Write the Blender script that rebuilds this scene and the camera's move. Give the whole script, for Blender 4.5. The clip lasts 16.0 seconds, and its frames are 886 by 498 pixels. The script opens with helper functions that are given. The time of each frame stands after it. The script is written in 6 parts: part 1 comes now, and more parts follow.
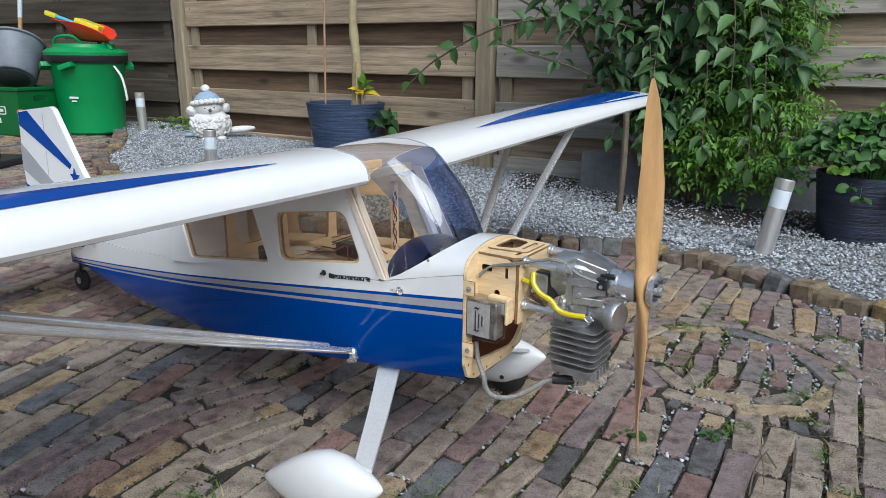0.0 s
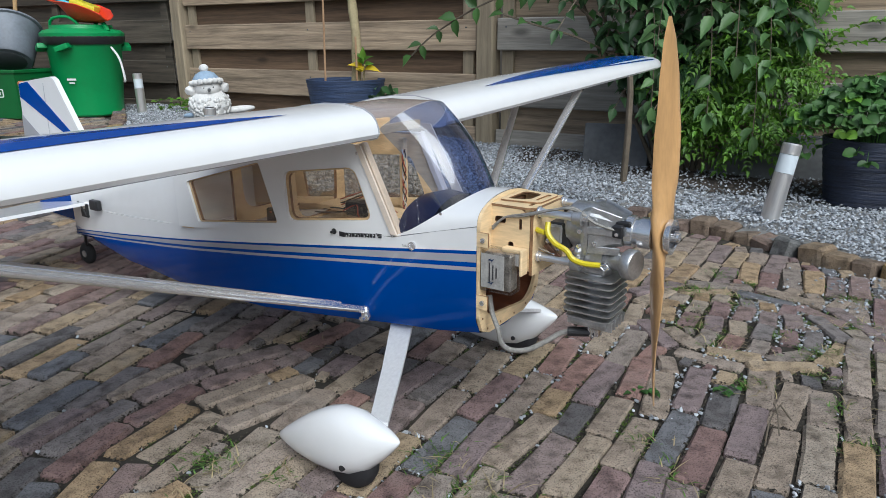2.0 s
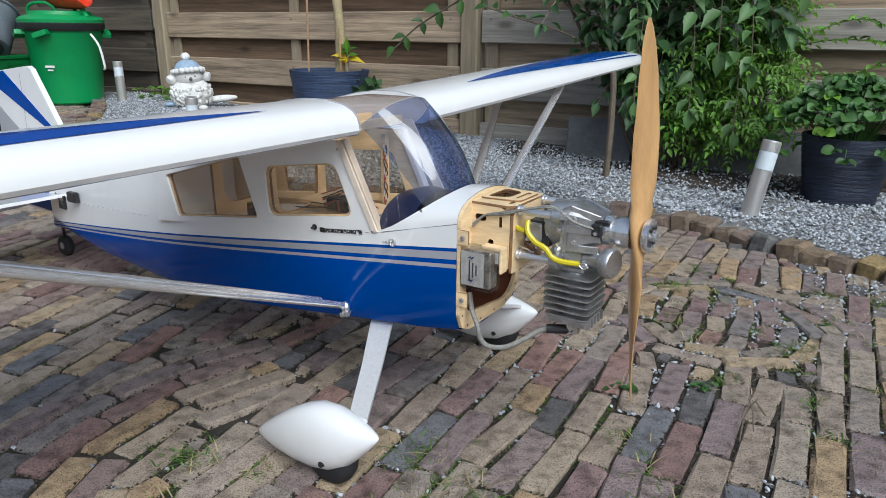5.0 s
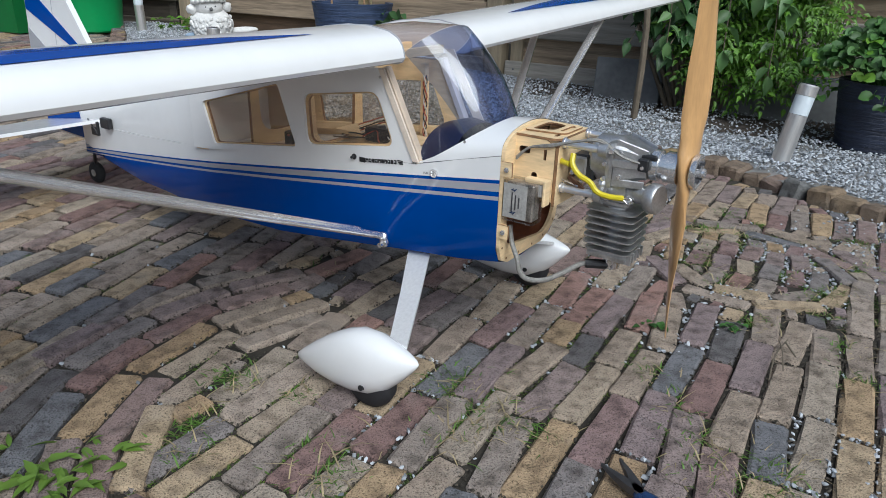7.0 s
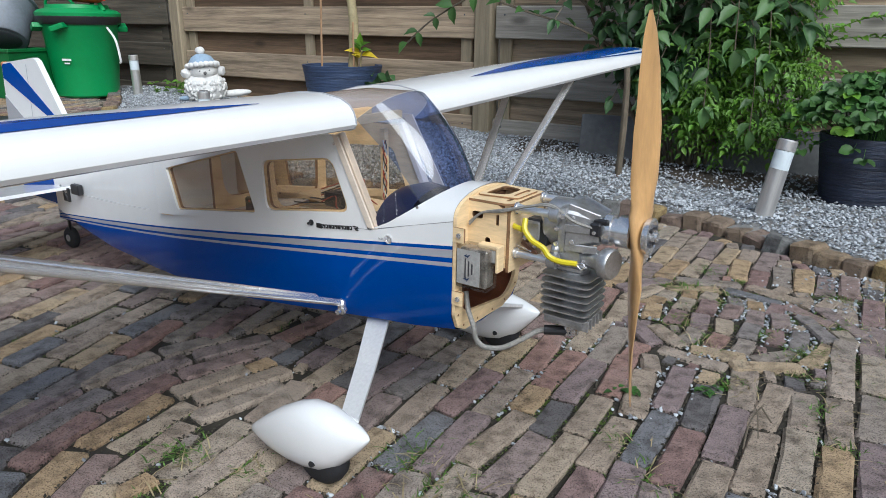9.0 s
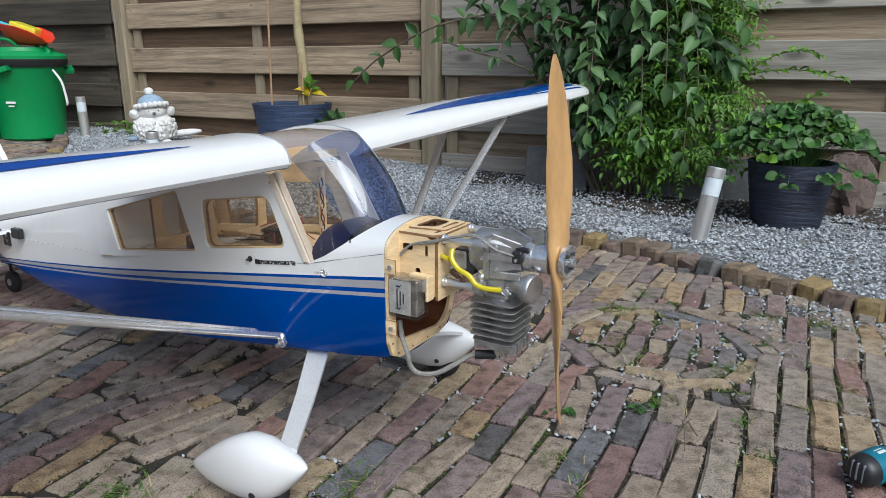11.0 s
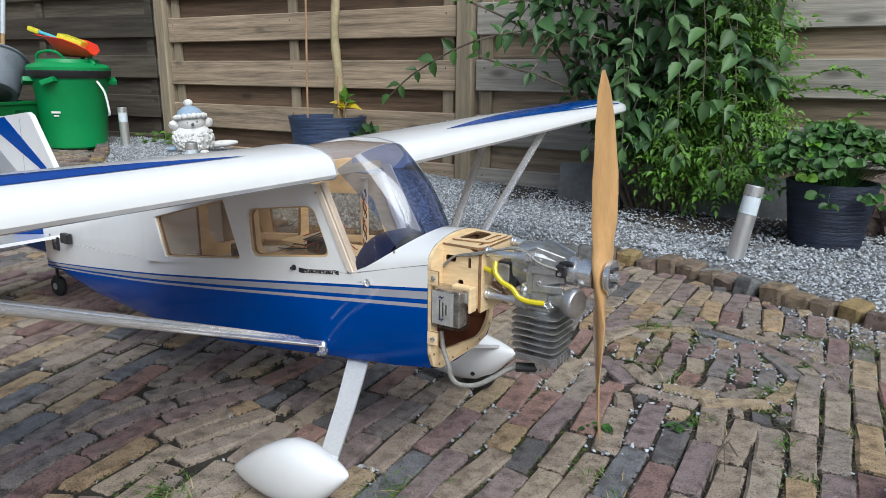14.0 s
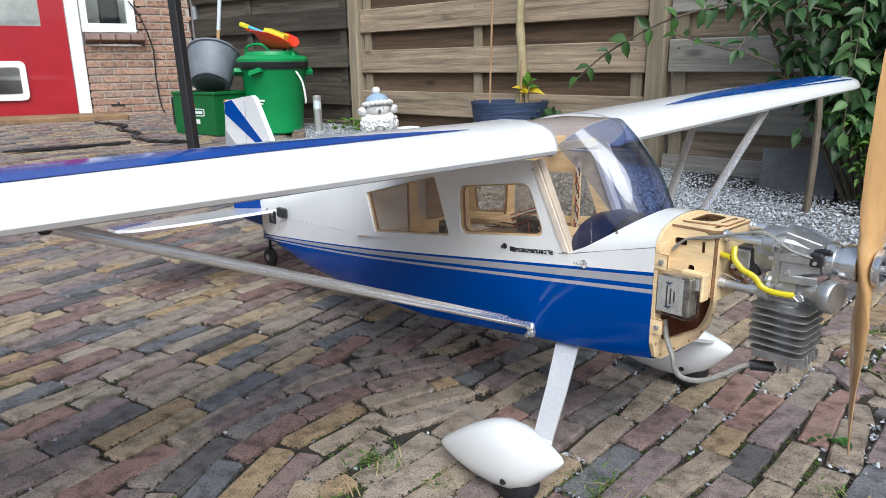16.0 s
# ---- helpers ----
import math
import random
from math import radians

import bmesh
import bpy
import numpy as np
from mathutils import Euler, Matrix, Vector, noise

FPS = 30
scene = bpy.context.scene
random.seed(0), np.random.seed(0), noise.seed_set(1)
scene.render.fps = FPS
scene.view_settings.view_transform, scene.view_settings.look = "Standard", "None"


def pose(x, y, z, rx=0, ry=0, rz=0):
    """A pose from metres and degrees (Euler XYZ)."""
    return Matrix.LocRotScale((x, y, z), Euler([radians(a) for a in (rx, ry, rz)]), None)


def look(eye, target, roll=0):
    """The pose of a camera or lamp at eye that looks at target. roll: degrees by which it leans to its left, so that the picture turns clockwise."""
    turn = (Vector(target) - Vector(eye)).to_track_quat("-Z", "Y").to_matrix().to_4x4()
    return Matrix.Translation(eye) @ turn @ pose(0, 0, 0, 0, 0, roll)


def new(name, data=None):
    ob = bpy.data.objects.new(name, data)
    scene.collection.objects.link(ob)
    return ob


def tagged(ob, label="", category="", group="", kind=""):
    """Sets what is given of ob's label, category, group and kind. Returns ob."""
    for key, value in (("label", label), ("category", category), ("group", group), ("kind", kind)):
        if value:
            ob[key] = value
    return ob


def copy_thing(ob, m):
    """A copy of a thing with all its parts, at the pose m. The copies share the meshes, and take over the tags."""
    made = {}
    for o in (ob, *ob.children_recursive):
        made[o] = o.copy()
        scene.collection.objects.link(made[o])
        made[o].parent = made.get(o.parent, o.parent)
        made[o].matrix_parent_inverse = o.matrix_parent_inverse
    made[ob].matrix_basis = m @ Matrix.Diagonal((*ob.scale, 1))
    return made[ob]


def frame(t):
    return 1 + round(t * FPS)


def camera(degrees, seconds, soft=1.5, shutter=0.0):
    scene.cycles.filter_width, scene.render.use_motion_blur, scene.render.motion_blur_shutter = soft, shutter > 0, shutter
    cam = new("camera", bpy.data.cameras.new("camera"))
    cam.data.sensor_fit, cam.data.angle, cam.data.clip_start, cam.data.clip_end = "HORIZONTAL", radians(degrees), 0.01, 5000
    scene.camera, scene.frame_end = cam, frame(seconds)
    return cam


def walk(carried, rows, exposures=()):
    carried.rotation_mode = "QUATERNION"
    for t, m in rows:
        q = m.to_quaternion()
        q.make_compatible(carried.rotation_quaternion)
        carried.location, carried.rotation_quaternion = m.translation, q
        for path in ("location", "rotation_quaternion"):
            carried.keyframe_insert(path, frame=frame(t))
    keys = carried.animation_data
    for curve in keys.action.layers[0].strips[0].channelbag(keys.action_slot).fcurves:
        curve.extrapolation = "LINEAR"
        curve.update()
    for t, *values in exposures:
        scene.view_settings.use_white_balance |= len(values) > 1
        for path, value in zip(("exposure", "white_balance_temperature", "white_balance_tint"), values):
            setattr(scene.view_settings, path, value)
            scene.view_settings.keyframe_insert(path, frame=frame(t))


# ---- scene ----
cam = camera(66.0, 16.0, soft=0.6)
PATH = [
    (0, (0.115, 0.075, 0.607), (-0.113, 1.986, 0.064), 0.6),
    (0.5, (0.111, 0.059, 0.609), (-0.132, 1.974, 0.085), 1.4),
    (1, (0.098, 0.064, 0.575), (-0.133, 1.983, 0.059), 1.4),
    (1.5, (0.097, 0.068, 0.569), (-0.139, 1.976, 0.016), -0.1),
    (2, (0.099, 0.07, 0.565), (-0.128, 1.968, -0.023), -0.3),
    (2.5, (0.102, 0.073, 0.564), (-0.115, 1.969, -0.035), -0.5),
    (3, (0.102, 0.073, 0.568), (-0.116, 1.968, -0.034), -0.5),
    (3.5, (0.105, 0.075, 0.572), (-0.101, 1.97, -0.035), -0.3),
    (3.7, (0.108, 0.077, 0.568), (-0.089, 1.973, -0.037), -0.2),
    (5.8, (0.091, 0.062, 0.576), (-0.097, 1.952, -0.051), 0.8),
    (6, (0.081, 0.06, 0.57), (-0.119, 1.945, -0.065), 1.1),
    (6.5, (0.075, 0.065, 0.56), (-0.15, 1.921, -0.151), 1.4),
    (7, (0.067, 0.059, 0.559), (-0.14, 1.893, -0.211), 1.7),
    (7.5, (0.074, 0.06, 0.559), (-0.13, 1.899, -0.199), 1.3),
    (8, (0.078, 0.073, 0.561), (-0.125, 1.915, -0.191), 1.1),
    (8.5, (0.096, 0.088, 0.558), (-0.114, 1.944, -0.155), 0.9),
    (9, (0.128, 0.093, 0.569), (-0.098, 1.98, -0.054), 0.8),
    (9.5, (0.141, 0.078, 0.581), (-0.105, 1.979, 0.011), 0.1),
    (10, (0.161, 0.069, 0.589), (-0.035, 1.984, 0.046), 0.2),
    (10.2, (0.167, 0.063, 0.587), (0.027, 1.984, 0.045), 0.5),
    (12.3, (0.172, 0.049, 0.576), (0.065, 1.981, 0.07), -0.1),
    (12.5, (0.17, 0.046, 0.577), (0.057, 1.978, 0.073), 0.0),
    (13, (0.169, 0.045, 0.577), (0.051, 1.977, 0.076), 0.2),
    (13.5, (0.16, 0.046, 0.581), (0.021, 1.979, 0.087), 0.6),
    (14, (0.149, 0.045, 0.578), (-0.044, 1.975, 0.088), 0.6),
    (14.5, (0.136, 0.045, 0.577), (-0.079, 1.973, 0.09), 0.7),
    (15, (0.107, 0.057, 0.573), (-0.241, 1.966, 0.091), 0.8),
    (15.5, (0.076, 0.06, 0.561), (-0.508, 1.91, 0.074), -0.3),
    (16, (0.07, 0.057, 0.556), (-0.583, 1.874, 0.036), -0.7),
]
walk(cam, [(t, look(eye, target, roll)) for t, eye, target, roll in PATH], [(0.0, 0.0, 5740, 4), (1.5, -0.06, 5750, 4), (3.5, 0.02, 5750, 4), (6.0, 0.0, 5750, 4), (7.5, -0.08, 5730, 4), (9.0, 0.06, 5750, 4), (10.0, -0.02, 5760, 4), (12.5, 0.08, 5850, 4), (13.5, 0.08, 5850, 4), (14.5, -0.02, 5820, 4), (15.0, -0.09, 5820, 4), (15.5, 0.12, 5840, 5), (16.0, 0.3, 5860, 5)])

# ---- world and light ----
world = bpy.data.worlds.new("sky")
scene.world = world
world.use_nodes = True
sky = world.node_tree.nodes.new("ShaderNodeTexSky")
sky.sky_type, sky.sun_disc = "NISHITA", False
sky.sun_elevation, sky.sun_rotation = radians(45), radians(153)
sky.air_density, sky.dust_density, sky.ozone_density = 1.0, 4.0, 1.0
world.node_tree.nodes["Background"].inputs[1].default_value = 0.125
pale = world.node_tree.nodes.new("ShaderNodeHueSaturation")
pale.inputs["Saturation"].default_value = 0.8
world.node_tree.links.new(sky.outputs[0], pale.inputs["Color"])
world.node_tree.links.new(pale.outputs[0], world.node_tree.nodes["Background"].inputs[0])
sun = new("sun", bpy.data.lights.new("sun", "SUN"))
sun.data.energy, sun.data.angle, sun.data.color = 2.4, radians(40), (1.0, 0.985, 0.96)
sun.matrix_world = look((1.3, -2.6, 3.05), (0, 0, 0))


# ---- materials ----
def nodes_of(name):
    m = bpy.data.materials.new(name)
    m.use_nodes = True
    t = m.node_tree
    return m, t, t.nodes["Principled BSDF"]


def surf(name, base, rough=0.6, metal=0.0, vary=0.15, scale=20.0, bump=0.2, depth=0.002, coat=0.0, rand="", spread=0.0,
         stretch=(1, 1, 1), fine=6.0, second=None, knots=0.0):
    """Painted, wooden, stony or metal surface with stains at one scale and grain at a finer one."""
    m, t, p = nodes_of(name)
    N, L = t.nodes, t.links
    co, mp = N.new("ShaderNodeTexCoord"), N.new("ShaderNodeMapping")
    mp.inputs["Scale"].default_value = stretch
    if rand == "object":
        info, off = N.new("ShaderNodeObjectInfo"), N.new("ShaderNodeVectorMath")
        off.operation = "MULTIPLY_ADD"
        off.inputs[1].default_value = (40, 23, 31)
        L.new(info.outputs["Random"], off.inputs[0]), L.new(co.outputs["Object"], off.inputs[2]), L.new(off.outputs[0], mp.inputs[0])
    else:
        L.new(co.outputs["Object"], mp.inputs[0])
    big, small = N.new("ShaderNodeTexNoise"), N.new("ShaderNodeTexNoise")
    big.inputs["Scale"].default_value, big.inputs["Detail"].default_value = scale, 4
    small.inputs["Scale"].default_value, small.inputs["Detail"].default_value = scale * fine, 3
    L.new(mp.outputs[0], big.inputs[0]), L.new(mp.outputs[0], small.inputs[0])
    mix = N.new("ShaderNodeMath")
    mix.operation = "MULTIPLY_ADD"
    L.new(small.outputs[0], mix.inputs[0])
    mix.inputs[1].default_value = 0.5
    L.new(big.outputs[0], mix.inputs[2])
    ramp = N.new("ShaderNodeValToRGB")
    low = second or tuple(c * (1 - vary) for c in base)
    high = tuple(min(1, c * (1 + vary)) for c in base)
    ramp.color_ramp.elements[0].position, ramp.color_ramp.elements[1].position = 0.5, 1.0
    ramp.color_ramp.elements[0].color, ramp.color_ramp.elements[1].color = (*low, 1), (*high, 1)
    L.new(mix.outputs[0], ramp.inputs[0])
    out = ramp.outputs[0]
    if knots:
        vo, mq, mr, mx = (N.new(k) for k in ("ShaderNodeTexVoronoi", "ShaderNodeMapping", "ShaderNodeMapRange", "ShaderNodeMix"))
        mq.inputs["Scale"].default_value = (2.6, 1.0, 7.0)
        L.new(off.outputs[0], mq.inputs[0]), L.new(mq.outputs[0], vo.inputs["Vector"])
        vo.inputs["Scale"].default_value = 1.0
        mr.inputs[1].default_value, mr.inputs[2].default_value, mr.inputs[4].default_value = 0.17, 0.06, knots
        L.new(vo.outputs["Distance"], mr.inputs[0]), L.new(mr.outputs[0], mx.inputs[0])
        mx.data_type = "RGBA"
        L.new(out, mx.inputs[6])
        mx.inputs[7].default_value = (*(c * 0.3 for c in base), 1)
        out = mx.outputs[2]
    if rand:
        if rand == "object":
            r = N.new("ShaderNodeObjectInfo").outputs["Random"]
        else:
            r = N.new("ShaderNodeNewGeometry").outputs["Random Per Island"]
        hs, a = N.new("ShaderNodeHueSaturation"), N.new("ShaderNodeMapRange")
        a.inputs[3].default_value, a.inputs[4].default_value = 1 - spread, 1 + spread
        L.new(r, a.inputs[0]), L.new(a.outputs[0], hs.inputs["Value"]), L.new(out, hs.inputs["Color"])
        out = hs.outputs[0]
    L.new(out, p.inputs["Base Color"])
    rr = N.new("ShaderNodeMapRange")
    rr.inputs[3].default_value, rr.inputs[4].default_value = max(0.02, rough * 0.85), min(1, rough * 1.15)
    L.new(small.outputs[0], rr.inputs[0]), L.new(rr.outputs[0], p.inputs["Roughness"])
    p.inputs["Metallic"].default_value, p.inputs["Coat Weight"].default_value, p.inputs["Coat Roughness"].default_value = metal, coat, 0.04
    if bump:
        b = N.new("ShaderNodeBump")
        b.inputs["Strength"].default_value, b.inputs["Distance"].default_value = bump, depth
        L.new(mix.outputs[0], b.inputs["Height"]), L.new(b.outputs[0], p.inputs["Normal"])
    return m


def brickish(name, rand, palette, rough=0.92):
    """Fired clay: one colour a brick, taken at random, with pits, soot and pale bloom."""
    m, t, p = nodes_of(name)
    N, L = t.nodes, t.links
    r = N.new("ShaderNodeObjectInfo").outputs["Random"] if rand == "object" else N.new("ShaderNodeNewGeometry").outputs["Random Per Island"]
    ramp = N.new("ShaderNodeValToRGB")
    ramp.color_ramp.interpolation = "CONSTANT"
    els = ramp.color_ramp.elements
    els[0].color, els[0].position = (*palette[0], 1), 0.0
    els[1].color, els[1].position = (*palette[-1], 1), 1 - 1 / len(palette)
    for n, c in enumerate(palette[1:-1], 1):
        els.new(n / len(palette)).color = (*c, 1)
    L.new(r, ramp.inputs[0])
    co = N.new("ShaderNodeNewGeometry")
    big, mid, small = (N.new("ShaderNodeTexNoise") for _ in range(3))
    for tex, s, d in ((big, 11, 5), (mid, 38, 6), (small, 430, 4)):
        tex.inputs["Scale"].default_value, tex.inputs["Detail"].default_value = s, d
        L.new(co.outputs["Position"], tex.inputs[0])
    def blend(a, fac, colour, kind, lo, hi):
        mr, mx = N.new("ShaderNodeMapRange"), N.new("ShaderNodeMix")
        mr.inputs[1].default_value, mr.inputs[2].default_value = lo, hi
        L.new(fac, mr.inputs[0])
        mx.data_type, mx.blend_type = "RGBA", kind
        L.new(mr.outputs[0], mx.inputs[0]), L.new(a, mx.inputs[6])
        mx.inputs[7].default_value = (*colour, 1)
        return mx.outputs[2]
    c = blend(ramp.outputs[0], mid.outputs[0], (0.36, 0.34, 0.325), "MULTIPLY", 0.46, 0.74)
    c = blend(c, big.outputs[0], (0.30, 0.275, 0.25), "MIX", 0.58, 1.05)
    c = blend(c, small.outputs[0], (0.30, 0.285, 0.27), "MULTIPLY", 0.50, 0.70)
    pit = N.new("ShaderNodeTexVoronoi")
    pit.inputs["Scale"].default_value = 210
    L.new(co.outputs["Position"], pit.inputs["Vector"])
    c = blend(c, pit.outputs["Distance"], (0.22, 0.20, 0.19), "MULTIPLY", 0.20, 0.07)
    L.new(c, p.inputs["Base Color"])
    p.inputs["Roughness"].default_value = rough
    add = N.new("ShaderNodeMath")
    add.operation = "MULTIPLY_ADD"
    L.new(small.outputs[0], add.inputs[0]), L.new(mid.outputs[0], add.inputs[2])
    add.inputs[1].default_value = 0.35
    b = N.new("ShaderNodeBump")
    b.inputs["Strength"].default_value, b.inputs["Distance"].default_value = 1.0, 0.008
    L.new(add.outputs[0], b.inputs["Height"]), L.new(b.outputs[0], p.inputs["Normal"])
    return m


def clear(name, tint, gloss=1.0, rough=0.02):
    """Thin clear sheet: tinted see-through with a mirror gloss that grows towards grazing."""
    m = bpy.data.materials.new(name)
    m.use_nodes = True
    N, L = m.node_tree.nodes, m.node_tree.links
    N.remove(N["Principled BSDF"])
    see, shine, mx, fr, pw, ad = (N.new(k) for k in ("ShaderNodeBsdfTransparent", "ShaderNodeBsdfGlossy", "ShaderNodeMixShader", "ShaderNodeLayerWeight", "ShaderNodeMath", "ShaderNodeMath"))
    see.inputs[0].default_value = (*tint, 1)
    shine.inputs["Roughness"].default_value = rough
    fr.inputs[0].default_value = 0.5
    pw.operation, ad.operation, ad.use_clamp = "POWER", "MULTIPLY_ADD", True
    pw.inputs[1].default_value, ad.inputs[1].default_value, ad.inputs[2].default_value = 4.0, 0.9, 0.05 * gloss
    L.new(fr.outputs["Facing"], pw.inputs[0]), L.new(pw.outputs[0], ad.inputs[0])
    L.new(ad.outputs[0], mx.inputs[0]), L.new(see.outputs[0], mx.inputs[1]), L.new(shine.outputs[0], mx.inputs[2])
    L.new(mx.outputs[0], N["Material Output"].inputs[0])
    return m


WHITE = surf("white_gloss_film", (0.80, 0.80, 0.80), 0.22, vary=0.03, scale=6, bump=0.05, coat=0.5)
BLUE = surf("blue_gloss_film", (0.0004, 0.056, 0.31), 0.12, vary=0.06, scale=6, bump=0.03)
BLUE.node_tree.nodes["Principled BSDF"].inputs["Specular IOR Level"].default_value = 0.14
def seethrough(m, share):
    """Lets part of the light through a thin film or leaf."""
    N, L = m.node_tree.nodes, m.node_tree.links
    p, tr, mx = N["Principled BSDF"], N.new("ShaderNodeBsdfTranslucent"), N.new("ShaderNodeMixShader")
    L.new(p.inputs["Base Color"].links[0].from_socket, tr.inputs[0])
    mx.inputs[0].default_value = share
    L.new(p.outputs[0], mx.inputs[1]), L.new(tr.outputs[0], mx.inputs[2]), L.new(mx.outputs[0], N["Material Output"].inputs[0])
    return m


WHITEFILM = seethrough(surf("white_covering_film", (0.80, 0.80, 0.80), 0.22, vary=0.03, scale=6, bump=0.05, coat=0.5), 0.35)
SILVER = surf("silver_stripe_film", (0.36, 0.37, 0.40), 0.3, vary=0.05, scale=8, bump=0.04, coat=0.4)
NAVY = surf("navy_dash", (0.012, 0.018, 0.06), 0.35, vary=0.1, scale=10, bump=0.05)
PLY = surf("birch_plywood", (0.76, 0.57, 0.33), 0.55, vary=0.2, scale=12, bump=0.15, stretch=(1, 1, 6), depth=0.001)
PLYEDGE = surf("burnt_plywood_edge", (0.26, 0.14, 0.065), 0.7, vary=0.35, scale=60, bump=0.1)
FILM = seethrough(surf("beige_translucent_film", (0.78, 0.67, 0.51), 0.45, vary=0.1, scale=10, bump=0.05), 0.7)
PLYRED = surf("varnished_inside", (0.16, 0.055, 0.025), 0.5, vary=0.3, scale=20, bump=0.1)
BLUEBOX = surf("dark_blue_plastic", (0.01, 0.03, 0.09), 0.4, scale=20)
PLYDARK = surf("laser_burnt_edge", (0.13, 0.06, 0.03), 0.7, vary=0.25, scale=20, bump=0.1)
ALU = surf("brushed_aluminium", (0.86, 0.86, 0.87), 0.3, 0.85, vary=0.12, scale=15, bump=0.12, stretch=(1, 1, 8), depth=0.0006)
STRUTALU = surf("drawn_aluminium", (0.80, 0.80, 0.81), 0.24, 0.78, vary=0.08, scale=15, bump=0.05)
LEGALU = surf("scratched_aluminium", (0.80, 0.80, 0.80), 0.4, 0.4, vary=0.07, scale=14, bump=0.2, stretch=(14, 14, 0.6), depth=0.0006)
CAST = surf("cast_aluminium", (0.50, 0.50, 0.505), 0.4, 0.85, vary=0.25, scale=60, bump=0.35, depth=0.0008)
STEEL = surf("polished_steel", (0.70, 0.70, 0.71), 0.2, 0.8, vary=0.06, scale=20, bump=0.05)
DARKSTEEL = surf("dark_steel", (0.12, 0.12, 0.13), 0.4, 0.8, vary=0.15, scale=40, bump=0.1)
RUBBER = surf("black_rubber", (0.018, 0.018, 0.02), 0.75, vary=0.25, scale=60, bump=0.2, depth=0.001)
BLACK = surf("black_plastic", (0.02, 0.02, 0.022), 0.42, vary=0.15, scale=40, bump=0.1, depth=0.001)
GREYPL = surf("grey_braid", (0.25, 0.24, 0.22), 0.5, 0.3, vary=0.3, scale=220, bump=0.5, depth=0.001)
YELLOWTUBE = surf("yellow_tube", (0.58, 0.48, 0.015), 0.3, vary=0.08, scale=30, bump=0.03)
PROPWOOD = surf("propeller_beech", (0.56, 0.33, 0.14), 0.3, vary=0.15, scale=10, bump=0.05, coat=0.5, stretch=(6, 6, 1))
REDWIRE = surf("red_wire", (0.30, 0.05, 0.025), 0.5, vary=0.1, scale=40, bump=0.0)
PALEPOST = surf("pale_cream_post", (0.72, 0.62, 0.52), 0.55, vary=0.12, scale=20, bump=0.1)
WIREWHITE = surf("white_wire", (0.62, 0.60, 0.56), 0.5, vary=0.1, scale=40, bump=0.0)
ORANGE = surf("orange_tank", (0.50, 0.16, 0.05), 0.4, vary=0.2, scale=20, bump=0.05)
SCREEN = clear("windshield_sheet", (0.46, 0.53, 0.75), 1.5, 0.05)
CANOPY = clear("roof_sheet", (0.92, 0.86, 0.83), 1.2)
SIDEPANE = clear("side_pane_sheet", (0.88, 0.84, 0.79), 1.5)
BOXCLEAR = clear("clear_box", (0.86, 0.86, 0.87), 1.0, 0.1)

PALETTE = [(0.33, 0.265, 0.205), (0.37, 0.30, 0.225), (0.235, 0.15, 0.135), (0.27, 0.195, 0.175), (0.28, 0.235, 0.20), (0.395, 0.285, 0.17),
           (0.135, 0.125, 0.125), (0.34, 0.285, 0.225), (0.245, 0.19, 0.185), (0.41, 0.315, 0.205), (0.30, 0.185, 0.155), (0.22, 0.195, 0.185),
           (0.36, 0.295, 0.24), (0.165, 0.165, 0.175), (0.36, 0.255, 0.15), (0.255, 0.20, 0.185), (0.25, 0.17, 0.16), (0.31, 0.25, 0.20)]
PALETTE = [tuple(1.06 * v for v in c) for c in PALETTE]
BRICK = brickish("paving_clay", "object", PALETTE)
BRICKS = brickish("paving_clay_far", "island", PALETTE)
KERB = brickish("kerb_stone", "object", [(0.22, 0.165, 0.12), (0.27, 0.20, 0.13), (0.19, 0.14, 0.115), (0.33, 0.24, 0.11), (0.17, 0.17, 0.165), (0.24, 0.175, 0.14)])
WALLBRICK = brickish("wall_clay", "object", [(0.44, 0.265, 0.19), (0.47, 0.29, 0.205), (0.40, 0.25, 0.185), (0.50, 0.32, 0.235), (0.42, 0.29, 0.23)], 0.9)
MORTAR = surf("mortar", (0.40, 0.36, 0.31), 0.95, vary=0.15, scale=30, bump=0.4)
SAND = surf("joint_sand", (0.032, 0.027, 0.020), 0.97, vary=0.35, scale=18, bump=0.7, depth=0.004, fine=14)
GRAVELBED = surf("gravel_dust", (0.20, 0.195, 0.185), 0.95, vary=0.3, scale=30, bump=0.8, depth=0.006)
GRAVEL = surf("grey_white_gravel", (0.345, 0.362, 0.385), 0.85, vary=0.15, scale=30, bump=0.2, rand="island", spread=0.55)
FENCE = surf("weathered_fence_board", (0.285, 0.218, 0.150), 0.9, vary=0.5, scale=3.0, bump=0.8, depth=0.004, stretch=(0.7, 12, 14), rand="object", spread=0.2, fine=5, knots=0.8)
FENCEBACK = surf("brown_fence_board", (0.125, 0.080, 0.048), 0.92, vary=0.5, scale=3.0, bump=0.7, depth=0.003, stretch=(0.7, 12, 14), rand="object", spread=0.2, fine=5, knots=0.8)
FENCEGREY = surf("silver_grey_fence_board", (0.325, 0.298, 0.258), 0.9, vary=0.35, scale=3.0, bump=0.7, depth=0.003, stretch=(0.7, 12, 14), rand="object", spread=0.15, fine=5, knots=0.8)
POST = surf("fence_post", (0.27, 0.22, 0.15), 0.9, vary=0.25, scale=4, bump=0.4, stretch=(10, 10, 0.8), depth=0.002)
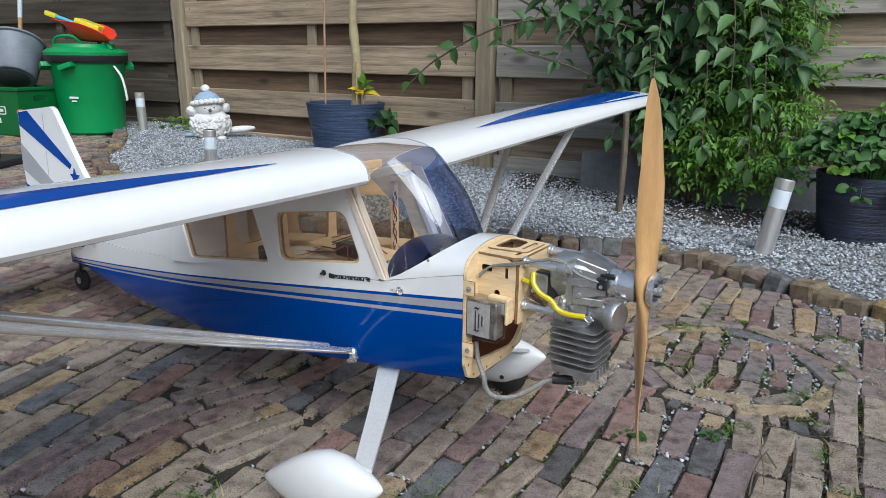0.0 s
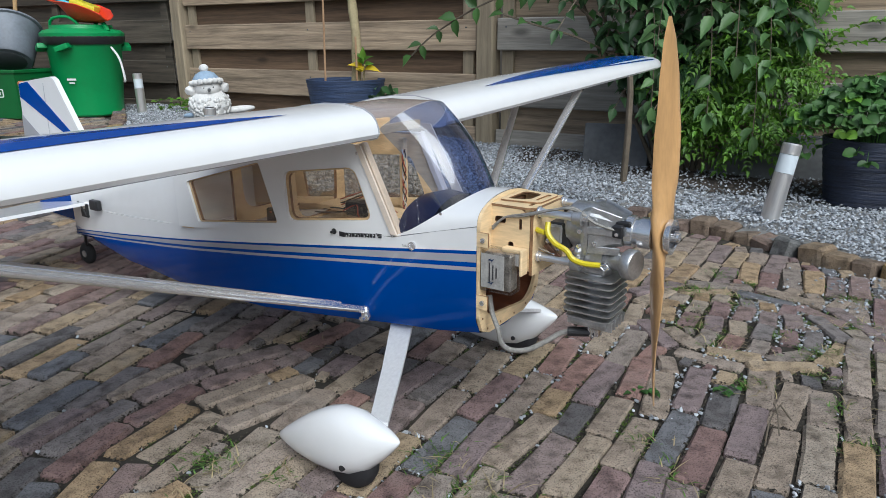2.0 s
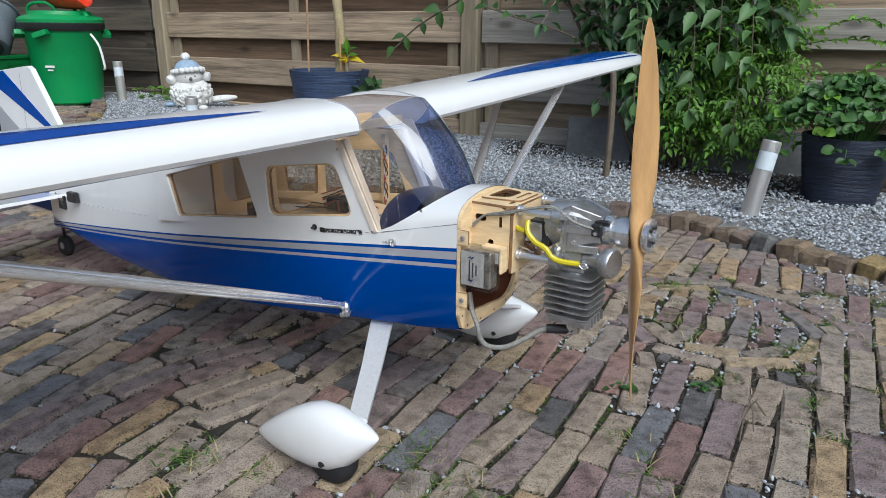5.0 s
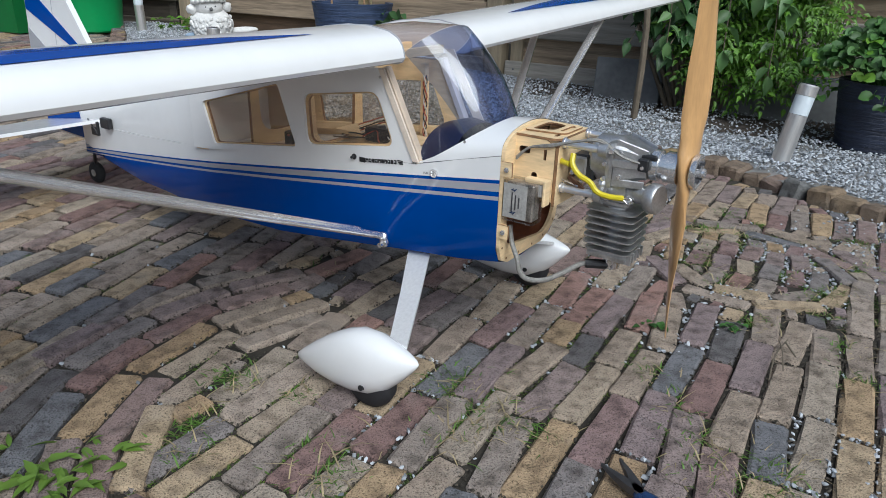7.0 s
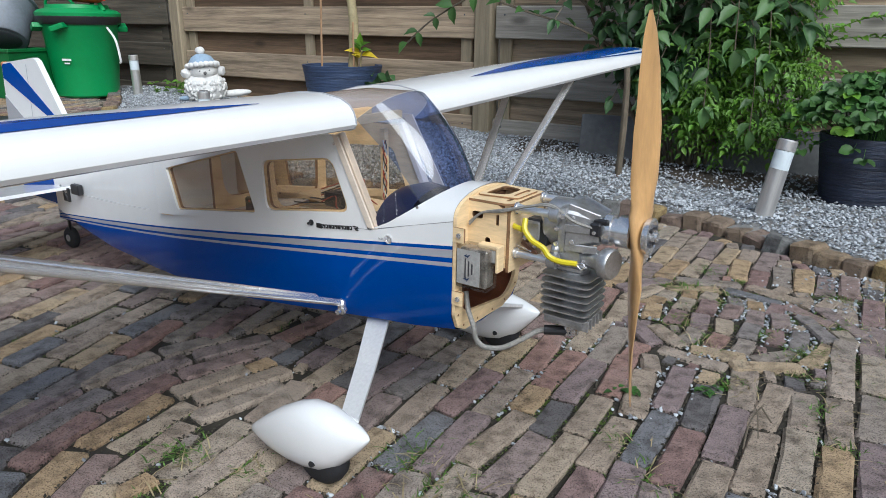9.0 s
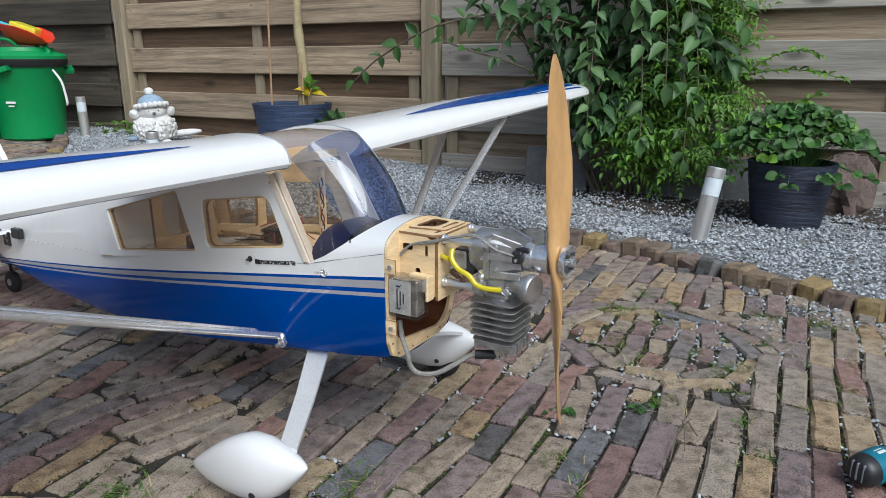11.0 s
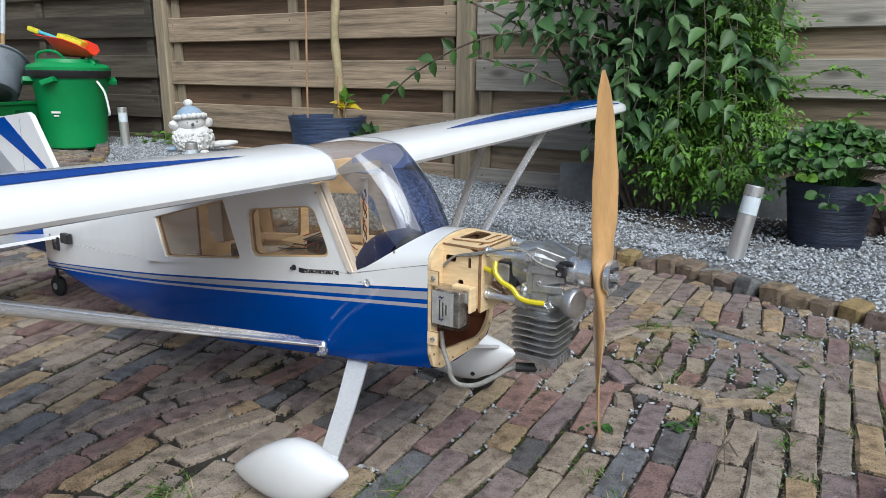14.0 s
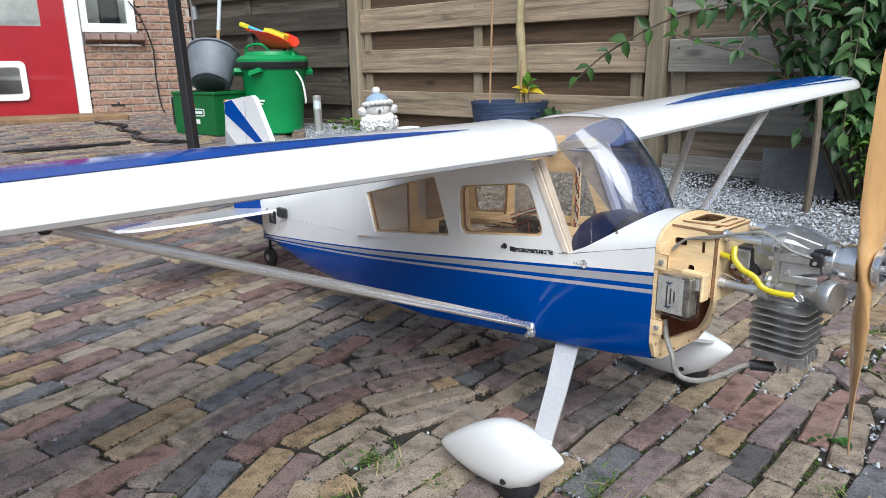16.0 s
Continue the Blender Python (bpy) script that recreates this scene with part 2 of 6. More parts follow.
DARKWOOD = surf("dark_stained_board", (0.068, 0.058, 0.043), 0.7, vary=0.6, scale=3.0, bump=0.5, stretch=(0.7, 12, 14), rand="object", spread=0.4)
BARK = surf("bark", (0.13, 0.105, 0.075), 0.9, vary=0.3, scale=12, bump=0.5, stretch=(2, 2, 1))
PALEBARK = surf("pale_bark", (0.36, 0.30, 0.17), 0.8, vary=0.3, scale=14, bump=0.3)
CANE = surf("bamboo_cane", (0.36, 0.22, 0.12), 0.7, vary=0.2, scale=20, bump=0.1)


def leafy(name, base, spread):
    m, t, p = nodes_of(name)
    N, L = t.nodes, t.links
    hs, a, h, b = N.new("ShaderNodeHueSaturation"), N.new("ShaderNodeMapRange"), N.new("ShaderNodeMapRange"), N.new("ShaderNodeTexNoise")
    r = N.new("ShaderNodeNewGeometry")
    a.inputs[3].default_value, a.inputs[4].default_value = 1 - spread, 1 + spread
    h.inputs[3].default_value, h.inputs[4].default_value = 0.48, 0.515
    b.inputs["Scale"].default_value = 7.0
    L.new(r.outputs["Random Per Island"], a.inputs[0]), L.new(r.outputs["Position"], b.inputs[0]), L.new(b.outputs[0], h.inputs[0])
    L.new(a.outputs[0], hs.inputs["Value"]), L.new(h.outputs[0], hs.inputs["Hue"])
    hs.inputs["Color"].default_value = (*base, 1)
    L.new(hs.outputs[0], p.inputs["Base Color"])
    p.inputs["Roughness"].default_value = 0.5
    tr, mx = N.new("ShaderNodeBsdfTranslucent"), N.new("ShaderNodeMixShader")
    L.new(hs.outputs[0], tr.inputs[0])
    mx.inputs[0].default_value = 0.3
    L.new(p.outputs[0], mx.inputs[1]), L.new(tr.outputs[0], mx.inputs[2]), L.new(mx.outputs[0], N["Material Output"].inputs[0])
    return m


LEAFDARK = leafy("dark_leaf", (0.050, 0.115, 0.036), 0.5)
LEAFPALE = leafy("pale_leaf", (0.095, 0.185, 0.06), 0.35)
LEAFLIGHT = leafy("light_leaf", (0.10, 0.22, 0.02), 0.5)
LEAFBERRY = leafy("berry_leaf", (0.058, 0.14, 0.032), 0.45)
LEAFYELLOW = leafy("yellow_leaf", (0.62, 0.47, 0.02), 0.15)
GRASS = leafy("grass_blade", (0.095, 0.185, 0.03), 0.45)
CRUMB = surf("joint_crumbs", (0.046, 0.038, 0.028), 0.97, vary=0.3, scale=60, bump=0.3, rand="island", spread=0.5)
DANDELION = leafy("dandelion_leaf", (0.13, 0.23, 0.035), 0.3)
MOSS = leafy("moss_green", (0.085, 0.135, 0.022), 0.5)
STRAW = leafy("dry_grass", (0.34, 0.28, 0.155), 0.35)


# ---- builders ----
def part(name, bm, material, parent=None, label="", smooth=False):
    me = bpy.data.meshes.new(name)
    bm.normal_update()
    bm.to_mesh(me)
    bm.free()
    for m in material if isinstance(material, (list, tuple)) else [material]:
        me.materials.append(m)
    if smooth:
        me.shade_smooth()
        me.set_sharp_from_angle(angle=radians(smooth if smooth > 1 else 40))
    ob = new(name, me)
    ob.parent = parent
    return tagged(ob, label)


def thing(name, m, label, category, group="", kind=""):
    ob = new(name)
    ob.empty_display_size = 0.05
    ob.matrix_world = m
    return tagged(ob, label, category, group, kind)


def box(size, at=(0, 0, 0), bevel=0.0, rot=None, segments=1):
    bm = bmesh.new()
    bmesh.ops.create_cube(bm, size=1.0, matrix=Matrix.Diagonal((*size, 1)))
    if bevel:
        bmesh.ops.bevel(bm, geom=bm.edges[:], offset=bevel, segments=segments, affect="EDGES", profile=0.7)
    bmesh.ops.transform(bm, matrix=Matrix.Translation(at) @ (rot.to_4x4() if rot else Matrix()), verts=bm.verts)
    return bm


def joined(*bms):
    out = bmesh.new()
    for b in bms:
        me = bpy.data.meshes.new("tmp")
        b.to_mesh(me)
        b.free()
        out.from_mesh(me)
        bpy.data.meshes.remove(me)
    return out


def moved(bm, m):
    bmesh.ops.transform(bm, matrix=m, verts=bm.verts)
    return bm


def loft(rings, close=True, caps=True, mats=None):
    """A skin over rings of points; mats: a material index for each strip round the ring."""
    bm = bmesh.new()
    vs = [[bm.verts.new(p) for p in ring] for ring in rings]
    n = len(rings[0])
    for a, b in zip(vs, vs[1:]):
        for i in range(n if close else n - 1):
            j = (i + 1) % n
            f = bm.faces.new((a[i], a[j], b[j], b[i]))
            if mats:
                f.material_index = mats[i]
    if caps and close:
        bm.faces.new(vs[0][::-1])
        bm.faces.new(vs[-1])
    bmesh.ops.recalc_face_normals(bm, faces=bm.faces)
    return bm


def tube(points, radius, sides=8, caps=True):
    """A round bar along points; radius is one number or one for each point."""
    pts = [Vector(p) for p in points]
    rads = radius if isinstance(radius, (list, tuple)) else [radius] * len(pts)
    rings, up = [], Vector((0, 0, 1))
    for i, p in enumerate(pts):
        d = (pts[min(i + 1, len(pts) - 1)] - pts[max(i - 1, 0)]).normalized()
        if abs(d.dot(up)) > 0.95:
            up = Vector((1, 0, 0))
        s = d.cross(up).normalized()
        up = s.cross(d).normalized()
        rings.append([p + rads[i] * (math.cos(a) * s + math.sin(a) * up) for a in (math.tau * k / sides for k in range(sides))])
    return loft(rings, caps=caps)


def bend(points, steps=6):
    """A smooth line through points."""
    p = [Vector(q) for q in points]
    out = []
    for i in range(len(p) - 1):
        a, b, c, d = p[max(i - 1, 0)], p[i], p[i + 1], p[min(i + 2, len(p) - 1)]
        for k in range(steps):
            t = k / steps
            out.append(0.5 * (2 * b + (c - a) * t + (2 * a - 5 * b + 4 * c - d) * t * t + (3 * b - a - 3 * c + d) * t ** 3))
    return out + [p[-1]]


def lathe(profile, sides=32, caps=True):
    return loft([[(r * math.cos(math.tau * k / sides), r * math.sin(math.tau * k / sides), z) for k in range(sides)] for r, z in profile], caps=caps)


def plate(outline, holes, axis, depth):
    """A flat plate with holes; outline and holes are lists of (u, v); axis: the way it is thick ('x', 'y' or 'z')."""
    bm = bmesh.new()
    put = {"x": lambda u, v, w: (w, u, v), "y": lambda u, v, w: (u, w, v), "z": lambda u, v, w: (u, v, w)}[axis]
    edges = []
    for loop in [outline, *holes]:
        vs = [bm.verts.new(put(u, v, -depth / 2)) for u, v in loop]
        edges += [bm.edges.new((vs[i], vs[(i + 1) % len(vs)])) for i in range(len(vs))]
    bmesh.ops.triangle_fill(bm, use_beauty=True, use_dissolve=False, edges=edges)
    ext = bmesh.ops.extrude_face_region(bm, geom=bm.faces[:])
    bmesh.ops.translate(bm, vec=put(0, 0, depth), verts=[v for v in ext["geom"] if isinstance(v, bmesh.types.BMVert)])
    bmesh.ops.recalc_face_normals(bm, faces=bm.faces)
    k = "xyz".index(axis)
    for f in bm.faces:
        f.material_index = 1 if abs(f.normal[k]) < 0.5 else 0
    return bm


def rounded(corners, r, n=4):
    """A polygon with its corners rounded."""
    out = []
    c = [Vector(p) for p in corners]
    for i, p in enumerate(c):
        a, b = c[i - 1] - p, c[(i + 1) % len(c)] - p
        q = min(r, a.length * 0.45, b.length * 0.45)
        s, e = p + a.normalized() * q, p + b.normalized() * q
        out += [tuple((1 - t) ** 2 * s + 2 * t * (1 - t) * p + t * t * e) for t in (k / n for k in range(n + 1))]
    return out


def lump(at, r, squash=(1, 1, 1), rough=0.15, level=2, seed=0):
    bm = bmesh.new()
    bmesh.ops.create_icosphere(bm, subdivisions=level, radius=1.0)
    for v in bm.verts:
        k = r * (1 + rough * noise.noise(v.co * 1.7 + Vector((seed, seed * 0.7, 0))))
        v.co = Vector(v.co[i] * k * squash[i] for i in range(3)) + Vector(at)
    return bm


def raw(name, verts, faces, material, parent=None, label="", smooth=False):
    me = bpy.data.meshes.new(name)
    me.from_pydata(verts, [], faces)
    me.materials.append(material)
    if smooth:
        me.shade_smooth()
    ob = new(name, me)
    ob.parent = parent
    return tagged(ob, label)


def ground_z(x, y):
    return 0.03 * max(0.0, -0.8 * x + 0.6 * y - 0.9)


rng = random.Random(4)


# ---- ground ----
def sheet(name, xs, ys, height, material, inside=None):
    verts, faces, ids = [], [], {}
    for i, x in enumerate(xs):
        for j, y in enumerate(ys):
            ids[i, j] = len(verts)
            verts.append((x, y, height(x, y)))
    for i in range(len(xs) - 1):
        for j in range(len(ys) - 1):
            if inside is None or inside((xs[i] + xs[i + 1]) / 2, (ys[j] + ys[j + 1]) / 2):
                faces.append((ids[i, j], ids[i + 1, j], ids[i + 1, j + 1], ids[i, j + 1]))
    return raw(name, verts, faces, material, smooth=True)


span = [-300, -80, -25, -9, -7.5] + [-6 + 0.125 * k for k in range(73)] + [4, 6, 9, 25, 80, 300]
deep = [-300, -60, -15] + [-4, -2, -1] + [0.125 * k for k in range(57)] + [8, 12, 30, 90, 300]
ground = sheet("ground", span, deep, lambda x, y: ground_z(max(x, -6), min(y, 7)) - 0.0085 + 0.003 * noise.noise((x * 5, y * 5, 0)), SAND)
tagged(ground, "grey brown sandy soil between and under the paving", "ground", kind="structure")

# The line of the kerb, from the house side to the right.
KERBLINE = [(-2.62, 4.45), (-2.2, 3.75), (-1.98, 3.22), (-1.6, 2.84), (-1.1, 2.52), (-0.55, 2.33), (0.0, 2.30), (0.43, 2.29), (0.60, 2.21), (0.74, 2.10),
            (0.86, 1.95), (0.97, 1.82), (1.08, 1.70), (1.3, 1.48), (1.7, 1.2), (2.3, 0.85), (3.0, 0.6)]
kerb_curve = [p.to_2d() for p in bend([(x, y, 0) for x, y in KERBLINE], 8)]
FA, FB = Vector((-2.14, 4.591)), Vector((-0.145, 3.659))
FD = (FB - FA).normalized()
FN = Vector((FD.y, -FD.x))


def beyond_kerb(x, y):
    best, side = 1e9, 0
    p = Vector((x, y))
    for a, b in zip(kerb_curve, kerb_curve[1:]):
        d = b - a
        t = max(0, min(1, (p - a).dot(d) / d.length_squared))
        q = (p - a - t * d).length
        if q < best:
            best, side = q, d.x * (p - a).y - d.y * (p - a).x
    return best if side > 0 else -best


def in_bed(x, y):
    return beyond_kerb(x, y) > -0.012 and (Vector((x, y)) - FA).dot(FN) > -0.03 and -2.75 < x < 2.9


bed = sheet("gravel_bed", [-2.8 + 0.04 * k for k in range(145)], [0.7 + 0.04 * k for k in range(107)],
            lambda x, y: ground_z(x, y) + 0.012 + 0.012 * noise.noise((x * 3, y * 3, 2)), GRAVELBED, in_bed)
tagged(bed, "bed of pale grey dust under the gravel", "ground", kind="structure")


def soil_width(x, y):
    return 0.36 + 0.24 * max(0.0, 1 - abs(x - 0.95) / 0.45) + 0.12 * noise.noise((x * 6, y * 6, 5))


mulch = sheet("soil_bed", [0.05 + 0.05 * k for k in range(56)], [1.9 + 0.05 * k for k in range(36)], lambda x, y: ground_z(x, y) + 0.019 + 0.012 * noise.noise((x * 3, y * 3, 2)) + 0.008 * noise.noise((x * 30, y * 30, 1)),
              surf("dark_mulch", (0.055, 0.043, 0.034), 0.98, vary=0.6, scale=40, bump=0.9, depth=0.008), lambda x, y: -0.1 < (Vector((x, y)) - FA).dot(FN) < soil_width(x, y))
tagged(mulch, "dark brown soil along the foot of the fence", "soil", kind="structure")


def pebbles(name, spots, size, material, seed, fine=False):
    """Broken stones, joined: each an eight-sided lump of its own turn and shape."""
    r = np.random.default_rng(seed)
    n = len(spots)
    base = np.array([(1, 0, 0), (-1, 0, 0), (0, 1, 0), (0, -1, 0), (0, 0, 1), (0, 0, -1)], float)
    tri = np.array([(0, 2, 4), (2, 1, 4), (1, 3, 4), (3, 0, 4), (2, 0, 5), (1, 2, 5), (3, 1, 5), (0, 3, 5)])
    if fine:
        ico = bmesh.new()
        bmesh.ops.create_icosphere(ico, subdivisions=1, radius=1.0)
        base, tri = np.array([v.co[:] for v in ico.verts]), np.array([[v.index for v in f.verts] for f in ico.faces])
        ico.free()
    q = len(base)
    v = base[None] * r.uniform(0.6, 1.2, (n, q, 1)) + r.normal(0, 0.13, (n, q, 3))
    v *= (size * r.uniform(0.55, 1.35, (n, 1, 1))) * np.array([1, 0.8, 0.62])
    a = r.uniform(0, math.tau, n)
    c, s = np.cos(a)[:, None], np.sin(a)[:, None]
    tilt = r.normal(0, 0.35, (n, 1))
    x, y, z = v[..., 0] * c - v[..., 1] * s, v[..., 0] * s + v[..., 1] * c, v[..., 2] + tilt * v[..., 0]
    v = np.stack([x, y, z], -1) + np.array(spots)[:, None]
    f = (np.arange(n)[:, None, None] * q + tri[None]).reshape(-1, 3)
    return raw(name, v.reshape(-1, 3).tolist(), f.tolist(), material)


spots = []
while len(spots) < 62000:
    x, y = rng.uniform(-2.6, 2.7), rng.uniform(0.9, 4.7)
    d = beyond_kerb(x, y)
    f = (Vector((x, y)) - FA).dot(FN)
    f -= soil_width(x, y)
    thin = f < 0.03 and x > 0.1
    if d > 0.032 and f > 0.02 - soil_width(x, y) and (d > 0.12 or rng.random() < 0.7) and (not thin or rng.random() < (0.6 if f > -0.05 else 0.22)):
        spots.append((x, y, ground_z(x, y) + 0.018 + 0.012 * noise.noise((x * 3, y * 3, 2)) + rng.uniform(-0.002, 0.006) + (0.006 if thin else 0.0)))
gravel = pebbles("gravel", spots, 0.0062, GRAVEL, 3)
tagged(gravel, "pale grey and white broken gravel in the bed by the fence", "gravel", kind="stuff")


# ---- fences ----
def plank(name, length, height, thick, material, parent, at, turn, seed):
    r = random.Random(seed)
    bm = box((length, thick, height), bevel=0.004)
    for v in bm.verts:
        v.co.z += 0.003 * math.sin(v.co.x * 2 + seed) + r.uniform(-0.0012, 0.0012)
    ob = part(name, bm, material, parent)
    ob.matrix_local = pose(*at, 0, 0, 0)
    return ob


def fence_panel(name, start, direction, length, base, front, back, batten, label, rows=7, pitch=0.268, first=-0.025):
    turn = math.degrees(math.atan2(direction.y, direction.x))
    ob = thing(name, pose(start.x, start.y, base, 0, 0, turn), label, "fence", kind="structure")
    for k in range(rows):
        z = first + pitch * k + 0.075
        plank("board", length, 0.152, 0.018, front, ob, (length / 2, -0.012, z), 0, k)
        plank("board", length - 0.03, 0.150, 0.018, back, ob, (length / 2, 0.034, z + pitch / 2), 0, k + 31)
    for u in (0.05, length * 0.49, length - 0.06):
        part("batten", box((0.062, 0.022, rows * pitch), (u, 0.011, rows * pitch / 2 - 0.02), 0.003), batten, ob)
    for k in range(rows):
        for u in (0.05, length * 0.49, length - 0.06):
            part("nail", moved(lathe([(0.0045, 0), (0.0045, 0.002), (0.002, 0.003)], 6), pose(u, -0.021, first + pitch * k + 0.11, 90)), DARKSTEEL, ob)
    return ob


def fence_post(at, base, turn, material, label, size=0.095):
    ob = thing("fence_post", pose(at[0], at[1], base, 0, 0, turn), label, "fence post", "fence posts", "structure")
    bm = box((size, size, 2.0), (0, 0, 0.95), 0.008)
    part("post", bm, material, ob)
    return ob


FTURN = math.degrees(math.atan2(FD.y, FD.x))
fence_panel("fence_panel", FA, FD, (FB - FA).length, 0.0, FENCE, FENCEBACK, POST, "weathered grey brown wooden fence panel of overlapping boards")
second = FB + FD * 0.115
fence_panel("fence_panel", second, FD, 2.02, 0.0, FENCEGREY, FENCE, POST, "weathered grey wooden fence panel behind the climbing shrub")
third = second + FD * 2.14
fence_panel("fence_panel", third, FD, 1.6, 0.0, FENCEGREY, FENCE, POST, "weathered grey wooden fence panel beyond the pots")
for p in (FA - FD * 0.055, FB + FD * 0.057, third - FD * 0.057):
    fence_post(p, 0.0, FTURN, POST, "square sun bleached wooden fence post")
DARKEND = Vector((-4.45, 5.42))
dark_dir = (DARKEND - (FA - FD * 0.16)).normalized()
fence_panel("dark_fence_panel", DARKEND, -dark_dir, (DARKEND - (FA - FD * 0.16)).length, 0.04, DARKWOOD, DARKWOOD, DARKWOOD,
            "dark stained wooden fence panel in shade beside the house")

# plain unseen walls added round the garden to block low sky light
SKYBLOCK = surf("sky_blocking_wall", (0.17, 0.15, 0.13), 0.95, vary=0.2, scale=2, bump=0.3)
for name, size, at, turn in (("wall_north", (16, 0.2, 4.6), FA.lerp(FB, 0.8) - FN * 1.4, FTURN), ("wall_east", (12, 0.2, 1.9), Vector((6.2, -0.5)), 90), ("wall_south", (16, 0.2, 1.3), Vector((0, -7.0)), 0), ("wall_west", (9, 0.2, 2.2), Vector((-7.2, -1.2)), 90)):
    closing = part(name, box(size, (0, 0, size[2] / 2 - 0.1), 0.01), SKYBLOCK)
    closing.matrix_world = pose(at.x, at.y, 0, 0, 0, turn)
    tagged(closing, "plain dull brown unseen wall added to cut low sky light", "wall", kind="structure")

# ---- house ----
REDDOOR = surf("red_door_paint", (0.36, 0.012, 0.022), 0.3, vary=0.08, scale=6, bump=0.08, coat=0.3)
WHITEPAINT = surf("white_frame_paint", (0.78, 0.78, 0.76), 0.4, vary=0.05, scale=8, bump=0.08)
SILLTILE = surf("brown_sill_tile", (0.19, 0.115, 0.09), 0.45, vary=0.25, scale=20, bump=0.1)
PANE = clear("window_pane", (0.80, 0.83, 0.84), 1.2)
INSIDE = surf("pale_room_backing", (0.78, 0.77, 0.72), 0.8, vary=0.3, scale=3, bump=0)
SANDSTEP = surf("sandy_threshold", (0.24, 0.15, 0.08), 0.95, vary=0.3, scale=12, bump=0.5)
HOUSE = Matrix.LocRotScale((-4.74, 4.62, 0.13), Euler((0, 0, math.atan2(0.77, 0.64))), None)
house = thing("house_wall", HOUSE, "red brown brick house wall with white painted frames", "wall", kind="structure")
# along x: the wall; its face looks to minus y. The opening of the door and of the window go through it.
part("wall_core", joined(box((0.86, 0.2, 0.60), (0.46, 0.115, 0.30)), box((0.40, 0.2, 1.9), (0.69, 0.115, 1.55)), box((1.3, 0.2, 3.0), (-1.65, 0.115, 1.5)),
                         box((1.7, 0.2, 0.8), (-0.35, 0.115, 2.75))), MORTAR, house)
door = part("door", plate([(-0.98, 0.03), (-0.09, 0.03), (-0.09, 2.05), (-0.98, 2.05)], [[(-0.87, 0.77), (-0.27, 0.77), (-0.27, 1.8), (-0.87, 1.8)],
                                                                                       rounded([(-0.70, 0.22), (-0.44, 0.22), (-0.44, 0.48), (-0.70, 0.48)], 0.02)], "y", 0.04), REDDOOR, house, "glossy red door")
door.location.y = 0.05
for z in (0.12, 0.62):
    part("panel_moulding", box((0.62, 0.008, 0.012), (-0.55, 0.027, z), 0.003), REDDOOR, door)
pane = part("door_pane", box((0.6, 0.006, 1.03), (-0.57, 0.0, 1.285)), PANE, door, "dim glass pane")
pane.visible_shadow = False
flap = part("cat_flap", plate(rounded([(-0.74, 0.19), (-0.425, 0.19), (-0.425, 0.50), (-0.74, 0.50)], 0.05), [rounded([(-0.69, 0.24), (-0.47, 0.24), (-0.47, 0.45), (-0.69, 0.45)], 0.02)], "y", 0.03),
            WHITEPAINT, door, "white cat flap with a clear shutter")
flap.location.y = -0.03
part("shutter", box((0.22, 0.006, 0.21), (-0.58, 0.0, 0.345)), PANE, flap)
part("tape", box((0.26, 0.004, 0.03), (-0.60, -0.004, 0.17), 0.001), YELLOWTUBE, door, "yellow tape")
part("hinge", moved(lathe([(0.012, 0), (0.012, 0.09), (0.008, 0.095)], 10), pose(-0.085, 0.02, 0.55)), STEEL, door)
part("door_frame", joined(box((0.10, 0.10, 2.12), (-0.035, 0.045, 1.06), 0.004), box((1.05, 0.10, 0.08), (-0.51, 0.045, 2.1), 0.004)), WHITEPAINT, house)
part("threshold", box((1.05, 0.12, 0.045), (-0.50, 0.02, 0.005), 0.006), WHITEPAINT, house, "white threshold strip")
win = part("window", plate([(0.02, 0.73), (0.44, 0.73), (0.44, 1.8), (0.02, 1.8)], [[(0.075, 0.80), (0.375, 0.80), (0.375, 1.72), (0.075, 1.72)]], "y", 0.07), WHITEPAINT, house, "white window frame")
win.location.y = 0.05
part("window_pane", box((0.32, 0.006, 0.94), (0.225, 0.0, 1.26)), PANE, win).visible_shadow = False
# pale backing added close behind the panes to catch daylight and brighten them
part("room_wall", box((2.2, 0.02, 2.4), (-0.3, 0.42, 1.2)), INSIDE, house)
part("chair_back", box((0.16, 0.04, 0.3), (0.27, 0.3, 0.95), 0.02), BLACK, house)
for k in range(4):
    part("sill_tile", box((0.112, 0.13, 0.06), (0.09 + 0.115 * k, -0.02, 0.675), 0.006, Euler((radians(-14), 0, 0)).to_matrix()), SILLTILE, house)
part("air_vent", box((0.11, 0.012, 0.05), (0.22, 0.012, 0.125), 0.003), BLACK, house, "black air vent")
cable = part("cable", tube(bend([(0.40, -0.01, 0.98), (0.48, -0.015, 0.85), (0.55, -0.015, 0.6), (0.55, -0.01, 0.35), (0.57, -0.012, 0.1), (0.63, -0.02, 0.0)], 5), 0.006, 6), BLACK, house)
part("drainpipe", moved(lathe([(0.035, -0.1), (0.035, 2.6)], 14), pose(0.93, -0.03, 0)), surf("grey_zinc", (0.30, 0.31, 0.32), 0.5, 0.6), house, "grey zinc drainpipe", smooth=True)
step = thing("door_step", HOUSE @ pose(-0.5, -0.2, 0.045), "sandy brown step in front of the red door", "step", kind="structure")
part("slab", box((1.5, 0.40, 0.05), (0, 0, 0), 0.01), SANDSTEP, step)

# ---- model aeroplane: x to its nose, y to its left side, z up ----
AERO = pose(0.046, 1.0, 0, 0, 0, -27.6)
aero = thing("model_aeroplane", AERO, "white and blue high-wing model aeroplane with bare petrol engine", "model aeroplane")


